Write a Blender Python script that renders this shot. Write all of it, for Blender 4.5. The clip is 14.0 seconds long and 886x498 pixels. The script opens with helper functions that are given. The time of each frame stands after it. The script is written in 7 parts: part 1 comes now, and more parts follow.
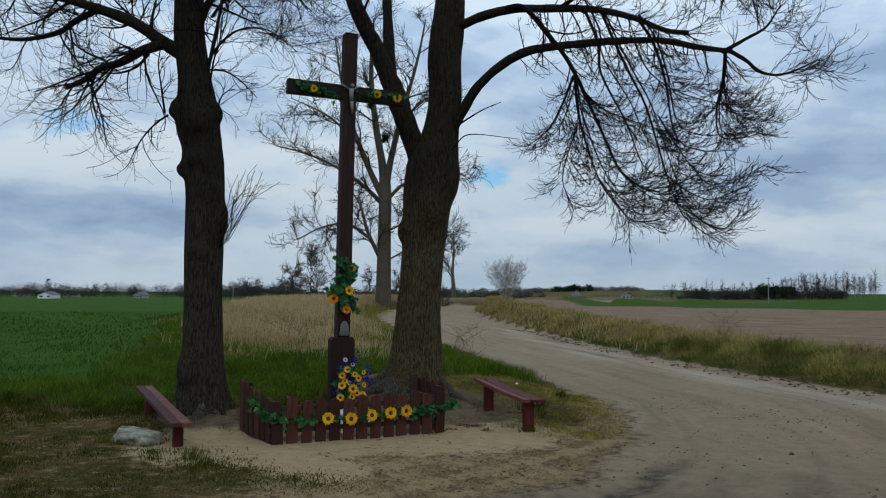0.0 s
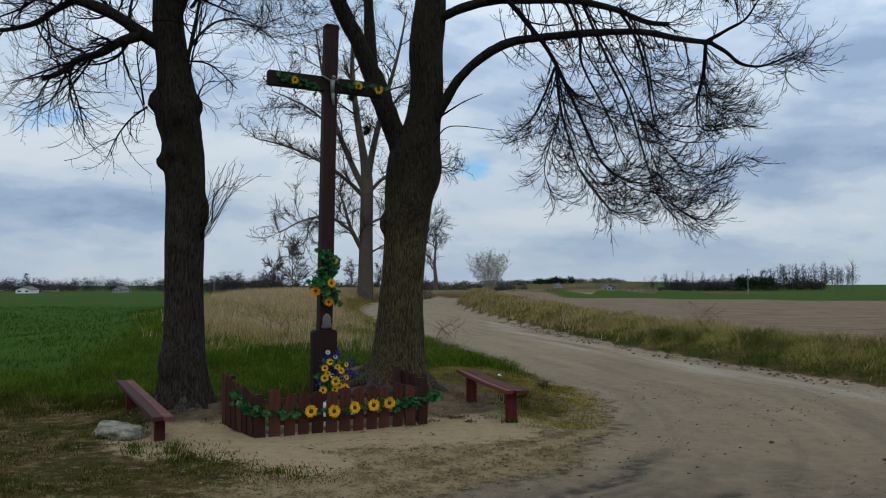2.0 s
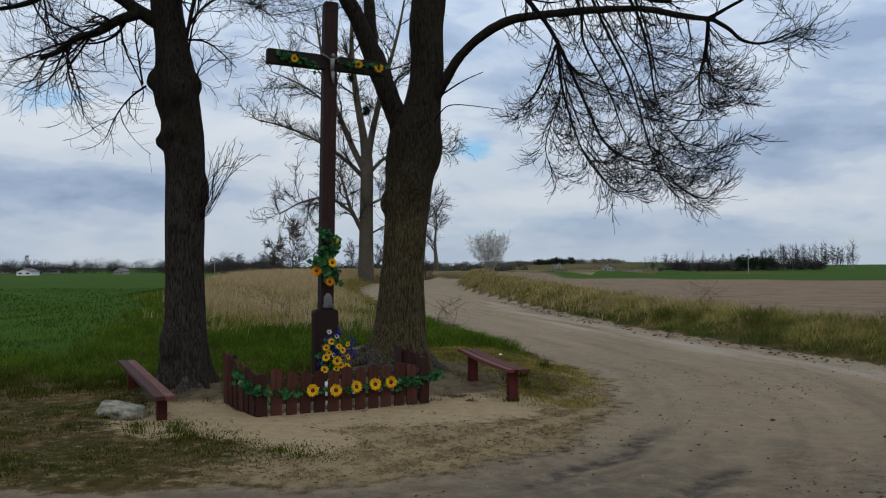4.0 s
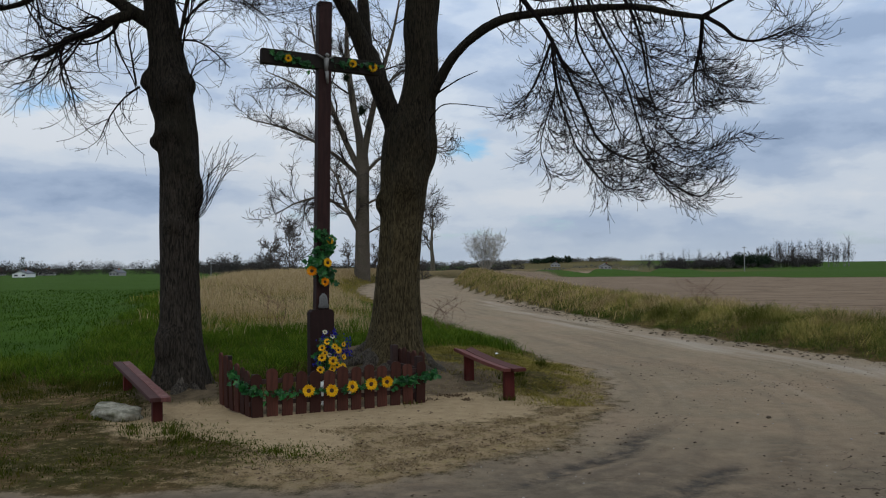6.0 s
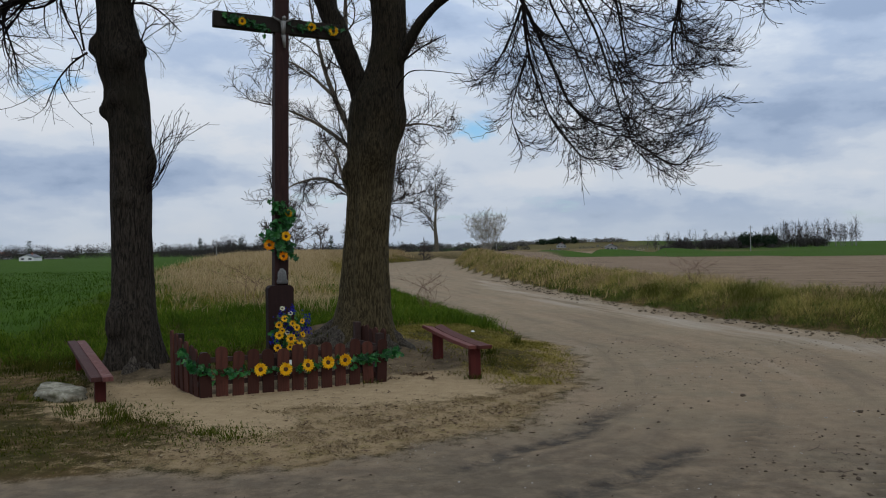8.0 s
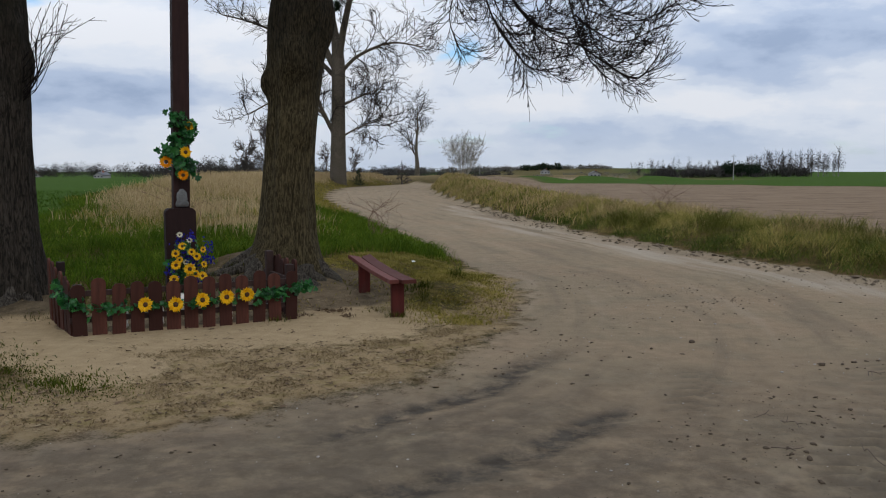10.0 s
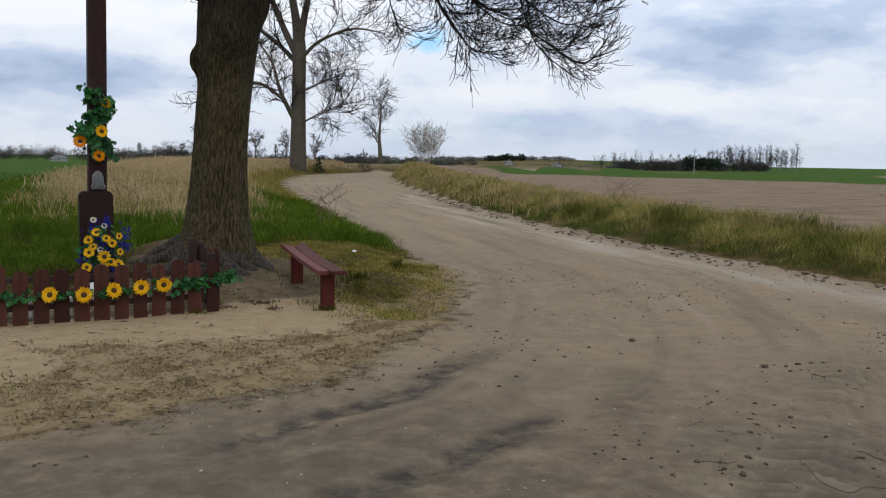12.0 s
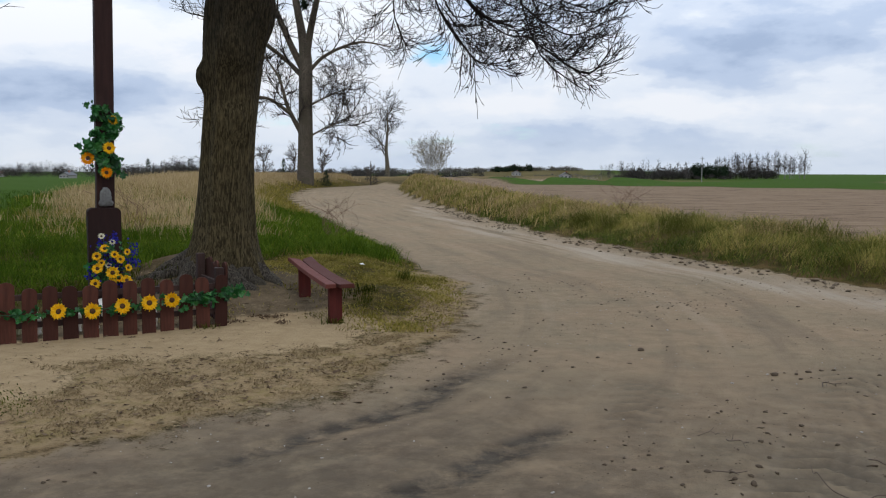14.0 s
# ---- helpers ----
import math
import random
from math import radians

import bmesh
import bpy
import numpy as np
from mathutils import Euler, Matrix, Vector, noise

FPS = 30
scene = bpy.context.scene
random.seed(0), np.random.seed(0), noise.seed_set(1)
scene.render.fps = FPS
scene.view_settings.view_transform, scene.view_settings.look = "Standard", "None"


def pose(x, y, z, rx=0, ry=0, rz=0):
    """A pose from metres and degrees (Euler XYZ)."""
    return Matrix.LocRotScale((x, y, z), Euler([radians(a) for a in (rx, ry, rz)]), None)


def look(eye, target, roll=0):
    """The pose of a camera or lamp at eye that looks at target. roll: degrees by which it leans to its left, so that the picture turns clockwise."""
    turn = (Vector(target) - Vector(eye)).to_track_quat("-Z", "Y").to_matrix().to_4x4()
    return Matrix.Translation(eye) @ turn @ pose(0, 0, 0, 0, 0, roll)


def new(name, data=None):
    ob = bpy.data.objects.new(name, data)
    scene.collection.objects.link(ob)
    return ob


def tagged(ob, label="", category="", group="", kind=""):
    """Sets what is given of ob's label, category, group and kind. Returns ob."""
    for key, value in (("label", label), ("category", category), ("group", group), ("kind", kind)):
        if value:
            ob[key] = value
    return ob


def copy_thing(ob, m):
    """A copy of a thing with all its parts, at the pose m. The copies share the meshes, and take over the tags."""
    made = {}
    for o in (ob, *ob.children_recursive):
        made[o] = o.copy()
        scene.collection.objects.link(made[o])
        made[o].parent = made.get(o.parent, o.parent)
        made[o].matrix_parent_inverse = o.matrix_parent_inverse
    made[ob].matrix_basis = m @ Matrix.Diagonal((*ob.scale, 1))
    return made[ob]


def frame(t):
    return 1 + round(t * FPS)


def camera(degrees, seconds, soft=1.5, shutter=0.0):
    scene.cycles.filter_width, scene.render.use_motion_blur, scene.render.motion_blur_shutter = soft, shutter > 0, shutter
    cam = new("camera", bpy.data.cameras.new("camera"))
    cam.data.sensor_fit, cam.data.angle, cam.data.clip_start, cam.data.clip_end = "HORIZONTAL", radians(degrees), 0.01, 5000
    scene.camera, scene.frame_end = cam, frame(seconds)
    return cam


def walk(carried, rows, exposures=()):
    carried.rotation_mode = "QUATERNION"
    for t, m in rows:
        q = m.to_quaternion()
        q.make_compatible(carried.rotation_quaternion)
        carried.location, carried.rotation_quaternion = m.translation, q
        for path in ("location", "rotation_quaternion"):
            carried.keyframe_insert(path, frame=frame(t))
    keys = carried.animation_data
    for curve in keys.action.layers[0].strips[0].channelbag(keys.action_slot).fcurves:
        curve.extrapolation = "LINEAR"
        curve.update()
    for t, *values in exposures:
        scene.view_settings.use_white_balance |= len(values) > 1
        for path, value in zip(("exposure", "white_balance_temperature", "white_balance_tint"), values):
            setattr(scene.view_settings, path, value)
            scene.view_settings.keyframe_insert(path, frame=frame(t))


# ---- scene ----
cam = camera(55.0, 14.0, 1.1)
PATH = [
    (0, (1.327, 0.183, 1.821), (1.036, 2.160, 1.921), 0.2),
    (0.5, (1.327, 0.183, 1.815), (1.039, 2.160, 1.910), 0.3),
    (1, (1.303, 0.201, 1.819), (1.034, 2.182, 1.889), 0.5),
    (1.5, (1.310, 0.191, 1.805), (1.050, 2.173, 1.895), 0.1),
    (2, (1.322, 0.189, 1.809), (1.073, 2.171, 1.892), -0.1),
    (2.5, (1.316, 0.184, 1.798), (1.069, 2.168, 1.870), -0.3),
    (3, (1.308, 0.193, 1.791), (1.054, 2.177, 1.849), -0.2),
    (5.5, (1.313, 0.231, 1.784), (1.073, 2.216, 1.814), -0.4),
    (6, (1.322, 0.231, 1.785), (1.080, 2.216, 1.822), -0.6),
    (6.5, (1.333, 0.240, 1.778), (1.095, 2.225, 1.810), -0.7),
    (7, (1.475, 0.354, 1.738), (1.224, 2.338, 1.757), -1.1),
    (9.5, (2.192, 1.826, 1.620), (1.939, 3.806, 1.506), -0.2),
    (10, (2.346, 2.185, 1.619), (2.126, 4.165, 1.436), 0.0),
    (10.5, (2.587, 2.502, 1.601), (2.340, 4.475, 1.384), 0.2),
    (11, (2.641, 2.653, 1.595), (2.419, 4.628, 1.378), 1.2),
    (11.5, (2.602, 2.692, 1.589), (2.453, 4.675, 1.376), 1.3),
    (12, (2.606, 2.708, 1.586), (2.472, 4.693, 1.379), 1.0),
    (12.5, (2.612, 2.718, 1.590), (2.486, 4.704, 1.387), 0.7),
    (13, (2.620, 2.720, 1.586), (2.480, 4.706, 1.398), 0.4),
    (13.5, (2.622, 2.719, 1.590), (2.477, 4.705, 1.402), 0.3),
    (14, (2.620, 2.711, 1.587), (2.466, 4.697, 1.407), 0.2),
]

EXPOSURES = [(0, -0.17, 6200, 1), (1.5, -0.15, 6300, 2), (3, -0.12, 6480, 6), (6.5, -0.11, 6580, 7), (9.5, 0.04, 6700, 9), (11, 0.30, 6800, 10), (14, 0.34, 6800, 9)]
SKY, SUN = 2.1, 0.5

walk(cam, [(t, look(eye, target, roll)) for t, eye, target, roll in PATH], EXPOSURES)

# ---- world, sun ----
world = bpy.data.worlds.new("overcast_sky")
scene.world = world
world.use_nodes = True
SUN_EL, SUN_AZ = 48.0, 150.0        # degrees; azimuth clockwise from +y


def build_sky():
    nt = world.node_tree
    nt.nodes.clear()
    N = nt.nodes.new
    link = nt.links.new

    def math_node(op, a, b=None, clamp=False):
        n = N("ShaderNodeMath")
        n.operation, n.use_clamp = op, clamp
        for i, v in enumerate((a, b)):
            if v is None:
                continue
            if isinstance(v, (int, float)):
                n.inputs[i].default_value = v
            else:
                link(v, n.inputs[i])
        return n.outputs[0]

    tc = N("ShaderNodeTexCoord")
    sep = N("ShaderNodeSeparateXYZ")
    link(tc.outputs["Generated"], sep.inputs[0])
    up = math_node("ADD", math_node("MAXIMUM", sep.outputs[2], 0.0), 0.26)
    comb = N("ShaderNodeCombineXYZ")
    link(math_node("DIVIDE", sep.outputs[0], up), comb.inputs[0])
    link(math_node("DIVIDE", sep.outputs[1], up), comb.inputs[1])

    def cloud(scale, detail, rough, offset, stretch, swirl=0.0):
        mp = N("ShaderNodeMapping")
        mp.inputs["Location"].default_value = offset
        mp.inputs["Scale"].default_value = stretch
        link(comb.outputs[0], mp.inputs[0])
        n = N("ShaderNodeTexNoise")
        n.inputs["Scale"].default_value, n.inputs["Detail"].default_value = scale, detail
        n.inputs["Roughness"].default_value, n.inputs["Distortion"].default_value = rough, swirl
        link(mp.outputs[0], n.inputs["Vector"])
        return n.outputs["Fac"]

    def puffs(scale, detail, rough, offset, flat):
        """Cloud lumps of even size over the whole dome, flattened."""
        mp = N("ShaderNodeMapping")
        mp.inputs["Location"].default_value = offset
        mp.inputs["Scale"].default_value = (1, 1, flat)
        link(tc.outputs["Generated"], mp.inputs[0])
        n = N("ShaderNodeTexNoise")
        n.inputs["Scale"].default_value, n.inputs["Detail"].default_value, n.inputs["Roughness"].default_value = scale, detail, rough
        link(mp.outputs[0], n.inputs["Vector"])
        return n.outputs["Fac"]

    def ramp(fac, *stops):
        r = N("ShaderNodeValToRGB")
        while len(r.color_ramp.elements) < len(stops):
            r.color_ramp.elements.new(0.5)
        for e, (p, c) in zip(r.color_ramp.elements, stops):
            e.position, e.color = p, (*c, 1)
        r.color_ramp.interpolation = "EASE"
        link(fac, r.inputs[0])
        return r.outputs[0]

    sky = N("ShaderNodeTexSky")
    sky.sky_type, sky.sun_disc = "NISHITA", False
    sky.sun_elevation, sky.sun_rotation = radians(SUN_EL), radians(SUN_AZ)
    blue = N("ShaderNodeMix")
    blue.data_type, blue.blend_type = "RGBA", "MULTIPLY"
    blue.inputs["Factor"].default_value = 1.0
    link(sky.outputs[0], blue.inputs["A"])
    blue.inputs["B"].default_value = (0.082, 0.112, 0.135, 1)
    # ragged masses of cloud: where each stands (azimuth, elevation), its half widths in degrees, and its weight
    ragged = puffs(7.0, 7.0, 0.56, (1.9, 6.3, 0.0), 2.0)

    def mass(az, el, wide, high, weight):
        d = Vector((math.sin(radians(az)) * math.cos(radians(el)), math.cos(radians(az)) * math.cos(radians(el)), math.sin(radians(el))))
        away = N("ShaderNodeVectorMath")
        away.operation = "SUBTRACT"
        link(tc.outputs["Generated"], away.inputs[0])
        away.inputs[1].default_value = d
        fit = N("ShaderNodeVectorMath")
        fit.operation = "MULTIPLY"
        link(away.outputs[0], fit.inputs[0])
        fit.inputs[1].default_value = (57.3 / wide, 0.6, 57.3 / high)
        size = N("ShaderNodeVectorMath")
        size.operation = "LENGTH"
        link(fit.outputs[0], size.inputs[0])
        near = math_node("SUBTRACT", math_node("ADD", 1.15, math_node("MULTIPLY", math_node("SUBTRACT", ragged, 0.5), 2.6)), size.outputs["Value"], True)
        return math_node("MULTIPLY", near, weight)

    body = math_node("ADD", math_node("MULTIPLY", cloud(1.15, 3.0, 0.5, (5.1, 0.7, 0.0), (0.7, 1.25, 1)), 0.30), math_node("ADD", math_node("MULTIPLY", puffs(4.5, 8.0, 0.52, (0.3, 2.2, 0.7), 3.0), 0.45), math_node("MULTIPLY", puffs(13.0, 6.0, 0.55, (4.3, 1.1, 0.2), 2.6), 0.25)))
    for m in ((15.0, 8.0, 9.0, 3.2, -0.10), (20.0, 13.5, 9.0, 1.8, -0.09), (-29.0, 5.2, 9.0, 1.4, -0.07), (-27.0, 8.5, 12.0, 2.2, 0.15), (-14.0, 6.0, 9.0, 2.0, 0.09), (4.5, 7.6, 6.0, 2.2, 0.10), (7.0, 4.4, 10.0, 1.8, 0.13), (-12.0, 11.0, 8.0, 3.2, 0.07), (19.0, 4.0, 10.0, 1.7, 0.10), (-2.0, 13.0, 7.0, 3.0, 0.06)):
        body = math_node("ADD", body, mass(*m))
    tone = ramp(body, (0.34, (0.295, 0.385, 0.560)), (0.42, (0.395, 0.490, 0.670)), (0.485, (0.508, 0.590, 0.740)), (0.54, (0.612, 0.680, 0.800)), (0.62, (0.690, 0.735, 0.825)))
    holes = math_node("ADD", mass(-5.0, 7.6, 2.6, 2.4, -0.29), mass(-31.0, 10.2, 5.0, 1.5, -0.20))
    cover = ramp(math_node("ADD", holes, cloud(1.3, 9.0, 0.60, (8.3, 4.2, 0.0), (0.9, 1.0, 1))), (0.25, (0, 0, 0)), (0.40, (1, 1, 1)))
    mix = N("ShaderNodeMix")
    mix.data_type = "RGBA"
    link(cover, mix.inputs["Factor"])
    link(blue.outputs["Result"], mix.inputs["A"])
    link(tone, mix.inputs["B"])
    # a paler band of haze low over the land
    haze = N("ShaderNodeMix")
    haze.data_type = "RGBA"
    link(ramp(sep.outputs[2], (0.0, (0.6, 0.6, 0.6)), (0.07, (0, 0, 0))), haze.inputs["Factor"])
    link(mix.outputs["Result"], haze.inputs["A"])
    haze.inputs["B"].default_value = (0.53, 0.60, 0.71, 1)
    # an overcast sky is brightest overhead
    dome = N("ShaderNodeMix")
    dome.data_type, dome.blend_type = "RGBA", "MULTIPLY"
    dome.inputs["Factor"].default_value = 1.0
    link(haze.outputs["Result"], dome.inputs["A"])
    link(ramp(sep.outputs[2], (0.05, (0.455, 0.455, 0.455)), (0.38, (0.64, 0.64, 0.64)), (0.95, (0.78, 0.78, 0.78))), dome.inputs["B"])
    bg = N("ShaderNodeBackground")
    bg.inputs["Strength"].default_value = SKY
    link(dome.outputs["Result"], bg.inputs["Color"])
    out = N("ShaderNodeOutputWorld")
    link(bg.outputs[0], out.inputs[0])


build_sky()
sun = new("sun", bpy.data.lights.new("sun", "SUN"))
sun.data.energy, sun.data.angle, sun.data.color = SUN, radians(14), (1.0, 0.95, 0.88)
az, el = radians(SUN_AZ), radians(SUN_EL)
sun.matrix_world = look((0, 0, 0), (-math.sin(az) * math.cos(el), -math.cos(az) * math.cos(el), -math.sin(el)))


# ---- materials ----
class Nodes:
    """Short-hand for building a node material."""

    def __init__(self, name):
        self.mat = bpy.data.materials.new(name)
        self.mat.use_nodes = True
        self.nt = self.mat.node_tree
        self.bsdf = self.nt.nodes["Principled BSDF"]
        self.coord = self.nt.nodes.new("ShaderNodeTexCoord").outputs["Object"]

    def node(self, kind):
        return self.nt.nodes.new(kind)

    def link(self, a, b):
        self.nt.links.new(a, b)

    def noise(self, scale, detail=4.0, rough=0.55, stretch=(1, 1, 1), warp=0.0):
        mp = self.node("ShaderNodeMapping")
        mp.inputs["Scale"].default_value = stretch
        self.link(self.coord, mp.inputs[0])
        n = self.node("ShaderNodeTexNoise")
        n.inputs["Scale"].default_value, n.inputs["Detail"].default_value = scale, detail
        n.inputs["Roughness"].default_value, n.inputs["Distortion"].default_value = rough, warp
        self.link(mp.outputs[0], n.inputs["Vector"])
        return n.outputs["Fac"]

    def ramp(self, fac, *stops):
        r = self.node("ShaderNodeValToRGB")
        while len(r.color_ramp.elements) < len(stops):
            r.color_ramp.elements.new(0.5)
        for e, (p, c) in zip(r.color_ramp.elements, stops):
            e.position = p
            e.color = (*c, 1) if len(c) == 3 else c
        self.link(fac, r.inputs[0])
        return r.outputs[0]

    def mix(self, fac, a, b, mode="MIX"):
        m = self.node("ShaderNodeMix")
        m.data_type, m.blend_type = "RGBA", mode
        for v, s in ((fac, "Factor"), (a, "A"), (b, "B")):
            if isinstance(v, (int, float)):
                m.inputs[s].default_value = v
            elif isinstance(v, tuple):
                m.inputs[s].default_value = (*v, 1)
            else:
                self.link(v, m.inputs[s])
        return m.outputs["Result"]

    def math(self, op, a, b, clamp=False):
        m = self.node("ShaderNodeMath")
        m.operation, m.use_clamp = op, clamp
        for i, v in enumerate((a, b)):
            if isinstance(v, (int, float)):
                m.inputs[i].default_value = v
            else:
                self.link(v, m.inputs[i])
        return m.outputs[0]

    def attr(self, name):
        a = self.node("ShaderNodeAttribute")
        a.attribute_name = name
        return a

    def bump(self, height, strength=0.4, distance=0.02, below=None):
        b = self.node("ShaderNodeBump")
        b.inputs["Strength"].default_value, b.inputs["Distance"].default_value = strength, distance
        self.link(height, b.inputs["Height"])
        if below is not None:
            self.link(below, b.inputs["Normal"])
        self.link(b.outputs[0], self.bsdf.inputs["Normal"])
        return b.outputs[0]

    def done(self, color, rough=0.8, metal=0.0, spec=0.3):
        if isinstance(color, tuple):
            self.bsdf.inputs["Base Color"].default_value = (*color, 1)
        else:
            self.link(color, self.bsdf.inputs["Base Color"])
        if isinstance(rough, (int, float)):
            self.bsdf.inputs["Roughness"].default_value = rough
        else:
            self.link(rough, self.bsdf.inputs["Roughness"])
        self.bsdf.inputs["Metallic"].default_value = metal
        self.bsdf.inputs["Specular IOR Level"].default_value = spec
        return self.mat


def shade(c, f):
    return tuple(min(1.0, v * f) for v in c)


def plain(name, c, rough=0.7, var=0.25, scale=20.0, bump=0.15, metal=0.0, stretch=(1, 1, 1), spec=0.3):
    n = Nodes(name)
    f = n.noise(scale, 5, 0.6, stretch)
    g = n.noise(scale * 0.15, 3, 0.5, stretch)
    col = n.mix(g, n.ramp(f, (0.3, shade(c, 1 - var)), (0.7, shade(c, 1 + var))), shade(c, 1 - 0.6 * var))
    n.bump(f, bump, 0.004)
    return n.done(col, rough, metal, spec)


def island(name, *cols, rough=0.85, spec=0.03, thin=0.35, patchy=0.0, patch=2.7):
    """A leaf or blade colour that differs from piece to piece."""
    n = Nodes(name)
    g = n.node("ShaderNodeNewGeometry")
    stops = [(i / (len(cols) - 1), c) for i, c in enumerate(cols)]
    col = n.ramp(g.outputs["Random Per Island"], *stops)
    # older and younger growth stands in patches
    big, small = n.noise(0.7, 3, 0.6), n.noise(patch, 4, 0.6)
    col = n.mix(n.ramp(big, (0.3, (0, 0, 0)), (0.75, (0.6, 0.6, 0.6))), col, cols[0])
    if patchy:
        col = n.mix(n.ramp(small, (0.40, (patchy,) * 3), (0.56, (0, 0, 0))), col, shade(cols[0], 0.62))
        col = n.mix(n.ramp(small, (0.52, (0, 0, 0)), (0.70, (patchy * 0.8,) * 3)), col, cols[-1])
    mat = n.done(col, rough, 0.0, spec)
    if thin:
        t, m = n.node("ShaderNodeBsdfTranslucent"), n.node("ShaderNodeMixShader")
        n.link(col, t.inputs[0])
        m.inputs[0].default_value = thin
        out = n.nt.nodes["Material Output"]
        n.link(n.bsdf.outputs[0], m.inputs[1])
        n.link(t.outputs[0], m.inputs[2])
        n.link(m.outputs[0], out.inputs["Surface"])
    return mat


def bark(name, dark, light, moss, furrow=1.0, lit_algae=None):
    n = Nodes(name)
    ridges = n.noise(15.0, 5, 0.62, (3.4, 3.4, 0.52), 0.9)
    fine = n.noise(60.0, 4, 0.6, (1, 1, 0.5))
    patch = n.noise(1.7, 4, 0.6)
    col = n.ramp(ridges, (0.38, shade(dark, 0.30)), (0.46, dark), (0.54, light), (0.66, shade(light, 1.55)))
    col = n.mix(n.ramp(patch, (0.45, (0, 0, 0)), (0.68, (0.6, 0.6, 0.6))), col, moss)
    col = n.mix(0.2, col, n.ramp(fine, (0.3, shade(dark, 0.7)), (0.7, light)))
    if lit_algae:
        # greenish growth low on the old trunk, thinning out above head height; the lit tone below and backlit shade
        # above are put into the colour
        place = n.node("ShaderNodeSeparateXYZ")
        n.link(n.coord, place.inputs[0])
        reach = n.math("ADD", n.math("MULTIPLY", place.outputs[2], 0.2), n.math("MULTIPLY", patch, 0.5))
        lit_coat = n.ramp(ridges, (0.38, shade(lit_algae, 0.28)), (0.46, shade(lit_algae, 0.55)), (0.54, lit_algae), (0.66, shade(lit_algae, 1.5)))
        col = n.mix(n.ramp(reach, (0.66, (0.95, 0.95, 0.95)), (1.0, (0, 0, 0))), col, lit_coat)
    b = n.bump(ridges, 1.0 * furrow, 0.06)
    n.bump(fine, 0.35, 0.008, b)
    return n.done(col, 0.95, 0.0, 0.12)


def painted_wood(name, c, wear, rough=0.6):
    n = Nodes(name)
    grain = n.noise(22.0, 6, 0.65, (1, 1, 0.12), 0.4)
    grain2 = n.noise(7.0, 6, 0.6)
    info = n.node("ShaderNodeObjectInfo")
    col = n.ramp(grain, (0.3, shade(c, 0.62)), (0.7, shade(c, 1.25)))
    col = n.mix(n.ramp(grain2, (0.55, (0, 0, 0)), (0.78, (0.75, 0.75, 0.75))), col, wear)
    col = n.mix(n.ramp(info.outputs["Random"], (0.15, (0, 0, 0)), (0.75, (0.9, 0.9, 0.9))), col, shade(c, 0.38))
    n.bump(grain, 0.4, 0.006)
    return n.done(col, rough, 0.0, 0.18)


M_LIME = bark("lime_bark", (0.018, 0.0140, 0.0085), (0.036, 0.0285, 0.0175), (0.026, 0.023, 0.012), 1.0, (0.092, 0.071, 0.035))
# lime bark again, twice darkened: backlit shade against the sky put into the colour
M_LIMEDARK = bark("backlit_lime_bark", (0.015, 0.012, 0.008), (0.030, 0.024, 0.017), (0.020, 0.018, 0.010), 1.0, (0.046, 0.037, 0.028))
M_LIMB = bark("backlit_limb_bark", (0.016, 0.013, 0.009), (0.032, 0.026, 0.018), (0.020, 0.018, 0.010))
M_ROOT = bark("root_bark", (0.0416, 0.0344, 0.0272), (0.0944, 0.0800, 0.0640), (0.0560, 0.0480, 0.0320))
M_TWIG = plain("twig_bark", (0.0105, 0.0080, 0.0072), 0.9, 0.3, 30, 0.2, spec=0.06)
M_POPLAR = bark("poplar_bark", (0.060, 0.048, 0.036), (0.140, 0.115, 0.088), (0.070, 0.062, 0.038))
# far twigs and woods made paler: distance haze put into the base colour
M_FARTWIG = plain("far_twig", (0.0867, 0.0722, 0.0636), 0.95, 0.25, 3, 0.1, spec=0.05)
M_FARHAZE = island("hazed_far_bush", (0.105, 0.098, 0.085), (0.135, 0.122, 0.105), (0.150, 0.140, 0.118), (0.110, 0.112, 0.080))
M_EDGE = plain("edge_earth", (0.165, 0.128, 0.090), 0.95, 0.35, 30, 0.5, spec=0.05)
M_CROSS = painted_wood("cross_paint", (0.0260, 0.0105, 0.0085), (0.0374, 0.0210, 0.0169), 0.75)
M_BEAM = painted_wood("beam_paint", (0.022, 0.017, 0.013), (0.030, 0.032, 0.018), 0.85)
M_SOCKET = painted_wood("socket_paint", (0.0312, 0.0133, 0.0109), (0.0429, 0.0234, 0.0203), 0.8)
M_PICKET = painted_wood("picket_stain", (0.074, 0.025, 0.016), (0.050, 0.030, 0.023), 0.85)
M_BENCH = painted_wood("bench_paint", (0.175, 0.052, 0.040), (0.250, 0.145, 0.118), 0.75)
M_GREYBENCH = painted_wood("worn_bench_paint", (0.125, 0.050, 0.042), (0.210, 0.150, 0.130), 0.8)
M_LEG = painted_wood("bench_leg_paint", (0.115, 0.021, 0.016), (0.075, 0.035, 0.028), 0.8)
M_POST = painted_wood("fence_post", (0.040, 0.022, 0.018), (0.06, 0.045, 0.038), 0.8)
M_IVY = island("ivy_leaf", (0.005, 0.040, 0.009), (0.011, 0.090, 0.017), (0.032, 0.180, 0.036), (0.075, 0.260, 0.060), rough=0.4, spec=0.45)
M_STEM = plain("garland_wire", (0.012, 0.06, 0.02), 0.6)
M_PETAL = island("sunflower_petal", (0.72, 0.36, 0.008), (0.82, 0.50, 0.02), (0.86, 0.60, 0.05), rough=0.6)
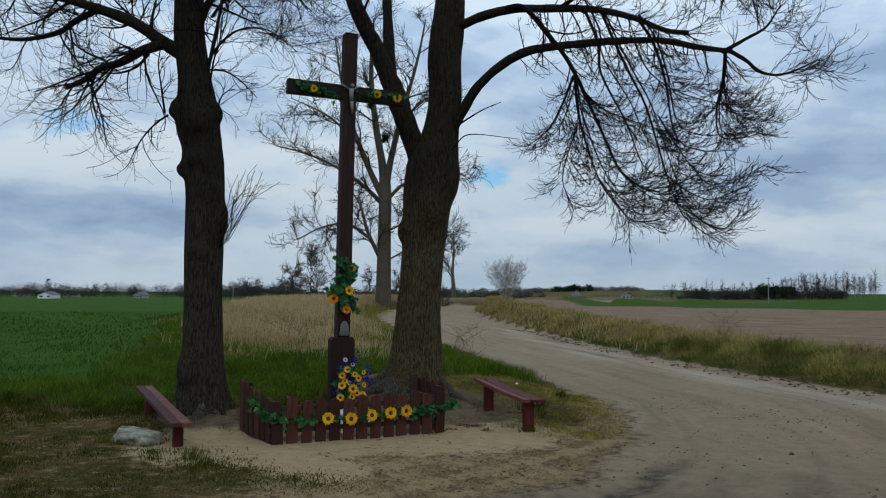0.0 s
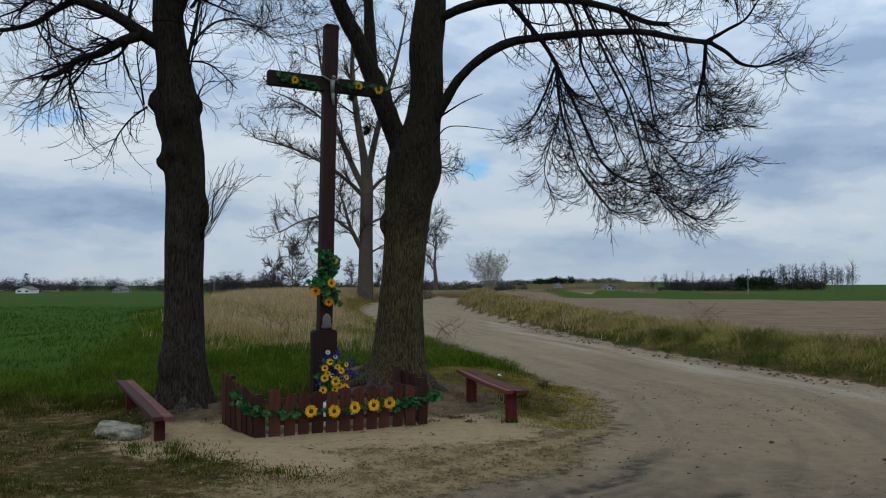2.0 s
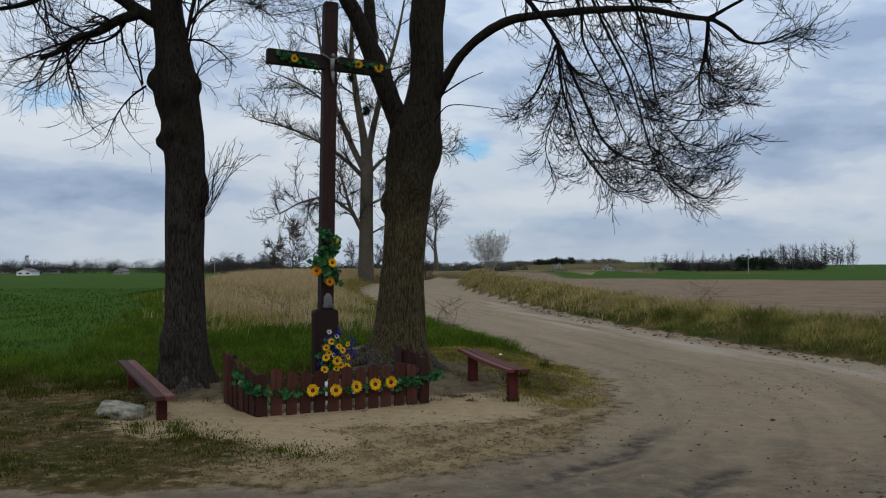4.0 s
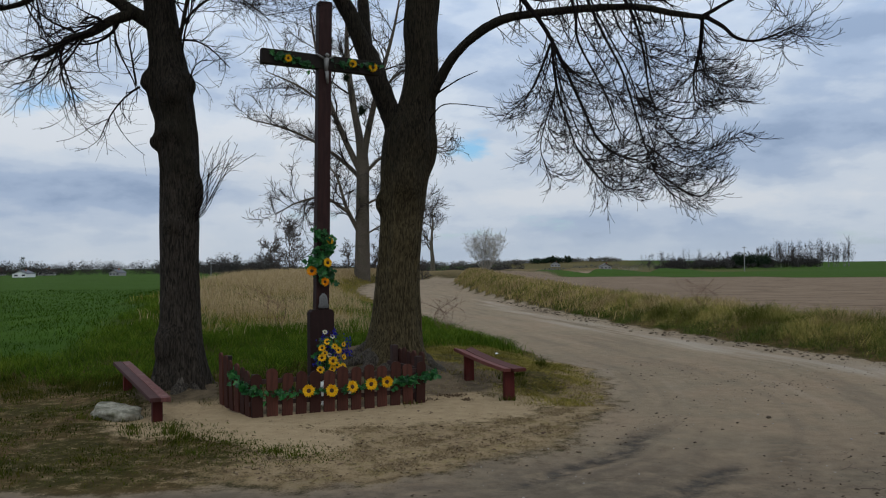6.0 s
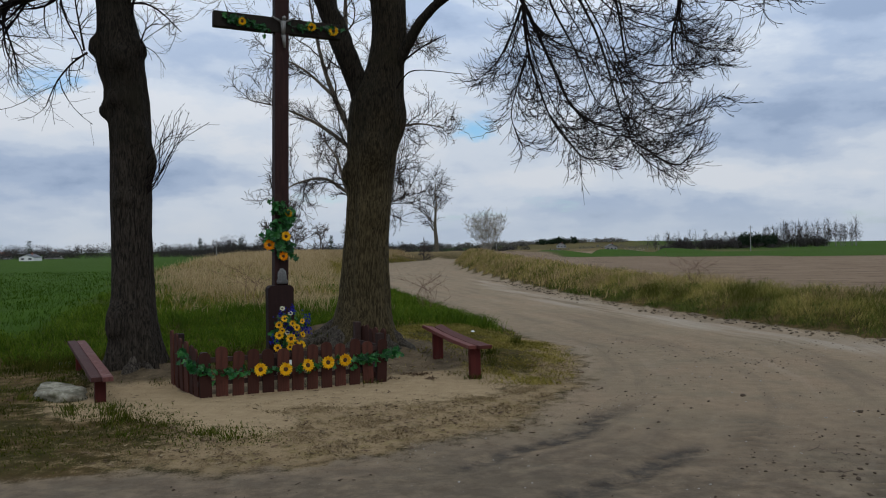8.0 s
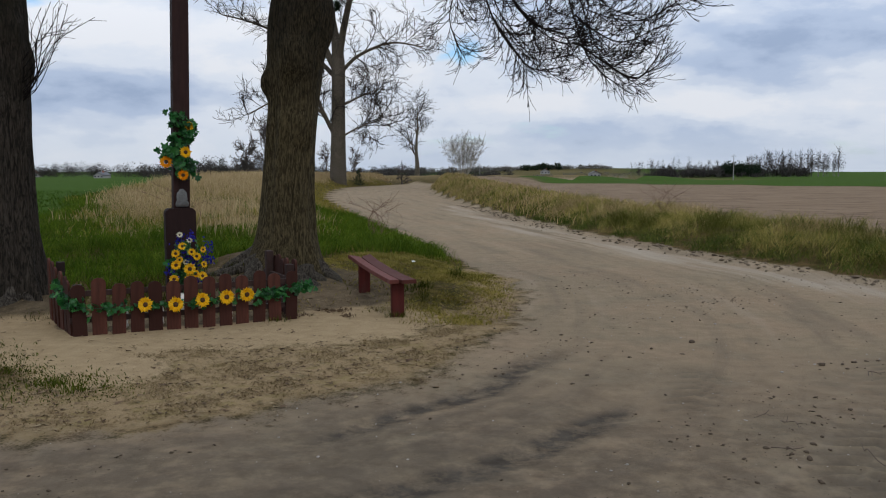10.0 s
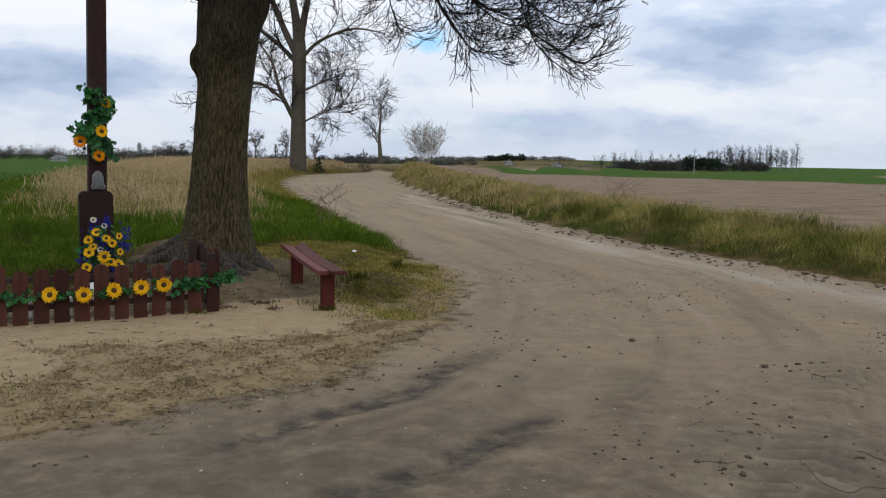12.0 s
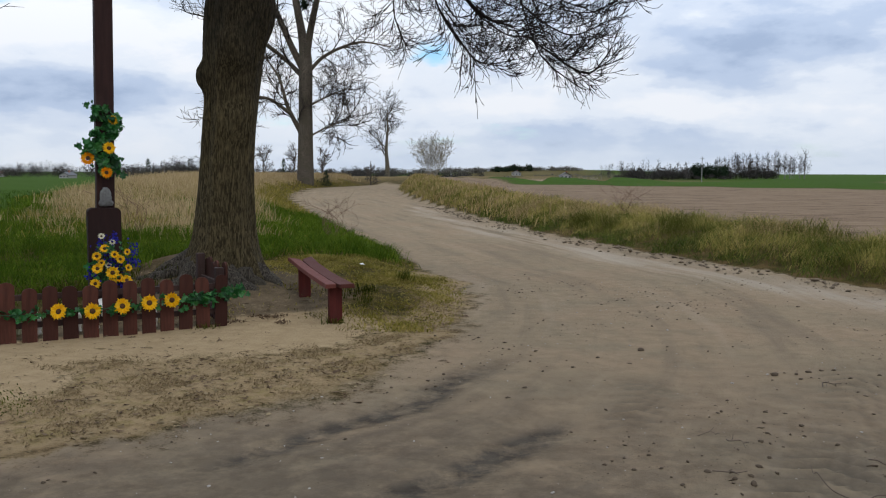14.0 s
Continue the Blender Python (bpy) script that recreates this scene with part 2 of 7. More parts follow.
M_PETAL2 = island("orange_petal", (0.66, 0.20, 0.006), (0.75, 0.30, 0.01), (0.80, 0.42, 0.03), rough=0.6)
M_DISC = plain("sunflower_disc", (0.070, 0.032, 0.012), 0.95, 0.5, 160, 0.8)
M_BLUE = island("blue_petal", (0.012, 0.014, 0.16), (0.03, 0.03, 0.30), (0.05, 0.03, 0.22), rough=0.6)
M_CREAM = island("cream_petal", (0.60, 0.56, 0.42), (0.75, 0.72, 0.60), (0.5, 0.5, 0.30), rough=0.6)
M_WHITE = plain("white_wax", (0.72, 0.70, 0.64), 0.5, 0.12, 12)
M_SILVER = plain("grey_metal", (0.1275, 0.1260, 0.1200), 0.6, 0.5, 45, 0.8, 0.0)
M_CORPUS = plain("cast_figure", (0.20, 0.195, 0.18), 0.5, 0.3, 40, 0.2, 0.4)


def mottled(name, base, dark, moss):
    """Weathered field stone with lichen and dirt in its hollows."""
    n = Nodes(name)
    f, g, h = n.noise(34, 6, 0.65), n.noise(7, 5, 0.6), n.noise(3.1, 4, 0.55)
    col = n.ramp(f, (0.3, shade(base, 0.6)), (0.7, shade(base, 1.3)))
    col = n.mix(n.ramp(g, (0.46, (0, 0, 0)), (0.60, (0.85, 0.85, 0.85))), col, dark)
    col = n.mix(n.ramp(h, (0.55, (0, 0, 0)), (0.70, (0.7, 0.7, 0.7))), col, moss)
    b = n.bump(g, 0.7, 0.03)
    n.bump(f, 0.5, 0.008, b)
    return n.done(col, 0.95, 0.0, 0.1)


M_STONE = mottled("field_stone", (0.27, 0.25, 0.19), (0.105, 0.095, 0.066), (0.060, 0.062, 0.026))
M_TUFT = island("tuft_blade", (0.0340, 0.0480, 0.0055), (0.0520, 0.0700, 0.0083), (0.0820, 0.0920, 0.0138), (0.1400, 0.1180, 0.0248))
M_CLOD = plain("earth_clod", (0.084, 0.062, 0.043), 0.95, 0.35, 30, 0.5, spec=0.05)
M_PEBBLE = plain("pebble", (0.33, 0.30, 0.26), 0.85, 0.35, 40, 0.3)
M_STICK = plain("dry_stick", (0.085, 0.060, 0.044), 0.9)
M_LAWN = island("lawn_blade", (0.0270, 0.0390, 0.0039), (0.0450, 0.0600, 0.0060), (0.0720, 0.0720, 0.0099), (0.1180, 0.0920, 0.0198), patchy=0.6)
M_LUSH = island("lush_blade", (0.0360, 0.0720, 0.0050), (0.0620, 0.1160, 0.0083), (0.1080, 0.1720, 0.0138), (0.1650, 0.1950, 0.0242), patchy=0.6)
M_DRY = island("dry_blade", (0.330, 0.235, 0.118), (0.480, 0.355, 0.190), (0.630, 0.485, 0.280), (0.290, 0.220, 0.100), patchy=0.45)
M_VERGE = island("verge_blade", (0.1050, 0.1160, 0.0200), (0.1880, 0.1900, 0.0360), (0.3050, 0.2620, 0.0664), (0.4800, 0.3580, 0.1304), patchy=0.9, patch=1.1)
M_STRAW = island("straw_blade", (0.175, 0.122, 0.066), (0.275, 0.200, 0.112), (0.130, 0.100, 0.042))
M_VDRY = island("verge_straw", (0.300, 0.210, 0.090), (0.440, 0.320, 0.150), (0.560, 0.425, 0.225), (0.250, 0.195, 0.075), patchy=0.55, patch=1.3)
M_VGREEN = island("verge_green", (0.0360, 0.0620, 0.0096), (0.0620, 0.0980, 0.0144), (0.1050, 0.1420, 0.0248), (0.1700, 0.1720, 0.0400), patchy=0.6)
M_LITTER = island("leaf_litter", (0.078, 0.050, 0.031), (0.130, 0.086, 0.054), (0.200, 0.142, 0.088), thin=0)
M_STRAWBIT = island("straw_scrap", (0.150, 0.112, 0.060), (0.230, 0.172, 0.098), (0.310, 0.238, 0.145), thin=0)
M_MOSSY = island("mossy_blade", (0.1300, 0.1160, 0.0192), (0.2150, 0.1780, 0.0320), (0.3000, 0.2350, 0.0560), (0.3800, 0.2900, 0.1000), patchy=0.5)
M_WEED = plain("dead_weed", (0.15, 0.085, 0.055), 0.95)
M_CROP = island("crop_blade", (0.0180, 0.0410, 0.0017), (0.0270, 0.0570, 0.0022), (0.0380, 0.0700, 0.0033), patchy=0.35)
M_BLOSSOM = island("blossom", (0.6600, 0.6600, 0.5040), (0.8160, 0.8040, 0.6600), (0.4080, 0.4320, 0.2640))
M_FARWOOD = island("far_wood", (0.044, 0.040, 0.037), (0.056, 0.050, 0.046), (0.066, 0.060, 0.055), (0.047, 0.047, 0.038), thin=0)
M_FIR = island("fir_needles", (0.0128, 0.0230, 0.0128), (0.0256, 0.0410, 0.0230), (0.0384, 0.0512, 0.0282))
M_POPTWIG = plain("poplar_twig", (0.036, 0.030, 0.026), 0.95, 0.25, 3, 0.1, spec=0.05)
M_PALETWIG = plain("pale_twig", (0.27, 0.24, 0.195), 0.95, 0.2, 3, spec=0.05)
M_BIRCH = plain("pale_trunk", (0.1872, 0.1764, 0.1728), 0.9, 0.2, 2)
M_WALLS = plain("plaster_white", (0.72, 0.72, 0.70), 0.9, 0.06, 1)
M_WALLG = plain("plaster_grey", (0.30, 0.29, 0.28), 0.9, 0.1, 1)
M_ROOF = plain("roof_red", (0.26, 0.10, 0.07), 0.9, 0.2, 2)
M_ROOFG = plain("roof_grey", (0.13, 0.13, 0.14), 0.9, 0.2, 2)
M_PANE = plain("dark_pane", (0.03, 0.035, 0.04), 0.15, 0.1, 1)
M_CONC = plain("concrete_pole", (0.24, 0.235, 0.23), 0.9, 0.1, 1)


# ---- mesh helpers ----
def part(name, bm, material, parent=None, label="", smooth=False):
    me = bpy.data.meshes.new(name)
    bm.to_mesh(me)
    bm.free()
    me.materials.append(material)
    if smooth:
        me.polygons.foreach_set("use_smooth", [True] * len(me.polygons))
    ob = new(name, me)
    ob.parent = parent
    return tagged(ob, label) if label else ob


def mesh_part(name, verts, faces, material, parent=None, label="", smooth=False):
    """faces: an (n, k) array, or a list of such arrays."""
    me = bpy.data.meshes.new(name)
    verts = np.asarray(verts, dtype=np.float32)
    groups = [np.asarray(f, dtype=np.int32) for f in (faces if isinstance(faces, list) else [faces])]
    me.vertices.add(len(verts))
    me.vertices.foreach_set("co", verts.ravel())
    loops = np.concatenate([g.ravel() for g in groups])
    totals = np.concatenate([np.full(len(g), g.shape[1], dtype=np.int32) for g in groups])
    starts = np.concatenate(([0], np.cumsum(totals)[:-1])).astype(np.int32)
    me.loops.add(len(loops))
    me.loops.foreach_set("vertex_index", loops)
    me.polygons.add(len(totals))
    me.polygons.foreach_set("loop_start", starts)
    if smooth:
        me.polygons.foreach_set("use_smooth", np.ones(len(totals), dtype=bool))
    me.update(calc_edges=True)
    me.validate()
    me.materials.append(material)
    ob = new(name, me)
    ob.parent = parent
    return tagged(ob, label) if label else ob


def empty(name, place, label, category, group="", turn=0.0):
    ob = new(name)
    ob.empty_display_size = 0.2
    ob.matrix_world = pose(*place, 0, 0, turn)
    return tagged(ob, label, category, group)


def sstep(a, b, x):
    t = np.clip((np.asarray(x, float) - a) / (b - a), 0, 1)
    return t * t * (3 - 2 * t)


def box_bm(bm, m, sx, sy, sz, bevel=0.006):
    r = bmesh.ops.create_cube(bm, size=1.0, matrix=m @ Matrix.Diagonal((sx, sy, sz, 1)))
    if bevel:
        edges = list({e for v in r["verts"] for e in v.link_edges})
        bmesh.ops.bevel(bm, geom=edges, offset=bevel, segments=2, affect="EDGES", profile=0.6)
    return bm


def jitter(bm, amount, scale=6.0):
    for v in bm.verts:
        v.co += noise.noise_vector(v.co * scale) * amount


def spline(points, n):
    """n places evenly along a smooth curve through the points."""
    p = np.asarray(points, float)
    p = np.vstack((2 * p[0] - p[1], p, 2 * p[-1] - p[-2]))
    out = []
    for i in range(1, len(p) - 2):
        t = np.linspace(0, 1, 12, endpoint=False)[:, None]
        a, b, c, d = p[i - 1], p[i], p[i + 1], p[i + 2]
        out.append(0.5 * (2 * b + (c - a) * t + (2 * a - 5 * b + 4 * c - d) * t ** 2 + (3 * b - a - 3 * c + d) * t ** 3))
    out = np.vstack(out + [p[-2][None]])
    s = np.concatenate(([0], np.cumsum(np.linalg.norm(np.diff(out[:, :3], axis=0), axis=1))))
    want = np.linspace(0, s[-1], n)
    return np.stack([np.interp(want, s, out[:, k]) for k in range(out.shape[1])], axis=1)


def tubes(pts, rad, sides, rng):
    """Vertices and faces of M tapering tubes of N rings each. pts (M, N, 3), rad (M, N)."""
    M, N, _ = pts.shape
    tan = np.gradient(pts, axis=1)
    tan /= np.linalg.norm(tan, axis=2, keepdims=True) + 1e-9
    ref = np.where(np.abs(tan[:, :1, 2:3]) > 0.8, np.array([[[1.0, 0.2, 0]]]), np.array([[[0.1, 0.2, 1.0]]]))
    u = np.cross(tan, ref)
    u /= np.linalg.norm(u, axis=2, keepdims=True) + 1e-9
    v = np.cross(tan, u)
    a = np.arange(sides) * 2 * np.pi / sides
    ring = pts[:, :, None] + rad[:, :, None, None] * (np.cos(a)[None, None, :, None] * u[:, :, None] + np.sin(a)[None, None, :, None] * v[:, :, None])
    verts = ring.reshape(-1, 3)
    base = (np.arange(M)[:, None, None] * N + np.arange(N - 1)[None, :, None]) * sides
    k = np.arange(sides)[None, None]
    k2 = (k + 1) % sides
    quads = np.stack((base + k, base + k2, base + sides + k2, base + sides + k), axis=-1).reshape(-1, 4)
    return verts, quads


def join(chunks):
    verts, faces, off = [], [], 0
    for v, f in chunks:
        verts.append(v)
        faces.append(f + off)
        off += len(v)
    return np.concatenate(verts), np.concatenate(faces)


def grow(pts, rad, k, length, angle, rng, n=6, droop=0.0, lift=0.0, wobble=0.12, start=0.15, thin=0.55, tip=0.25, least=0.0022, flat=None, lengthen=0.0, drift=(0, 0, 0), side_way=(0, 0, 0)):
    """k side shoots from each of the M stems. droop bends them down along the way, lift turns the tips up."""
    M, N, _ = pts.shape
    s = start + (1 - start) * (np.arange(k)[None] + rng.random((M, k))) / k
    f = np.clip(s * (N - 1), 0, N - 1.001)
    i = f.astype(int)
    w = (f - i)[..., None]
    rows = np.arange(M)[:, None]
    p0 = pts[rows, i] * (1 - w) + pts[rows, i + 1] * w
    r0 = rad[rows, i] * (1 - w[..., 0]) + rad[rows, i + 1] * w[..., 0]
    t = pts[rows, i + 1] - pts[rows, i]
    t /= np.linalg.norm(t, axis=2, keepdims=True) + 1e-9
    q = rng.normal(size=(M, k, 3))
    if flat is not None:
        q *= np.array(flat)
    q = q + np.array(side_way)
    q -= (q * t).sum(2, keepdims=True) * t
    q /= np.linalg.norm(q, axis=2, keepdims=True) + 1e-9
    a = np.radians(angle[0] + (angle[1] - angle[0]) * rng.random((M, k, 1)))
    d = (t * np.cos(a) + q * np.sin(a)).reshape(-1, 3)
    L = (length[0] + (length[1] - length[0]) * rng.random((M, k)) ** 1.3) * (1 - lengthen * s)
    L = L.reshape(-1, 1)
    p = p0.reshape(-1, 3)
    out = [p]
    side = rng.normal(size=d.shape) * wobble
    for j in range(1, n):
        x = j / (n - 1)
        d = d + side + rng.normal(size=d.shape) * wobble
        d[:, 2] += -droop * (1 - x) + lift * x
        d += np.array(drift)
        d /= np.linalg.norm(d, axis=1, keepdims=True) + 1e-9
        p = p + d * L / (n - 1)
        out.append(p)
    r = np.maximum(r0.reshape(-1, 1) * thin, least * 1.3)
    r = np.minimum(r, np.maximum(L * 0.03, least * 1.3))
    taper = np.linspace(1, tip, n)[None]
    return np.stack(out, axis=1), np.maximum(r * taper, least)


# ---- ground ----
LEFT_EDGE = spline([(-90, 5.2), (-30, 6.0), (-8, 6.4), (-2, 6.6), (-0.16, 7.04), (0.85, 7.82), (1.74, 9.28), (2.16, 11.65), (2.06, 14.9),
                    (1.36, 16.3), (0.15, 20.3), (-2.4, 27.5), (-6.2, 39), (-10.6, 54), (-14.8, 76), (-15, 92), (-9, 118), (14, 150)], 160)
RIGHT_EDGE = spline([(40, -30), (15.9, 1), (10.35, 9.6), (7.82, 14.4), (6.42, 17.2), (5.0, 20.8), (2.6, 28.1), (-1.6, 46), (-6.2, 70), (-8.0, 92),
                     (-2, 114), (20, 142)], 160)


def side_of(x, y, line, with_run=False):
    """Distance from the line, positive to the left of its run."""
    x, y = np.asarray(x, float).ravel(), np.asarray(y, float).ravel()
    a, b = line[:-1], line[1:]
    ab = b - a
    L2 = (ab ** 2).sum(1)
    out, run = np.empty(len(x)), np.empty(len(x))
    reach = np.concatenate(([0], np.cumsum(np.sqrt(L2))))
    for i in range(0, len(x), 20000):
        px, py = x[i:i + 20000, None], y[i:i + 20000, None]
        t = np.clip(((px - a[:, 0]) * ab[:, 0] + (py - a[:, 1]) * ab[:, 1]) / L2, 0, 1)
        dx, dy = px - a[:, 0] - t * ab[:, 0], py - a[:, 1] - t * ab[:, 1]
        d2 = dx * dx + dy * dy
        j = d2.argmin(1)
        r = np.arange(len(j))
        cr = ab[j, 0] * (py[:, 0] - a[j, 1]) - ab[j, 1] * (px[:, 0] - a[j, 0])
        out[i:i + 20000] = np.sqrt(d2[r, j]) * np.sign(cr)
        run[i:i + 20000] = reach[j] + t[r, j] * np.sqrt(L2[j])
    return (out, run) if with_run else out


def wave(x, y, s, seed=0.0):
    """Cheap smooth unevenness between about -1 and 1."""
    return (np.sin(x * s + 1.3 + seed) * np.cos(y * s * 0.83 - 0.7 + seed * 2) + 0.6 * np.sin(x * s * 1.9 - y * s * 1.3 + 2.1 * seed)
            + 0.4 * np.cos(x * s * 3.1 + y * s * 2.7 + seed)) / 2.0


def seg_dist(x, y, a, b):
    ax, ay = a
    dx, dy = b[0] - ax, b[1] - ay
    t = np.clip(((x - ax) * dx + (y - ay) * dy) / (dx * dx + dy * dy), 0, 1)
    return np.hypot(x - ax - t * dx, y - ay - t * dy)


def tyre_marks(x, y):
    """Where a tractor tyre pressed its chevrons into the dirt: strength, and the lugs from 0 to 1."""
    out, lug = np.zeros(len(x)), np.zeros(len(x))
    for (ax, ay), (bx, by), half, power in (((3.75, 6.1), (5.95, 10.6), 0.27, 1.0), ((3.25, 7.6), (3.95, 10.4), 0.20, 0.7), ((1.6, 6.1), (3.0, 8.7), 0.2, 0.35)):
        L = math.hypot(bx - ax, by - ay)
        ux, uy = (bx - ax) / L, (by - ay) / L
        s, d = (x - ax) * ux + (y - ay) * uy, -(x - ax) * uy + (y - ay) * ux + 0.09 * wave(x, y, 1.3)
        m = power * np.exp(-(d / half) ** 4) * sstep(0, 0.8, s) * (1 - sstep(L - 1.5, L, s)) * np.clip(0.62 + 0.7 * wave(x, y, 2.3, 5.0), 0, 1)
        lug = np.where(m > out, 0.5 + 0.5 * np.sin((s + 0.75 * np.abs(d) + 0.07 * wave(x, y, 4.0) + 0.05 * wave(x, y, 1.7, 2.0)) * 34), lug)
        out = np.maximum(out, m)
    return np.clip(out, 0, 1), lug


def lay(x, y):
    """Height and kinds of the ground at places."""
    x, y = np.asarray(x, float).ravel(), np.asarray(y, float).ravel()
    dl, dr = side_of(x, y, LEFT_EDGE), -side_of(x, y, RIGHT_EDGE)
    ragged = 0.14 * wave(x, y, 2.3) + 0.08 * wave(x, y, 6.1, 1.0)
    soft = 0.34 * (1 - sstep(13, 16, y)) * sstep(-3, 0, x)
    land_l, land_r = sstep(-0.12 - soft, 0.2 + soft, dl + (1 + 2 * soft) * ragged), sstep(-0.1, 0.25, dr + ragged)
    hb = np.interp(y, [13, 18, 24, 34, 50, 120], [0.0, 0.22, 0.50, 0.85, 1.10, 1.0])
    hr = np.interp(y, [0, 14, 30, 50, 80, 130], [0.30, 0.33, 0.42, 0.75, 1.15, 0.9])
    z = hb * sstep(0.3, 4.0, dl) * (1 - 0.85 * sstep(7, 15, dl)) + hr * sstep(0.0, 1.7, dr) * (1 - 0.82 * sstep(2.4, 10, dr))
    z += 0.34 * np.exp(-((x + 1.7) ** 2 / 1.0 + (y - 13.75) ** 2 / 0.9)) + 0.20 * np.exp(-((x + 3.68) ** 2 / 0.9 + (y - 11.5) ** 2 / 0.8))
    z += 0.13 * sstep(12.0, 13.4, y) * sstep(0.2, 1.2, dl) * (1 - sstep(16, 24, y)) * sstep(-4, -1, x)
    z += 0.05 * land_l * wave(x, y, 0.9) * sstep(0.2, 2, dl) * sstep(1.6, 3.0, seg_dist(x, y, (-2.4, 10.2), (0.4, 11.4)))
    z += 0.012 * wave(x, y, 1.7, 3.0) + 0.006 * wave(x, y, 5.3, 0.6)
    far = np.hypot(x, y)
    z += 4.2 * np.exp(-(((x - 330) / 150) ** 2 + ((y - 430) / 160) ** 2)) + 6.6 * np.exp(-(((x - 60) / 190) ** 2 + ((y - 900) / 170) ** 2)) - 2.3 * sstep(110, 400, far)
    z += 0.25 * sstep(60, 200, far) * wave(x, y, 0.012) - 0.3 * sstep(150, 500, far) * (x < 0)
    # tyre tracks sunk a little into the dirt
    road = (1 - land_l) * (1 - land_r)
    bend = sstep(4, 6.5, y) * (1 - sstep(8.6, 10.4, y)) * sstep(0.2, 1.2, x)
    rut = road * bend * (np.exp(-((dl + 0.62 + 0.1 * wave(x, y, 1.1)) / 0.17) ** 2) * sstep(0.6, 1.3, x) + 1.1 * np.exp(-((dl + 1.62 + 0.12 * wave(x, y, 0.9, 2)) / 0.17) ** 2) * (1 - sstep(7.6, 8.4, y)))
    mark, lugs = tyre_marks(x, y)
    z -= 0.028 * rut
    damp = road * (1 - sstep(6.4, 10.6, y + 0.9 * wave(x, y, 0.7, 4.0) - 0.22 * np.clip(x - 3, 0, 6))) * 0.62
    z += road * mark * (0.034 * lugs - 0.017)
    crumbs = np.exp(-((dr + 0.3) / 0.3) ** 2)
    z += 0.045 * crumbs * (0.5 + wave(x, y, 7.7)) * (y < 40)
    inside = sstep(0.0, 0.6, dl)
    sand = land_l * (1 - sstep(0.55, 1.55, seg_dist(x, y, (-2.75, 9.75), (0.35, 11.0)) + 0.25 * wave(x, y, 1.9) + 0.12 * wave(x, y, 5.7, 2)))
    sand = np.maximum(sand, land_l * (1 - sstep(0.35, 0.8, seg_dist(x, y, (-2.3, 9.5), (-1.15, 8.65)) + 0.15 * wave(x, y, 2.9))))
    sand = np.maximum(sand, land_l * (1 - 0.75 * sstep(0.1, 0.9, seg_dist(x, y, (0.2, 11.2), (-0.05, 12.6)) + 0.2 * wave(x, y, 3)) - 0.25 * sstep(12, 13, y)))
    earth = land_l * np.maximum(1 - sstep(0.8, 1.6, np.hypot((x + 0.75) * 0.85, y - 12.95) + 0.25 * wave(x, y, 2.1)), np.maximum(1 - sstep(0.4, 0.55, seg_dist(x, y, (-2.2, 10.65), (-0.85, 11.55))), 1 - sstep(0.45, 0.85, np.hypot(x + 3.6, y - 11.2) + 0.15 * wave(x, y, 3))))
    straw = land_l * (1 - sand) * (1 - sstep(11.6, 12.6, y)) * sstep(-2.4, -0.9, x + 0.5 * wave(x, y, 1.4))
    straw = np.maximum(straw, land_l * (1 - sand) * (1 - sstep(0.35, 1.0, dl + 0.25 * wave(x, y, 2.4, 1.5))) * sstep(-0.5, 0.6, x) * (1 - sstep(15.5, 17, y)))
    edge_of_field = sstep(105, 108, y + 0.8 * x)
    plough = land_r * sstep(2.8, 3.6, dr + 0.4 * wave(x, y, 0.6)) * (1 - edge_of_field)
    pale = sstep(190, 290, y - 0.6 * x + 8 * wave(x, y, 0.03)) * (1 - sstep(50, 120, x)) * sstep(-70, -25, x)
    green = land_r * edge_of_field * (1 - 0.85 * pale)
    wide = np.interp(y, [16, 24, 40], [7.4, 7.4, 8.2])
    crop = np.maximum(land_l * sstep(wide + 0.2, wide + 2.2, dl + 0.8 * wave(x, y, 0.4)) * sstep(12, 14, y + 0.5 * wave(x, y, 0.8)) * (1 - 0.85 * pale), green)
    bank = land_l * sstep(1.6, 3.4, dl + 0.5 * wave(x, y, 0.8)) * sstep(17.8, 21.2, y + 0.8 * wave(x, y, 0.5, 3.5)) * (1 - sstep(wide - 0.6, wide + 1.2, dl + 0.9 * wave(x, y, 0.7, 2.5)))
    bank = np.maximum(bank, 0.75 * np.maximum(land_l, land_r) * pale * (0.6 + 0.4 * wave(x, y, 0.05, 2.0)))
    return dict(z=z, dl=dl, dr=dr, road=road, sand=sand, straw=straw, plough=plough, crop=crop, bank=bank, rut=np.maximum(np.clip(1.3 * rut, 0, 1), damp), earth=earth, land_l=land_l, land_r=land_r)


def ground_z(x, y):
    return float(lay([x], [y])["z"][0])


def grid_lines(lo, hi, step, low, high, factor):
    mid = np.arange(lo, hi + step / 2, step)
    out, s = [], step
    v = hi
    while v < high:
        s *= factor
        v += s
        out.append(v)
    left, s, v = [], step, lo
    while v > low:
        s *= factor
        v -= s
        left.append(v)
    return np.concatenate((left[::-1], mid, out))


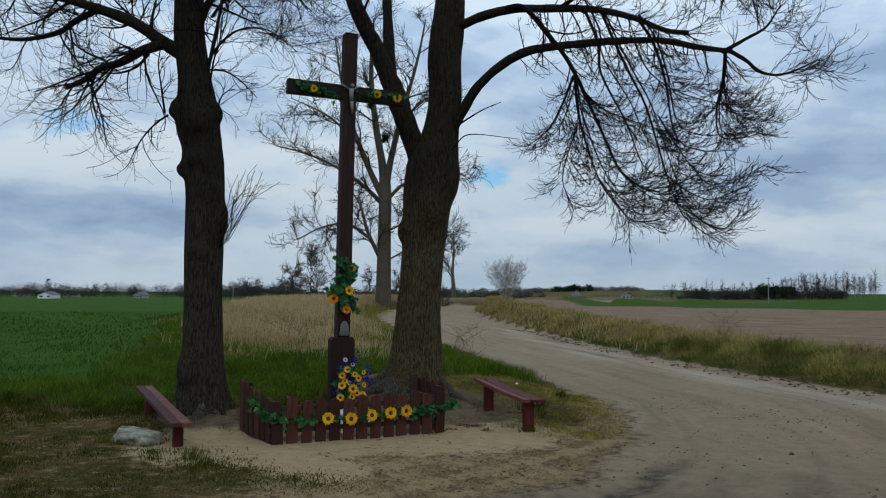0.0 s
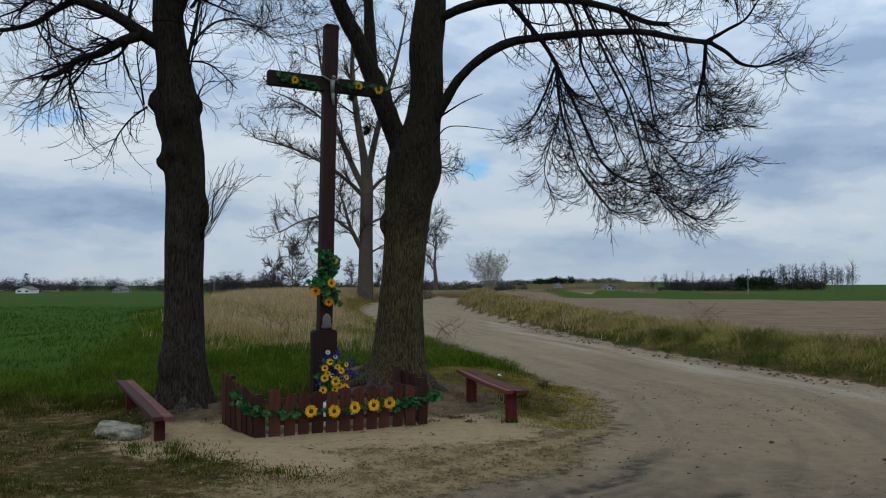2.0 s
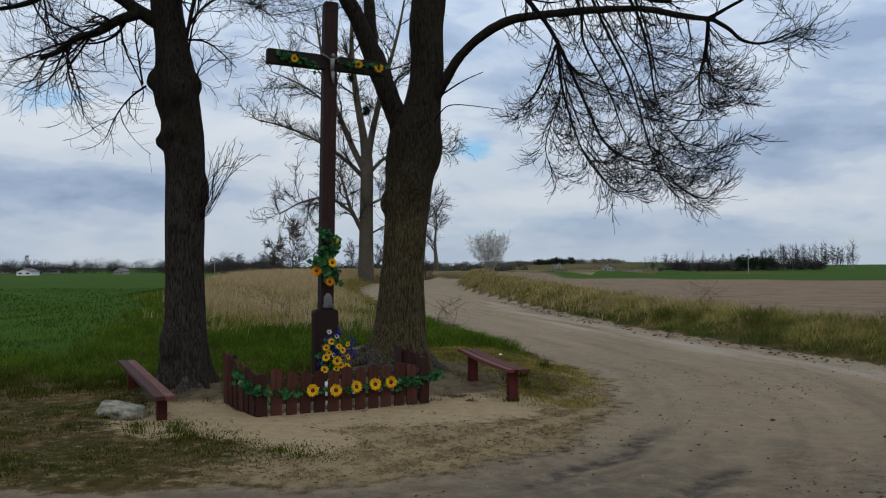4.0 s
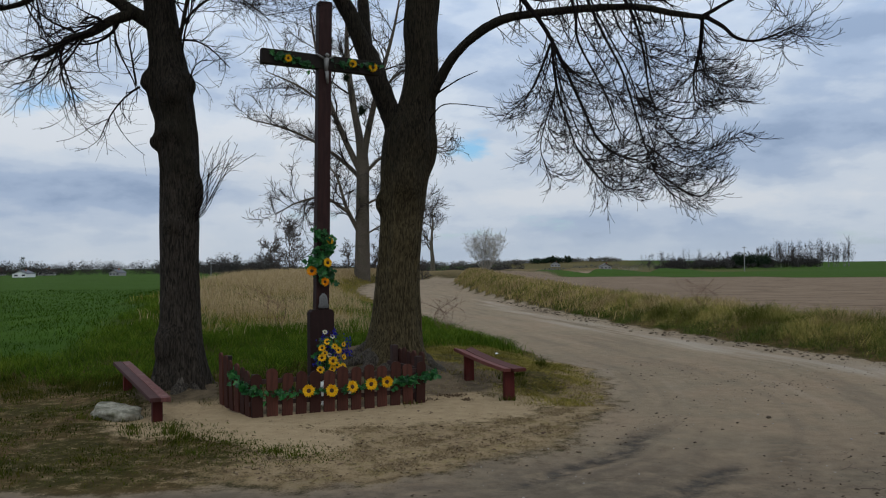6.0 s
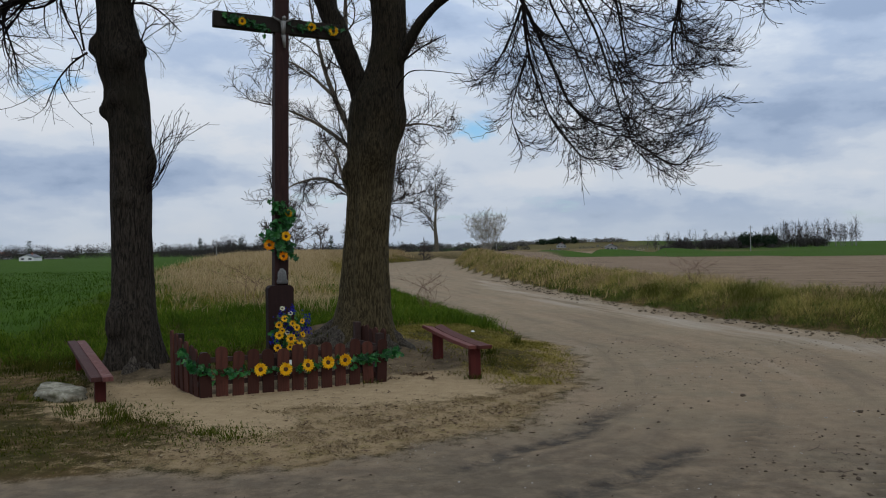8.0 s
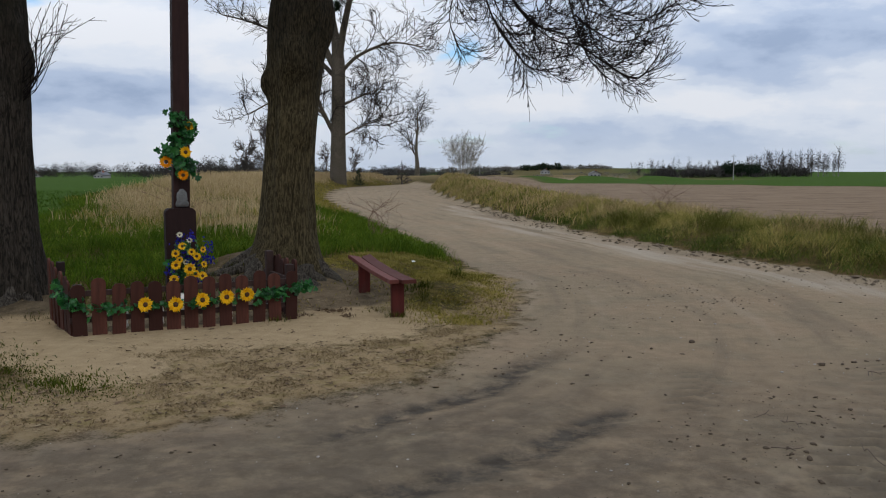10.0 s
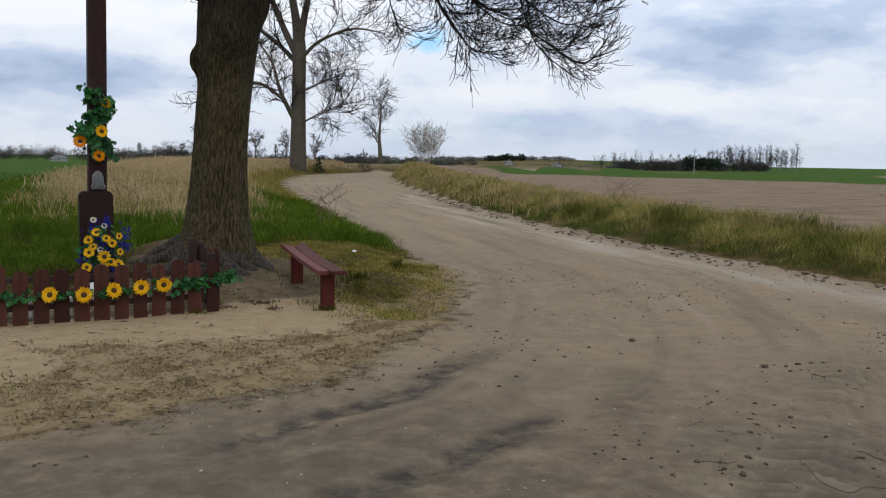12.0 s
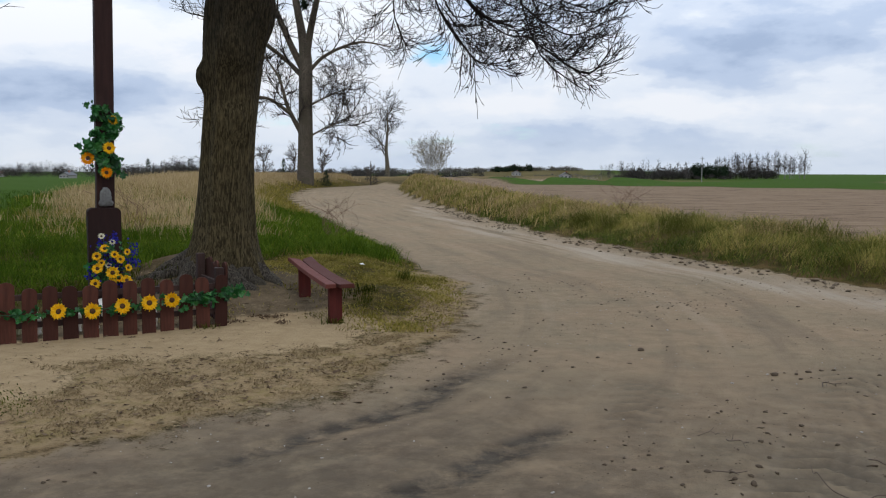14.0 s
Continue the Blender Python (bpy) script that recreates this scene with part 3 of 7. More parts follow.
def ground_material():
    n = Nodes("ground_cover")
    za, zb = n.attr("zone_a"), n.attr("zone_b")
    sa, sb = n.node("ShaderNodeSeparateColor"), n.node("ShaderNodeSeparateColor")
    n.link(za.outputs["Color"], sa.inputs[0])
    n.link(zb.outputs["Color"], sb.inputs[0])
    fine, mid, big = n.noise(55, 6, 0.65), n.noise(6.0, 6, 0.6), n.noise(0.8, 5, 0.6)
    grit = n.noise(190, 3, 0.7)
    turf = n.noise(1.3, 5, 0.6)
    soil = n.ramp(mid, (0.3, (0.026, 0.024, 0.006)), (0.55, (0.050, 0.041, 0.012)), (0.75, (0.100, 0.068, 0.026)))
    road = n.ramp(mid, (0.25, (0.165, 0.128, 0.089)), (0.5, (0.215, 0.170, 0.119)), (0.75, (0.248, 0.198, 0.140)))
    road = n.mix(n.ramp(big, (0.35, (0, 0, 0)), (0.7, (0.7, 0.7, 0.7))), road, (0.184, 0.146, 0.104))
    road = n.mix(n.ramp(grit, (0.28, (0.5, 0.5, 0.5)), (0.40, (0, 0, 0))), road, (0.109, 0.083, 0.056))
    road = n.mix(n.ramp(grit, (0.66, (0, 0, 0)), (0.76, (0.6, 0.6, 0.6))), road, (0.332, 0.278, 0.201))
    road = n.mix(n.ramp(n.noise(0.55, 4, 0.55), (0.42, (0, 0, 0)), (0.62, (0.55, 0.55, 0.55))), road, n.ramp(mid, (0.3, (0.199, 0.144, 0.099)), (0.7, (0.260, 0.192, 0.135))))
    road = n.mix(n.ramp(n.noise(1.4, 5, 0.65), (0.52, (0, 0, 0)), (0.68, (0.6, 0.6, 0.6))), road, n.ramp(mid, (0.3, (0.125, 0.107, 0.078)), (0.7, (0.168, 0.142, 0.106))))
    lane = n.attr("lane").outputs["Vector"]
    ways = n.node("ShaderNodeMapping")
    ways.inputs["Scale"].default_value = (2.1, 0.16, 1)
    n.link(lane, ways.inputs[0])
    streak = n.node("ShaderNodeTexNoise")
    streak.inputs["Scale"].default_value, streak.inputs["Detail"].default_value, streak.inputs["Roughness"].default_value = 1.0, 6, 0.62
    n.link(ways.outputs[0], streak.inputs["Vector"])
    track = streak.outputs["Fac"]
    road = n.mix(n.ramp(track, (0.32, (0.6, 0.6, 0.6)), (0.48, (0, 0, 0))), road, (0.124, 0.100, 0.077))
    road = n.mix(n.ramp(track, (0.56, (0, 0, 0)), (0.72, (0.45, 0.45, 0.45))), road, (0.277, 0.231, 0.179))
    sand = n.ramp(mid, (0.25, (0.262, 0.190, 0.112)), (0.6, (0.328, 0.245, 0.150)), (0.8, (0.362, 0.275, 0.172)))
    sand = n.mix(n.ramp(fine, (0.30, (0.55, 0.55, 0.55)), (0.42, (0, 0, 0))), sand, (0.145, 0.099, 0.056))
    straw = n.mix(n.ramp(fine, (0.40, (0, 0, 0)), (0.60, (0.65, 0.65, 0.65))), sand, (0.160, 0.106, 0.050))
    straw = n.mix(n.ramp(mid, (0.5, (0, 0, 0)), (0.75, (0.5, 0.5, 0.5))), straw, (0.121, 0.087, 0.036))
    straw = n.mix(n.ramp(n.noise(11, 6, 0.7), (0.55, (0, 0, 0)), (0.66, (0.8, 0.8, 0.8))), straw, (0.080, 0.054, 0.026))
    straw = n.mix(n.ramp(n.noise(4.2, 5, 0.6), (0.52, (0, 0, 0)), (0.66, (0.55, 0.55, 0.55))), straw, (0.190, 0.150, 0.058))
    furrow = n.noise(1.1, 5, 0.65, (0.25, 2.2, 1))
    plough = n.ramp(furrow, (0.30, (0.112, 0.078, 0.053)), (0.5, (0.180, 0.128, 0.088)), (0.72, (0.245, 0.180, 0.128)))
    plough = n.mix(n.ramp(n.noise(1.6, 6, 0.75, (0.35, 1.3, 1)), (0.38, (0.85, 0.85, 0.85)), (0.47, (0, 0, 0))), plough, (0.074, 0.050, 0.034))
    crop = n.ramp(n.noise(0.25, 6, 0.65, (0.5, 1.6, 1)), (0.3, (0.026, 0.056, 0.004)), (0.6, (0.036, 0.074, 0.006)), (0.8, (0.050, 0.088, 0.010)))
    bank = n.ramp(mid, (0.3, (0.087, 0.066, 0.028)), (0.7, (0.181, 0.132, 0.066)))
    wet = n.ramp(mid, (0.3, (0.046, 0.038, 0.031)), (0.7, (0.090, 0.076, 0.062)))

    soil = n.mix(n.ramp(turf, (0.44, (0, 0, 0)), (0.60, (0.9, 0.9, 0.9))), soil, n.ramp(mid, (0.3, (0.056, 0.036, 0.015)), (0.7, (0.118, 0.078, 0.034))))

    def edge(mask):
        """Break up the edge of a kind of ground by the fine unevenness."""
        return n.ramp(n.math("ADD", mask, n.math("ADD", n.math("MULTIPLY", n.math("SUBTRACT", fine, 0.5), 1.1), n.math("MULTIPLY", n.math("SUBTRACT", mid, 0.5), 1.0))), (0.32, (0, 0, 0)), (0.68, (1, 1, 1)))

    col = n.mix(sb.outputs[1], soil, bank)
    col = n.mix(edge(sa.outputs[2]), col, straw)
    col = n.mix(edge(sa.outputs[1]), col, sand)
    col = n.mix(n.math("MULTIPLY", edge(zb.outputs["Alpha"]), 0.85), col, n.ramp(mid, (0.3, (0.060, 0.045, 0.030)), (0.7, (0.125, 0.095, 0.064))))
    col = n.mix(sb.outputs[0], col, crop)
    col = n.mix(edge(za.outputs["Alpha"]), col, plough)
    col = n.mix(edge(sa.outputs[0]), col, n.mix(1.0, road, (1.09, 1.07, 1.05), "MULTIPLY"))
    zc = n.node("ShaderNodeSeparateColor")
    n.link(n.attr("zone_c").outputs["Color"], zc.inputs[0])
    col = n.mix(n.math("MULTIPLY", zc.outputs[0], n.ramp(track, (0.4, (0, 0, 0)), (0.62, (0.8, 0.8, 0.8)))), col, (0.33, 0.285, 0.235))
    # groove shade of the tyre marks, put into the road colour
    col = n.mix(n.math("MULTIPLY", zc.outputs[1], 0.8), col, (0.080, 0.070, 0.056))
    col = n.mix(n.math("MULTIPLY", sb.outputs[2], n.ramp(n.noise(3.4, 6, 0.7), (0.34, (0.2, 0.2, 0.2)), (0.56, (1, 1, 1)))), col, wet)
    b = n.bump(mid, 0.5, 0.03)
    b = n.bump(fine, 0.5, 0.012, b)
    b = n.bump(track, 0.35, 0.03, b)
    n.bump(grit, 0.8, 0.010, b)
    return n.done(n.mix(1.0, col, (1.02, 1.0, 0.94), "MULTIPLY"), 0.97, 0.0, 0.04)


def build_ground():
    gx = grid_lines(-6, 7.5, 0.06, -3000, 3000, 1.12)
    gy = grid_lines(4.4, 14.5, 0.06, -400, 3200, 1.11)
    X, Y = np.meshgrid(gx, gy)
    info = lay(X, Y)
    verts = np.stack((X.ravel(), Y.ravel(), info["z"]), axis=1)
    nx, ny = len(gx), len(gy)
    i = (np.arange(ny - 1)[:, None] * nx + np.arange(nx - 1)[None]).ravel()
    faces = np.stack((i, i + 1, i + nx + 1, i + nx), axis=1)
    ob = mesh_part("ground", verts, faces, ground_material(), smooth=True)
    for name, keys in (("zone_a", ("road", "sand", "straw", "plough")), ("zone_b", ("crop", "bank", "rut", "earth"))):
        at = ob.data.attributes.new(name, "FLOAT_COLOR", "POINT")
        at.data.foreach_set("color", np.stack([info[k] if k else np.ones(len(verts)) for k in keys], axis=1).astype(np.float32).ravel())
    dl, run = side_of(X, Y, LEFT_EDGE, True)
    at = ob.data.attributes.new("lane", "FLOAT_VECTOR", "POINT")
    at.data.foreach_set("vector", np.stack((dl, run, np.zeros(len(dl))), axis=1).astype(np.float32).ravel())
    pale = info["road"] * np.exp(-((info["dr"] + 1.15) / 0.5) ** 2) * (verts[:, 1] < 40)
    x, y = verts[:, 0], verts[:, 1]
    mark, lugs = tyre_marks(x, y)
    # strongest in the hollows between lugs, painted dark as their shade
    tread_shade = info["road"] * mark * (1 - lugs)
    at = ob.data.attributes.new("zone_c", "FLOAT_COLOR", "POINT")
    at.data.foreach_set("color", np.stack((pale, tread_shade, 0 * pale, 0 * pale + 1), axis=1).astype(np.float32).ravel())
    tagged(ob, "dusty dirt road junction between grassy verges and open fields", "ground", kind="structure")


build_ground()


def blades(name, x, y, height, width, lean, material, label, rng, category="grass", bend=0.5):
    """Grass: a narrow folded blade of three faces at each place."""
    n = len(x)
    z = lay(x, y)["z"] - 0.01
    a = rng.random(n) * 2 * np.pi
    t = 5.0 * wave(x, y, 3.1, 1.7) + 3.0 * wave(x, y, 0.9, 0.4) + rng.normal(size=n) * 0.9
    base = np.stack((x, y, z), axis=1)
    side = np.stack((np.cos(a), np.sin(a), np.zeros(n)), axis=1) * (width / 2)[:, None]
    out = np.stack((np.cos(t), np.sin(t), np.zeros(n)), axis=1) * (lean * height)[:, None]
    upv = np.array([0, 0, 1.0])[None] * height[:, None]
    mid = base + out * 0.35 + upv * 0.58
    top = base + out + upv * (1 - bend * lean[:, None] ** 2)
    v = np.stack((base - side, base + side, mid + side * 0.75, mid - side * 0.75, top), axis=1).reshape(-1, 3)
    k = np.arange(n) * 5
    ob = mesh_part(name, v, [np.stack((k, k + 1, k + 2, k + 3), axis=1), np.stack((k + 3, k + 2, k + 4), axis=1)], material)
    return tagged(ob, label, category, kind="stuff")


def scatter(rng, n, x0, x1, y0, y1, chance):
    x, y = x0 + (x1 - x0) * rng.random(n), y0 + (y1 - y0) * rng.random(n)
    keep = rng.random(n) < chance(x, y, lay(x, y))
    return x[keep], y[keep]


def beside_road(rng, n, y0, y1, reach, chance):
    """Places scattered along the far side of the road."""
    y = y0 + (y1 - y0) * rng.random(n)
    x = np.interp(y, RIGHT_EDGE[:, 1], RIGHT_EDGE[:, 0]) - 0.4 + reach * rng.random(n)
    keep = rng.random(n) < chance(x, y, lay(x, y))
    return x[keep], y[keep]


def clumped(x, y, s, seed=0.0, low=0.15):
    return np.clip(low + (1 - low) * (0.5 + 0.9 * wave(x, y, s, seed)), 0, 1)


def build_grass():
    rng = np.random.default_rng(11)

    def lawn(x, y, g):
        return g["land_l"] * (1 - g["sand"]) * (1 - 0.95 * g["earth"]) * np.clip(1 - g["straw"] * 1.6, 0, 1) * sstep(0.0, 0.9, g["dl"]) * (1 - g["crop"]) * clumped(x, y, 2.0, 1.0, 0.06) * clumped(x, y, 4.7, 3.0, 0.2) * (1 - sstep(-2.3, -1.3, x) * (1 - sstep(11.4, 12.4, y)))
    x, y = scatter(rng, 170000, -9, 1.0, 6.6, 13.2, lawn)
    h = (0.02 + 0.035 * rng.random(len(x))) * (1 + 2.6 * sstep(10.8, 13.0, y - 0.25 * x - 1.0)) * (0.5 + clumped(x, y, 2.0, 1.0))
    blades("lawn_grass", x, y, h, 0.006 + 0.006 * rng.random(len(x)), 0.3 + 0.7 * rng.random(len(x)), M_LAWN, "short worn patchy green and brown grass", rng)

    # denser tufts over the lawn, most of all along the edge of the trodden sand
    cx, cy = scatter(rng, 1500, -8.5, -0.6, 6.8, 12.6, lambda x, y, g: 0.5 * g["land_l"] * (1 - g["sand"]) * (1 - g["earth"]) * np.clip(1 - 1.6 * g["straw"], 0, 1) * (1 - sstep(-2.3, -1.3, x)) * sstep(0.1, 0.6, g["dl"]) * clumped(x, y, 1.2, 2.0, 0.1))
    t = rng.random(70)
    rim_x, rim_y = np.interp(t, [0, 0.65, 1], [-3.0, -1.41, -0.7]) + 0.20 * rng.normal(size=70), np.interp(t, [0, 0.65, 1], [9.35, 8.15, 8.0]) + 0.17 * rng.normal(size=70)
    cx, cy = np.concatenate((cx, rim_x)), np.concatenate((cy, rim_y))
    wide, tall = 0.05 + 0.10 * rng.random(len(cx)), 0.022 + 0.034 * rng.random(len(cx)) ** 2
    tall[-70:] += 0.002
    wide[-70:] += 0.05
    i = np.repeat(np.arange(len(cx)), 46)
    x, y = cx[i] + wide[i] * rng.normal(size=len(i)) * 1.2, cy[i] + wide[i] * rng.normal(size=len(i)) * 0.8
    blades("lawn_tufts", x, y, tall[i] * (0.5 + 0.8 * rng.random(len(i))), 0.007 + 0.005 * rng.random(len(i)), 0.4 + 0.8 * rng.random(len(i)), M_TUFT, "dark green tufts in the worn lawn", rng)

    def lush(x, y, g):
        return g["land_l"] * sstep(0.05, 0.5, g["dl"]) * (1 - g["bank"] * 0.85) * (1 - g["crop"]) * (1 - g["sand"]) * (1 - 0.97 * g["earth"]) * sstep(12.2, 13.8, y - 4.0 * sstep(-2.4, -0.7, x) + 0.5 * wave(x, y, 1.6))
    x, y = scatter(rng, 230000, -15, 2.2, 12.0, 34, lush)
    h = (0.12 + 0.24 * rng.random(len(x))) * (0.55 + 0.6 * clumped(x, y, 1.3))
    blades("lush_grass", x, y, h, 0.006 + 0.008 * rng.random(len(x)), 0.45 + 0.8 * rng.random(len(x)), M_LUSH, "deep green spring grass behind the trees", rng)

    x, y = scatter(rng, 60000, -20, 0, 30, 100, lambda x, y, g: g["land_l"] * sstep(0.05, 0.6, g["dl"]) * (1 - g["bank"] * 0.8) * (1 - g["crop"]))
    blades("roadside_grass", x, y, 0.12 + 0.25 * rng.random(len(x)), 0.02 + 0.02 * rng.random(len(x)), 0.3 + 0.6 * rng.random(len(x)), M_MOSSY, "yellow-green grass along the far roadside", rng)

    def dry(x, y, g):
        return g["bank"] * clumped(x, y, 1.1, 2.0, 0.35)
    x, y = scatter(rng, 430000, -26, 0.5, 15, 104, dry)
    h = (0.22 + 0.40 * rng.random(len(x)) ** 1.6) * (0.5 + 0.7 * clumped(x, y, 0.9, 3.0)) * (0.65 + 0.35 * sstep(17, 26, y))
    blades("dry_grass", x, y, h, 0.008 + 0.00035 * y, 0.15 + 0.6 * rng.random(len(x)), M_DRY, "tall straw-coloured dead grass on the bank", rng)

    x, y = scatter(rng, 60000, -16, 0.5, 16, 50, lambda x, y, g: g["bank"] * sstep(0.45, 0.7, clumped(x, y, 0.8, 6.0, 0.0)) * 0.8)
    blades("bank_grass", x, y, 0.15 + 0.25 * rng.random(len(x)), 0.012 + 0.012 * rng.random(len(x)), 0.3 + 0.6 * rng.random(len(x)), M_MOSSY, "yellow-green grass among the dead stalks of the bank", rng)

    def verge(x, y, g):
        return g["land_r"] * sstep(0.05, 0.6, g["dr"]) * (1 - sstep(2.6, 3.6, g["dr"] + 0.4 * wave(x, y, 0.6))) * clumped(x, y, 1.0, 4.0, 0.45)
    x, y = beside_road(rng, 190000, 2, 34, 6.0, lambda x, y, g: verge(x, y, g) * (1 - 0.5 * sstep(22, 33, y + 3 * wave(x, y, 0.5))) * sstep(0.25, 1.0, g["dr"] + 0.4 * wave(x, y, 1.9, 2.0)))
    g = lay(x, y)
    h = (0.09 + 0.22 * rng.random(len(x)) ** 1.6) * (0.55 + 0.6 * sstep(0.1, 1.2, g["dr"])) * (0.25 + 1.7 * clumped(x, y, 1.7, 5.0))
    blades("verge_grass", x, y, h, 0.0045 + 0.00018 * y, 0.5 + 1.0 * rng.random(len(x)), M_VERGE, "rough mixed green and straw grass on the verge", rng)
    # dark green growth along the foot of the verge
    x, y = beside_road(rng, 110000, 2, 34, 6.0, lambda x, y, g: g["land_r"] * sstep(-0.02, 0.35, g["dr"] + 0.25 * wave(x, y, 2.6, 4.0)) * (1 - sstep(0.7, 1.9, g["dr"] + 0.6 * wave(x, y, 1.1, 6.0))) * clumped(x, y, 1.6, 3.0, 0.25))
    h = (0.05 + 0.16 * rng.random(len(x)) ** 1.4) * (0.35 + 1.2 * clumped(x, y, 1.6, 3.0))
    blades("verge_foot_grass", x, y, h, 0.005 + 0.0002 * y, 0.5 + 1.0 * rng.random(len(x)), M_VGREEN, "dark green grass along the foot of the verge", rng)
    x, y = beside_road(rng, 190000, 2, 34, 6.0, lambda x, y, g: verge(x, y, g) * sstep(0.6, 1.9, g["dr"] + 0.6 * wave(x, y, 1.3, 3.0)) * sstep(0.3, 0.65, clumped(x, y, 0.8, 8.0, 0.0)) * (0.55 + 0.45 * sstep(18, 30, y)))
    h = (0.16 + 0.36 * rng.random(len(x)) ** 2.0) * (0.4 + 0.95 * clumped(x, y, 1.1, 9.0))
    blades("verge_straw", x, y, h, 0.0035 + 0.00017 * y, 0.5 + 0.9 * rng.random(len(x)), M_VDRY, "dead straw-coloured grass standing on the verge", rng)
    x, y = beside_road(rng, 34000, 24, 91, 5.0, lambda x, y, g: verge(x, y, g) * sstep(24, 38, y + 3 * wave(x, y, 0.7)))
    h = (0.10 + 0.26 * rng.random(len(x)) ** 1.5) * (0.5 + clumped(x, y, 0.6, 3.0))
    blades("verge_grass", x, y, h, 0.022 + 0.02 * rng.random(len(x)), 0.2 + 0.5 * rng.random(len(x)), M_VDRY, "rough straw-coloured grass far along the verge", rng)
    x, y = beside_road(rng, 36000, 26, 91, 5.0, lambda x, y, g: verge(x, y, g) * sstep(26, 36, y))
    blades("verge_grass", x, y, 0.12 + 0.25 * rng.random(len(x)) ** 1.5, 0.02 + 0.02 * rng.random(len(x)), 0.3 + 0.5 * rng.random(len(x)), M_VERGE, "rough green grass far along the verge", rng)

    x, y = scatter(rng, 150000, -40, -5, 11, 60, lambda x, y, g: g["crop"] * np.clip(14 / y, 0, 1) ** 1.5)
    h = (0.06 + 0.10 * rng.random(len(x))) * (0.5 + clumped(x, y, 1.1, 4.0))
    blades("crop_grass", x, y, h, 0.007 + 0.0003 * y, 0.5 + 0.8 * rng.random(len(x)), M_CROP, "young green cereal crop in the field", rng)

    def straw(x, y, g):
        return g["straw"] * clumped(x, y, 2.1, 6.0, 0.05) * sstep(0.25, 0.75, clumped(x, y, 6.3, 4.0, 0.0)) * sstep(0.0, 0.4, g["dl"])
    x, y = scatter(rng, 280000, -2.5, 2.3, 7, 13, straw)
    blades("straw_grass", x, y, 0.010 + 0.030 * rng.random(len(x)), 0.005 + 0.005 * rng.random(len(x)), 0.8 + 1.2 * rng.random(len(x)), M_STRAW, "thin trodden straw-coloured grass on sand", rng, bend=0.2)

    def east(x, y, g):
        return g["land_l"] * (1 - g["sand"]) * (1 - 0.9 * g["earth"]) * sstep(0.0, 0.5, g["dl"]) * clumped(x, y, 2.3, 7.0, 0.3) * (1 - 0.8 * sstep(17, 18.5, y))
    x, y = scatter(rng, 80000, -1.2, 2.3, 11.0, 18.5, east)
    blades("short_grass", x, y, (0.02 + 0.05 * rng.random(len(x))) * (0.4 + 0.9 * clumped(x, y, 2.3, 7.0)), 0.007 + 0.007 * rng.random(len(x)), 0.7 + 1.0 * rng.random(len(x)), M_MOSSY, "short yellowing grass beside the bench", rng, bend=0.3)


build_grass()


# ---- the two old trees beside the shrine ----
def trunk_mesh(rows, parent, rng_seed, material, base_flare=0.5, turns=56, per=0.035, name="trunk", label="", burls=()):
    """A furrowed trunk along rows of (x, y, z, radius)."""
    rows = np.asarray(rows, float)
    length = np.linalg.norm(np.diff(rows[:, :3], axis=0), axis=1).sum()
    n = max(24, int(length / per))
    c = spline(rows, n)
    a = np.arange(turns) * 2 * np.pi / turns
    verts = np.empty((n, turns, 3))
    z0 = c[0, 2]
    for i in range(n):
        x, y, z, r = c[i]
        up = z - z0
        ridge = np.array([noise.noise((3.2 * math.cos(t) + rng_seed, 3.2 * math.sin(t), z * 0.55)) for t in a])
        fur = np.array([abs(noise.noise((9 * math.cos(t) + rng_seed, 9 * math.sin(t), z * 0.9 + 7))) for t in a])
        root = np.maximum(0, np.cos(a * 5 + rng_seed + 0.8 * np.sin(a * 2))) ** 1.5
        rr = r * (1 + 0.10 * ridge - 0.12 * fur + base_flare * math.exp(-up / 0.36) * (0.25 + 0.9 * root))
        for (bz, bang, size, spread) in burls:
            da = (a - bang + math.pi) % (2 * math.pi) - math.pi
            rr = rr + size * math.exp(-abs((z - bz) / spread) ** 3.2) * np.exp(-np.abs(da / 0.62) ** 3) * (0.8 + 0.9 * ridge + 0.5 * fur)
        verts[i] = np.stack((x + rr * np.cos(a), y + rr * np.sin(a), np.full(turns, z)), axis=1)
    k = np.arange(turns)
    quads = np.concatenate([np.stack((i * turns + k, i * turns + (k + 1) % turns, (i + 1) * turns + (k + 1) % turns, (i + 1) * turns + k), axis=1) for i in range(n - 1)])
    return mesh_part(name, verts.reshape(-1, 3), quads, material, parent, label, smooth=True)


def limb_mesh(points, r0, r1, parent, material, rng, name="limb", sides=16, step=0.05, knobs=0.10):
    p = spline(points, max(10, int(np.linalg.norm(np.diff(np.asarray(points, float), axis=0), axis=1).sum() / step)))
    n = len(p)
    r = np.linspace(r0, r1, n) * (1 + 0.05 * np.sin(np.linspace(0, 25, n) + rng.random() * 6))
    v, f = tubes(p[None], r[None], sides, rng)
    v = v + np.array([noise.noise_vector(Vector(q) * 7.0)[:] for q in v]) * (knobs * np.repeat(r, sides)[:, None])
    mesh_part(name, v, f, material, parent, smooth=True)
    return p, r


def twig_mesh(name, levels, parent, material, label, rng):
    chunks = []
    for pts, rad, sides in levels:
        chunks.append(tubes(pts, rad, sides, rng))
    v, f = join(chunks)
    ob = mesh_part(name, v, f, material, parent, label)
    return tagged(ob, kind="stuff")


def resample(p, r, n):
    i = np.linspace(0, len(p) - 1, n)
    return np.stack([np.interp(i, np.arange(len(p)), p[:, k]) for k in range(3)], axis=1), np.interp(i, np.arange(len(p)), r)


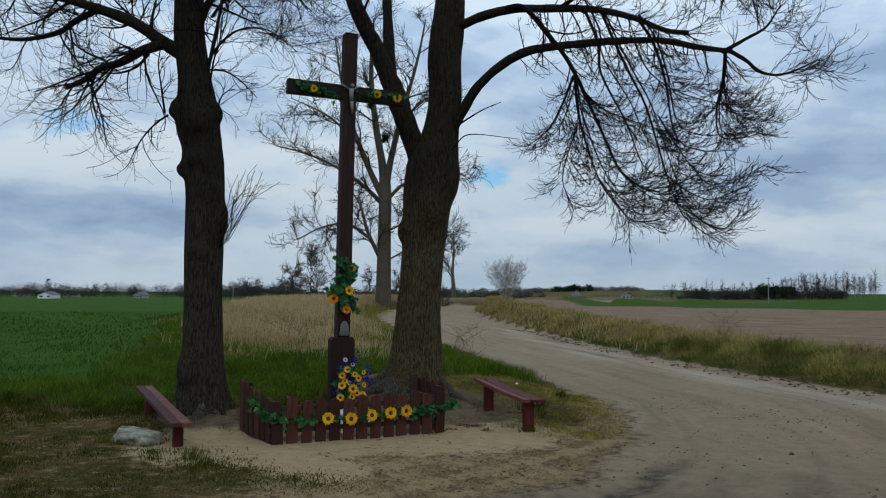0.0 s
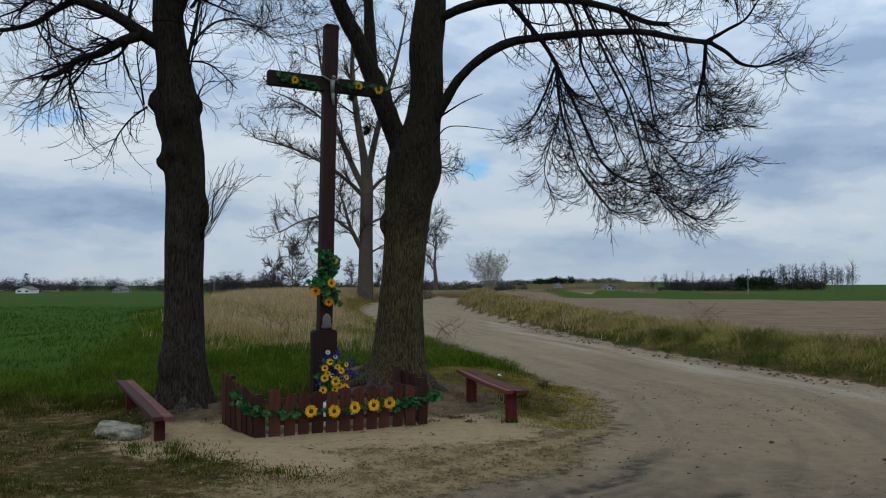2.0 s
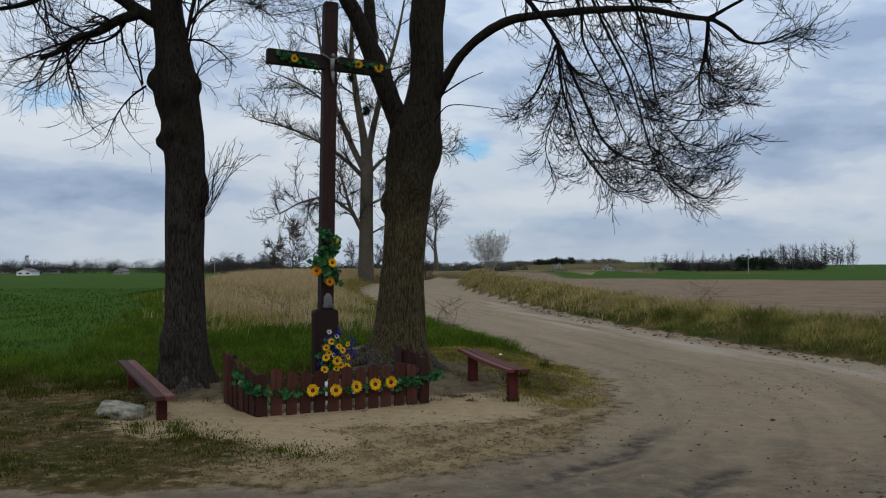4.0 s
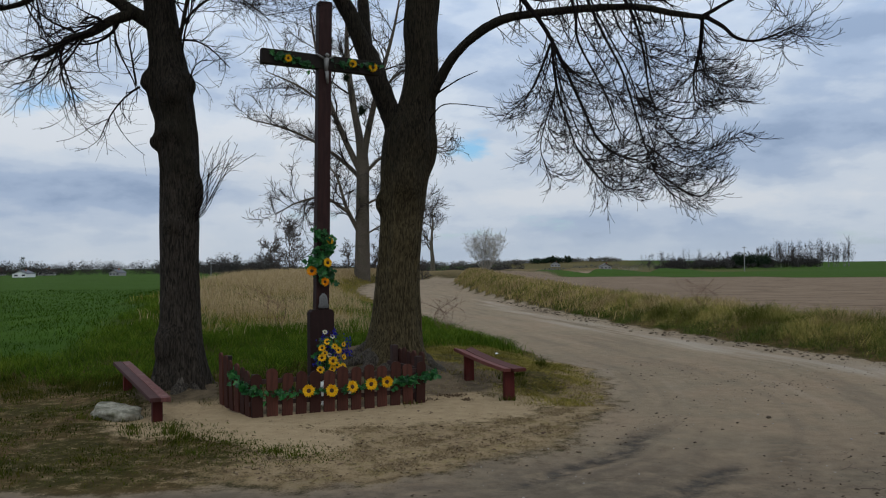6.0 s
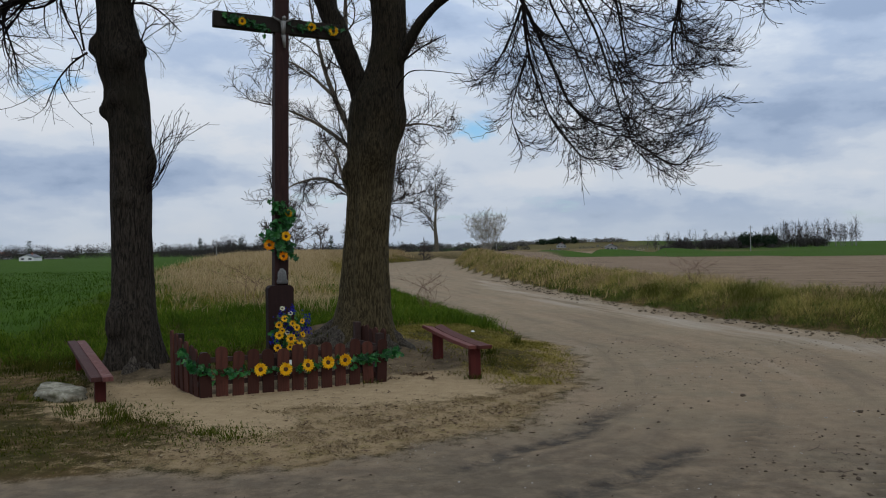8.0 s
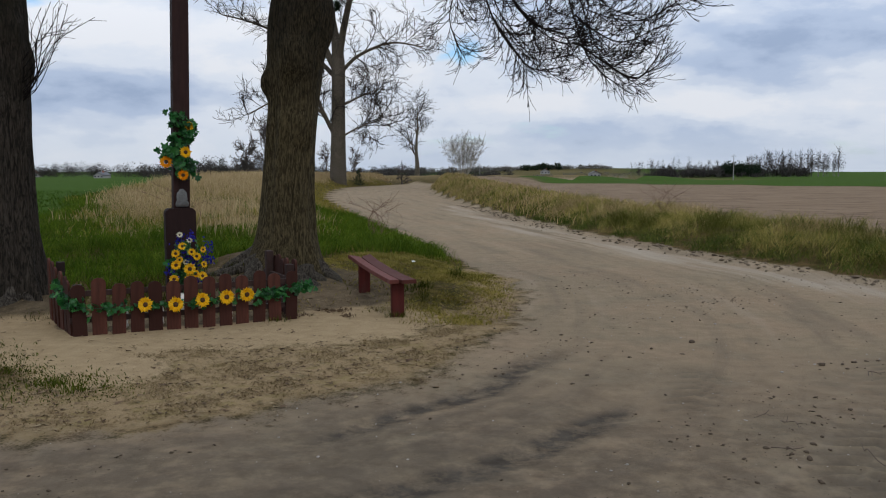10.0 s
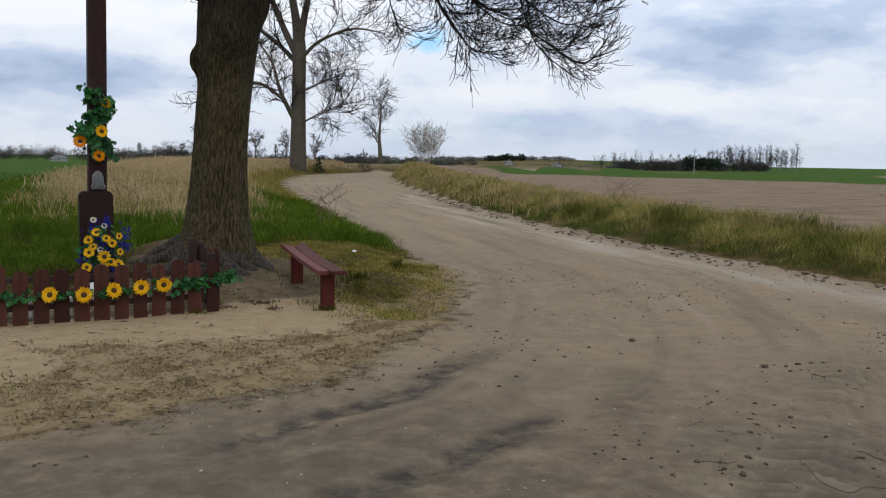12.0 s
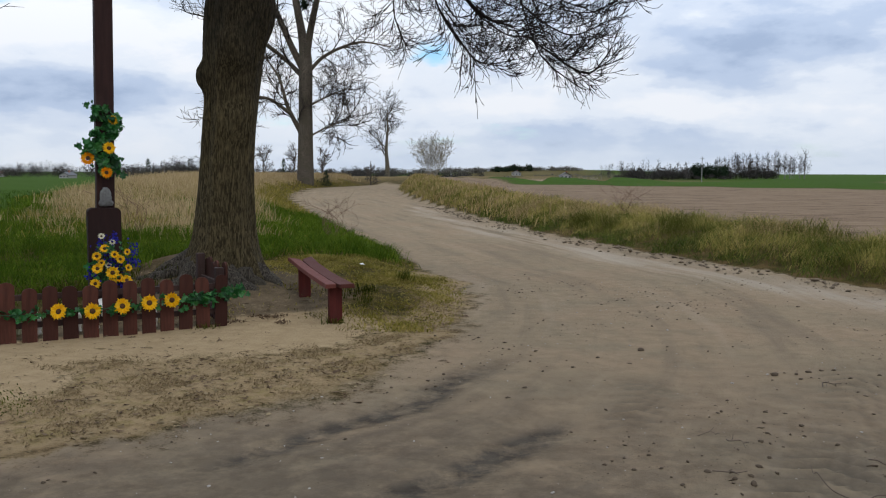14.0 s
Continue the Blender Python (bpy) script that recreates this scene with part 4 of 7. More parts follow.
def roots(parent, centre, ways, rng):
    """Surface roots that run out from the foot of a trunk and dive into the ground."""
    cx, cy = centre
    for ang, reach, r in ways:
        a = radians(ang)
        pts = []
        for t in (0.0, 0.25, 0.5, 0.75, 1.0):
            d = 0.22 + reach * t
            b = a + 0.25 * math.sin(4 * t + ang)
            x, y = cx + d * math.cos(b), cy + d * math.sin(b)
            pts.append((x, y, ground_z(x, y) + 0.17 * (1 - t) ** 2.0 - 0.02 - 0.10 * t))
        limb_mesh(pts, r, r * 0.4, parent, M_ROOT, rng, "root", 14, 0.04, 0.42)


def limb_line(points, n, r0, r1):
    return spline(points, n), np.linspace(r0, r1, n)


def left_lime():
    rng = np.random.default_rng(5)
    tree = empty("lime_tree", (-3.55, 11.1, 0.0), "leafless old lime tree with a knobbly furrowed trunk", "tree", "old limes by the shrine")
    P = tree
    rows = [(-3.52, 11.1, -0.05, 0.33), (-3.54, 11.1, 0.45, 0.31), (-3.55, 11.1, 1.0, 0.275), (-3.55, 11.1, 1.72, 0.258), (-3.545, 11.1, 2.33, 0.258), (-3.54, 11.1, 3.09, 0.262),
            (-3.57, 11.1, 3.48, 0.268), (-3.61, 11.1, 3.86, 0.270), (-3.665, 11.1, 4.25, 0.275), (-3.71, 11.1, 4.63, 0.230), (-3.77, 11.1, 5.01, 0.215), (-3.81, 11.1, 5.4, 0.205),
            (-3.84, 11.15, 6.2, 0.19), (-3.80, 11.2, 7.2, 0.15), (-3.7, 11.25, 8.2, 0.10), (-3.68, 11.3, 9.0, 0.05)]
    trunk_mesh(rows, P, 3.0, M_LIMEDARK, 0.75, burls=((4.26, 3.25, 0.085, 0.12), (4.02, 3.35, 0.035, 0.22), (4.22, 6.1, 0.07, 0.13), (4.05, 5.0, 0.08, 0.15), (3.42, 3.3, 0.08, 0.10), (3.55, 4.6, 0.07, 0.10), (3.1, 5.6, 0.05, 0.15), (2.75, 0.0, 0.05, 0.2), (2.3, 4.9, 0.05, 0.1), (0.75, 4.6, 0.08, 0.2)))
    limbs = [
        ([(-3.78, 11.1, 4.92), (-3.96, 11.1, 5.06), (-4.2, 11.0, 5.22), (-4.5, 10.8, 5.42), (-5.05, 10.6, 5.61), (-5.63, 10.4, 5.72), (-6.4, 10.2, 5.7)], 0.10, 0.025),
        ([(-4.10, 11.02, 5.17), (-4.39, 10.9, 5.05), (-4.66, 10.8, 4.86), (-4.88, 10.7, 4.77), (-5.12, 10.7, 4.61), (-5.32, 10.6, 4.49)], 0.075, 0.03),
        ([(-4.9, 10.65, 5.56), (-5.3, 10.8, 5.48), (-5.6, 10.85, 5.34), (-6.1, 10.8, 5.24), (-6.8, 10.7, 5.3)], 0.05, 0.015),
        ([(-3.8, 11.1, 5.6), (-4.2, 10.9, 6.2), (-4.9, 10.5, 6.8), (-5.8, 10.2, 7.1), (-6.6, 10.0, 6.7)], 0.10, 0.025),
        ([(-3.8, 11.15, 6.0), (-3.5, 10.9, 6.6), (-3.0, 10.7, 7.1), (-2.6, 10.6, 7.3), (-2.3, 10.5, 7.1)], 0.07, 0.02),
        ([(-3.75, 11.2, 6.8), (-3.9, 11.6, 7.8), (-4.4, 12.0, 8.6), (-4.8, 12.3, 9.2)], 0.08, 0.02),
        ([(-3.55, 11.1, 4.75), (-3.42, 11.0, 5.1), (-3.3, 10.95, 5.6), (-3.2, 10.9, 6.2), (-3.0, 10.8, 6.7)], 0.030, 0.010),
        ([(-3.52, 11.05, 4.9), (-3.3, 11.0, 5.15), (-3.0, 10.95, 5.3), (-2.6, 10.9, 5.25), (-2.2, 10.9, 4.95)], 0.020, 0.006),
        ([(-3.45, 11.0, 5.5), (-3.1, 10.9, 5.8), (-2.6, 10.8, 5.8), (-2.1, 10.7, 5.45)], 0.022, 0.006),
        ([(-3.72, 11.2, 5.5), (-3.55, 11.3, 5.9), (-3.2, 11.6, 6.2), (-2.8, 12.0, 6.3), (-2.5, 12.3, 6.0)], 0.06, 0.015),
    ]
    stems, srad = [], []
    for pts, r0, r1 in limbs:
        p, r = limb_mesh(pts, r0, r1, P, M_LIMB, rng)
        p, r = resample(p, r, 14)
        stems.append(p)
        srad.append(r)
    top, tr = resample(spline([q[:3] for q in rows[-5:]], 20), np.linspace(0.19, 0.05, 20), 14)
    stems.append(top)
    srad.append(tr)
    S, R = np.stack(stems), np.stack(srad)
    a, ar = grow(S, R, 11, (0.5, 1.4), (35, 80), rng, 8, 0.12, 0.16, 0.10, 0.12, 0.4, 0.3, 0.0034)
    # shoots that hang from the stub and the burl, and those that stand up from the trunk
    hang = [[(-4.37, 10.9, 5.03), (-4.26, 10.8, 4.66), (-4.11, 10.8, 4.35), (-3.99, 10.8, 4.1), (-3.95, 10.7, 3.9)],
            [(-4.0, 10.9, 4.15), (-4.15, 10.8, 4.0), (-4.3, 10.7, 3.75), (-4.45, 10.7, 3.45)],
            [(-5.0, 10.7, 4.7), (-5.05, 10.6, 4.45), (-5.2, 10.6, 4.2), (-5.45, 10.5, 4.05)],
            [(-4.75, 10.8, 4.8), (-4.85, 10.7, 4.55), (-4.95, 10.6, 4.3), (-4.85, 10.5, 4.05)],
            [(-4.1, 11.0, 4.2), (-4.12, 10.9, 4.6), (-4.16, 10.9, 4.9), (-4.1, 10.9, 5.15)],
            [(-3.5, 11.1, 4.65), (-3.4, 11.0, 4.95), (-3.32, 11.0, 5.2), (-3.25, 10.9, 5.5)],
            [(-3.5, 11.1, 4.8), (-3.25, 11.0, 4.75), (-3.0, 10.9, 4.6), (-2.75, 10.9, 4.35)],
            [(-3.45, 11.1, 4.0), (-3.38, 11.1, 4.3), (-3.25, 11.0, 4.45), (-3.1, 11.0, 4.5)]]
    H = np.stack([spline(h, 8) for h in hang])
    HR = np.repeat(np.linspace(0.016, 0.006, 8)[None], len(hang), 0)
    sh0 = np.array([-3.24, 11.0, 2.5])
    up = []
    for i in range(15):
        x1 = 0.12 + 0.62 * rng.random()
        low = 0.5 * rng.random() - 0.2
        up.append(spline([sh0 + (-0.05, 0, low), sh0 + (0.05 + 0.10 * x1, 0.04 * rng.normal(), low + 0.16), sh0 + (0.5 * x1 + 0.06, 0.1 * rng.normal(), 0.5 * low + 0.48), sh0 + (x1 + 0.06, 0.15 * rng.normal(), 0.55 + 0.42 * rng.random())], 8))
    U = np.stack(up)
    UR = np.repeat(np.linspace(0.0055, 0.003, 8)[None], len(up), 0)
    b0, b0r = grow(H, HR, 8, (0.3, 0.8), (25, 60), rng, 6, 0.06, 0.10, 0.10, 0.15, 0.6, 0.3, 0.0035)
    b, br = grow(a, ar, 9, (0.25, 0.8), (25, 65), rng, 6, 0.08, 0.16, 0.12, 0.15, 0.6, 0.35, 0.0025)
    bb, bbr = np.concatenate((b, b0)), np.concatenate((br, b0r))
    c, cr = grow(bb, bbr, 5, (0.08, 0.35), (25, 60), rng, 4, 0.0, 0.10, 0.10, 0.1, 0.7, 0.5, 0.002)
    u, ur = grow(U, UR, 4, (0.05, 0.22), (20, 50), rng, 4, 0, 0.1, 0.08, 0.3, 0.7, 0.5, 0.0025)
    twig_mesh("twig_crown", [(a, ar, 5), (H, HR, 5), (bb, bbr, 4), (c, cr, 3)], P, M_TWIG, "fine drooping bare twigs", rng)
    twig_mesh("shoot_tuft", [(U, UR, 4), (u, ur, 3)], P, M_TWIG, "upright young shoots on the trunk", rng)
    settle(tree)
    # stand it where it belongs, a little farther back and so a little larger
    roots(tree, (-3.55, 11.1), ((-110, 0.55, 0.10), (-60, 0.6, 0.11), (-15, 0.5, 0.09), (-150, 0.5, 0.09), (70, 0.5, 0.1), (170, 0.5, 0.09)), rng)
    settle(tree)
    tree.matrix_world = pose(-3.69, 11.40, 0.0) @ Matrix.Diagonal((1.025, 1.025, 1.025, 1))


def settle(thing):
    """Keep parts built in world places where they are under their thing."""
    inv = thing.matrix_world.inverted()
    for o in thing.children_recursive:
        if o.parent == thing:
            o.matrix_parent_inverse = inv


def right_lime():
    rng = np.random.default_rng(8)
    tree = empty("lime_tree", (-1.05, 13.5, 0.3), "leafless old lime tree forking into heavy limbs with a hanging crown", "tree", "old limes by the shrine")
    P = tree
    rows = [(-1.15, 13.5, 0.0, 0.56), (-1.13, 13.5, 0.41, 0.48), (-1.09, 13.5, 0.95, 0.395), (-1.05, 13.5, 1.67, 0.345), (-0.99, 13.5, 2.38, 0.335), (-0.96, 13.5, 2.83, 0.360), (-0.92, 13.5, 3.28, 0.395),
            (-0.87, 13.5, 3.65, 0.42), (-0.83, 13.5, 3.95, 0.40), (-0.72, 13.5, 4.35, 0.30), (-0.64, 13.5, 4.89, 0.265), (-0.66, 13.5, 5.53, 0.265), (-0.62, 13.5, 5.98, 0.265), (-0.55, 13.5, 6.88, 0.21),
            (-0.5, 13.6, 7.9, 0.15), (-0.5, 13.7, 9.0, 0.09), (-0.55, 13.8, 9.8, 0.04)]
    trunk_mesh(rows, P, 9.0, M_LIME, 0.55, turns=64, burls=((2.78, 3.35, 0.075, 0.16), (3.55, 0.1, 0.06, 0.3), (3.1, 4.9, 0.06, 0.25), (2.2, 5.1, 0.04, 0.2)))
    arc = [(-0.62, 13.45, 4.15), (-0.50, 13.4, 4.4), (-0.34, 13.3, 4.66), (-0.09, 13.2, 5.0), (0.28, 13.1, 5.3), (0.72, 13.0, 5.48), (1.36, 12.9, 5.52), (2.1, 12.8, 5.52), (2.66, 12.7, 5.47), (3.12, 12.6, 5.33), (3.58, 12.5, 5.22)]
    over = [(-0.55, 13.5, 6.0), (-0.29, 13.4, 6.08), (-0.01, 13.3, 6.15), (0.45, 13.2, 6.2), (1.06, 13.1, 6.15), (1.65, 13.0, 6.08), (2.23, 12.9, 5.9), (2.72, 12.87, 5.67), (3.05, 12.86, 5.62)]
    fall = [(0.36, 13.15, 6.2), (0.60, 13.05, 6.18), (0.80, 13.0, 5.98), (1.02, 12.93, 5.67), (1.24, 12.88, 5.36), (1.45, 12.85, 4.96), (1.62, 12.82, 4.56), (1.85, 12.8, 4.02), (2.03, 12.78, 3.62), (2.30, 12.75, 3.36), (2.59, 12.7, 3.26)]
    limbs = [
        ([(-0.92, 13.5, 3.6), (-1.0, 13.45, 3.85), (-1.13, 13.4, 4.17), (-1.29, 13.3, 4.61), (-1.44, 13.3, 5.01), (-1.71, 13.2, 5.67), (-1.9, 13.1, 6.05), (-2.3, 13.0, 6.97), (-2.8, 12.9, 7.8), (-3.2, 12.9, 8.4)], 0.195, 0.05),
        ([(-1.40, 13.3, 4.85), (-1.49, 13.4, 5.2), (-1.53, 13.4, 5.5), (-1.58, 13.5, 6.02), (-1.64, 13.6, 6.98), (-1.6, 13.7, 8.0), (-1.5, 13.8, 8.8)], 0.108, 0.04),
        (arc, 0.085, 0.036),
        (over, 0.080, 0.032),
        (fall, 0.046, 0.011),
        ([(3.55, 12.5, 5.23), (3.75, 12.4, 5.06), (3.94, 12.4, 4.89), (4.22, 12.3, 4.82), (4.62, 12.2, 4.96)], 0.034, 0.008),
        ([(3.5, 12.5, 5.24), (3.81, 12.5, 5.41), (4.05, 12.5, 5.55), (4.25, 12.5, 5.85)], 0.032, 0.009),
        ([(-0.56, 13.35, 3.95), (-0.41, 13.2, 4.13), (-0.17, 13.1, 4.24), (0.57, 13.0, 4.13)], 0.012, 0.004),
        ([(-0.40, 13.35, 4.45), (-0.02, 13.0, 4.58), (0.3, 12.8, 4.66)], 0.016, 0.005),
        ([(-0.5, 13.5, 7.0), (0.4, 13.0, 7.9), (1.6, 12.5, 8.3), (2.8, 12.1, 7.6), (3.4, 12.0, 6.8)], 0.11, 0.025),
        ([(-0.5, 13.6, 7.6), (-0.3, 14.4, 8.6), (0.3, 15.2, 9.3), (0.9, 15.8, 9.4)], 0.09, 0.02),
        ([(1.2, 13.05, 6.15), (1.9, 12.8, 6.5), (2.7, 12.5, 6.6), (3.4, 12.3, 6.2), (3.9, 12.2, 6.0)], 0.035, 0.010),
    ]
    roots(tree, (-1.10, 13.5), ((-132, 1.25, 0.13), (-165, 1.0, 0.11), (-100, 0.65, 0.17), (-72, 0.62, 0.20), (-45, 0.62, 0.17), (-86, 0.85, 0.15), (-58, 0.85, 0.14), (-25, 0.95, 0.12), (-118, 0.95, 0.13), (-150, 1.35, 0.11), (-12, 0.75, 0.11), (110, 0.7, 0.10)), rng)
    o, orr = [], []
    for i, (pts, r0, r1) in enumerate(limbs):
        # limbs take the bark copies darkened as if backlit
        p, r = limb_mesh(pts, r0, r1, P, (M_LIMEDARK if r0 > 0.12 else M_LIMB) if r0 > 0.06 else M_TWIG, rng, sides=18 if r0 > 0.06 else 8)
        if i in (2, 7, 8):
            continue
        cut = len(p) * 2 // 5
        p, r = resample(p[cut:], r[cut:] * 0.7, 14)
        o.append(p)
        orr.append(r)
    # strands that hang from the limbs in long bows, and the sprays that leave them, as places across and up
    boughs = [[(1.98, 5.52), (2.23, 5.08), (2.46, 4.54), (2.60, 3.96), (2.75, 3.43), (2.93, 2.93), (3.45, 2.55)],
              [(2.54, 5.48), (2.66, 4.87), (2.78, 4.10), (3.15, 3.83), (3.69, 3.86)],
              [(3.46, 5.25), (3.47, 4.84), (3.40, 4.51), (3.54, 4.08), (3.87, 4.03)],
              [(1.74, 5.50), (1.77, 5.04), (2.13, 4.30), (2.41, 3.67), (2.82, 3.41)],
              [(1.42, 5.01), (1.43, 4.47), (1.59, 3.98), (1.75, 3.40), (2.12, 2.90)],
              [(1.40, 5.06), (1.23, 4.62), (0.99, 4.24), (0.70, 4.05)]]
    sprays = [[(1.43, 4.28), (1.32, 3.84), (1.21, 3.46), (1.37, 3.07)],
              [(2.62, 4.43), (2.85, 4.00), (3.10, 3.60), (3.48, 3.44)],
              [(2.72, 3.50), (3.00, 3.26), (3.32, 3.14), (3.68, 3.26)],
              [(2.84, 3.10), (3.23, 2.81), (3.50, 2.74), (3.74, 2.98)],
              [(2.28, 5.50), (2.46, 5.02), (2.83, 4.77), (3.40, 4.55), (3.75, 4.50)],
              [(1.52, 4.81), (1.80, 4.56), (2.27, 4.35), (2.83, 4.19)],
              [(2.03, 3.63), (2.27, 3.34), (2.59, 3.18), (2.91, 3.22)],
              [(1.74, 3.50), (2.00, 3.06), (2.26, 2.86), (2.60, 2.84)],
              [(3.48, 4.84), (3.61, 4.50), (3.88, 4.31), (4.19, 4.30)]]
    strands, thick = [], []
    for k, (path, r0) in enumerate([(q, 0.024) for q in boughs] + [(q, 0.012) for q in sprays]):
        depth = 12.85 if k < 6 else 12.82
        sway = rng.normal() * 0.22
        if k < 6:
            limb = spline(over if k in (0, 1, 3) else arc, 60)
            start = limb[np.abs(limb[:, 0] - path[0][0] + (0.22 if k in (0, 1, 3) else 0.0)).argmin()]
        line = [(x + 0.02 * rng.normal(), depth + sway * (i / len(path)) + 0.04 * rng.normal(), z + 0.02 * rng.normal()) for i, (x, z) in enumerate(path)]
        if k in (0, 1, 2, 3):
            line = [tuple(start)] + (line if k != 2 else line[1:])
        strands.append(spline(line, 20))
        thick.append(np.linspace(r0, 0.0055, 20))
        # a fainter fellow behind or before each
        off = np.array((rng.normal() * 0.16 + 0.05, rng.choice((-1, 1)) * (0.3 + 0.3 * rng.random()), 0.12 + 0.10 * rng.normal()))
        fellow = strands[-1] + off * np.linspace(0.25, 1, 20)[:, None]
        strands.append(fellow)
        thick.append(np.linspace(r0 * 0.6, 0.0048, 20))
    H, HR = np.stack(strands), np.stack(thick)
    fl, flr = limb_line(fall, 20, 0.042, 0.010)
    H, HR = np.concatenate((H, fl[None])), np.concatenate((HR, flr[None]))
    a1, a1r = grow(H, HR, 12, (0.30, 0.85), (22, 60), rng, 10, 0.06, 0.20, 0.030, 0.04, 0.45, 0.35, 0.0040, lengthen=0.55, drift=(0.02, 0, 0), side_way=(0.7, 0, -0.3))
    a2, a2r = grow(H, HR, 7, (0.3, 0.75), (25, 60), rng, 8, 0.12, 0.16, 0.045, 0.12, 0.45, 0.35, 0.0038, lengthen=0.4, side_way=(-0.8, 0, -0.3))
    # shorter shoots that hang from the two limbs themselves
    AL = np.stack([spline(q, 40)[14:] for q in (arc, over, limbs[9][0], limbs[11][0])])
    AR = np.full(AL.shape[:2], 0.016)
    a3, a3r = grow(AL, AR, 34, (0.35, 1.05), (40, 90), rng, 9, 0.13, 0.14, 0.05, 0.0, 0.6, 0.35, 0.0040, side_way=(0.3, 0, -0.6))
    a2, a2r = np.concatenate((a2[:, :8], a3[:, :8])), np.concatenate((a2r[:, :8], a3r[:, :8]))
    a, ar = a1, a1r
    b, br = grow(a1, a1r, 6, (0.12, 0.42), (18, 45), rng, 6, 0.0, 0.22, 0.045, 0.12, 0.6, 0.5, 0.0029, lengthen=0.35, drift=(0.02, 0, 0))
    b2, b2r = grow(a2, a2r, 6, (0.12, 0.42), (20, 50), rng, 6, 0.05, 0.17, 0.05, 0.15, 0.65, 0.5, 0.0029, lengthen=0.35)
    d, dr = grow(b, br, 2, (0.04, 0.15), (18, 42), rng, 3, 0.0, 0.1, 0.05, 0.3, 0.8, 0.7, 0.0026)
    O, OR = np.stack(o), np.stack(orr)
    o1, o1r = grow(O, OR, 11, (0.4, 1.2), (30, 75), rng, 8, 0.08, 0.14, 0.07, 0.1, 0.35, 0.3, 0.0042, lengthen=0.4)
    ob, obr = grow(o1, o1r, 7, (0.15, 0.55), (20, 55), rng, 6, 0.04, 0.14, 0.08, 0.15, 0.6, 0.45, 0.0034)
    c, cr = grow(ob, obr, 3, (0.05, 0.22), (20, 50), rng, 4, 0.0, 0.12, 0.07, 0.1, 0.7, 0.6, 0.003)
    twig_mesh("strand_crown", [(H[:-1], HR[:-1], 6), (a2, a2r, 4), (b2, b2r, 3), (d, dr, 3)], P, M_TWIG, "long bare strands hanging from the limbs", rng)
    twig_mesh("hanging_crown", [(a, ar, 5), (b, br, 4)], P, M_TWIG, "dense hanging bare twigs with upturned tips", rng)
    twig_mesh("twig_crown", [(o1, o1r, 5), (ob, obr, 4), (c, cr, 3)], P, M_TWIG, "fine bare twigs", rng)
    settle(tree)
    tree.matrix_world = pose(-1.01, 13.5, 0.3)


left_lime()
right_lime()


# ---- trees and woods farther off ----
def bare_tree(name, place, height, radius, rng, label, group="", spread=0.5, fork=0.4, limbs=9, k=(8, 6), material=None, angle=(25, 55), thick=1.0, lean=0.0, twig=None):
    x, y = place
    z = ground_z(x, y) - 0.1
    tree = empty(name, (x, y, z), label, "tree", group)
    bark_mat = material or M_POPLAR
    pts = [(x + lean * t * height + 0.03 * height * rng.normal() * t * (1 - t), y + 0.03 * height * rng.normal() * t * (1 - t), z + height * 0.93 * t) for t in (0, 0.2, 0.4, 0.6, 0.8, 1.0)]
    p = spline(pts, 40)
    r = radius * (1 - 0.95 * np.linspace(0, 1, 40) ** 0.8) * (1 + 0.5 * np.exp(-np.linspace(0, 25, 40)))
    v, f = tubes(p[None], r[None], 12, rng)
    mesh_part("trunk", v, f, bark_mat, tree, smooth=True)
    a, ar = grow(p[None], r[None], limbs, (spread * height * 0.5, spread * height), angle, rng, 10, -0.03, 0.06, 0.08, fork, 0.5, 0.15, 0.012 * thick, lengthen=0.55)
    b, br = grow(a, ar, k[0], (0.12 * height, 0.26 * height), (25, 60), rng, 7, 0.0, 0.07, 0.10, 0.2, 0.55, 0.25, 0.010 * thick, lengthen=0.3)
    c, cr = grow(b, br, k[1], (0.04 * height, 0.11 * height), (25, 60), rng, 5, 0.0, 0.06, 0.1, 0.2, 0.6, 0.4, 0.008 * thick)
    v, f = tubes(a, ar, 6, rng)
    tagged(mesh_part("branchwork", v, f, bark_mat, tree, smooth=True), kind="stuff")
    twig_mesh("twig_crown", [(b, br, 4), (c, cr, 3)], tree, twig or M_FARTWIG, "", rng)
    settle(tree)
    return tree


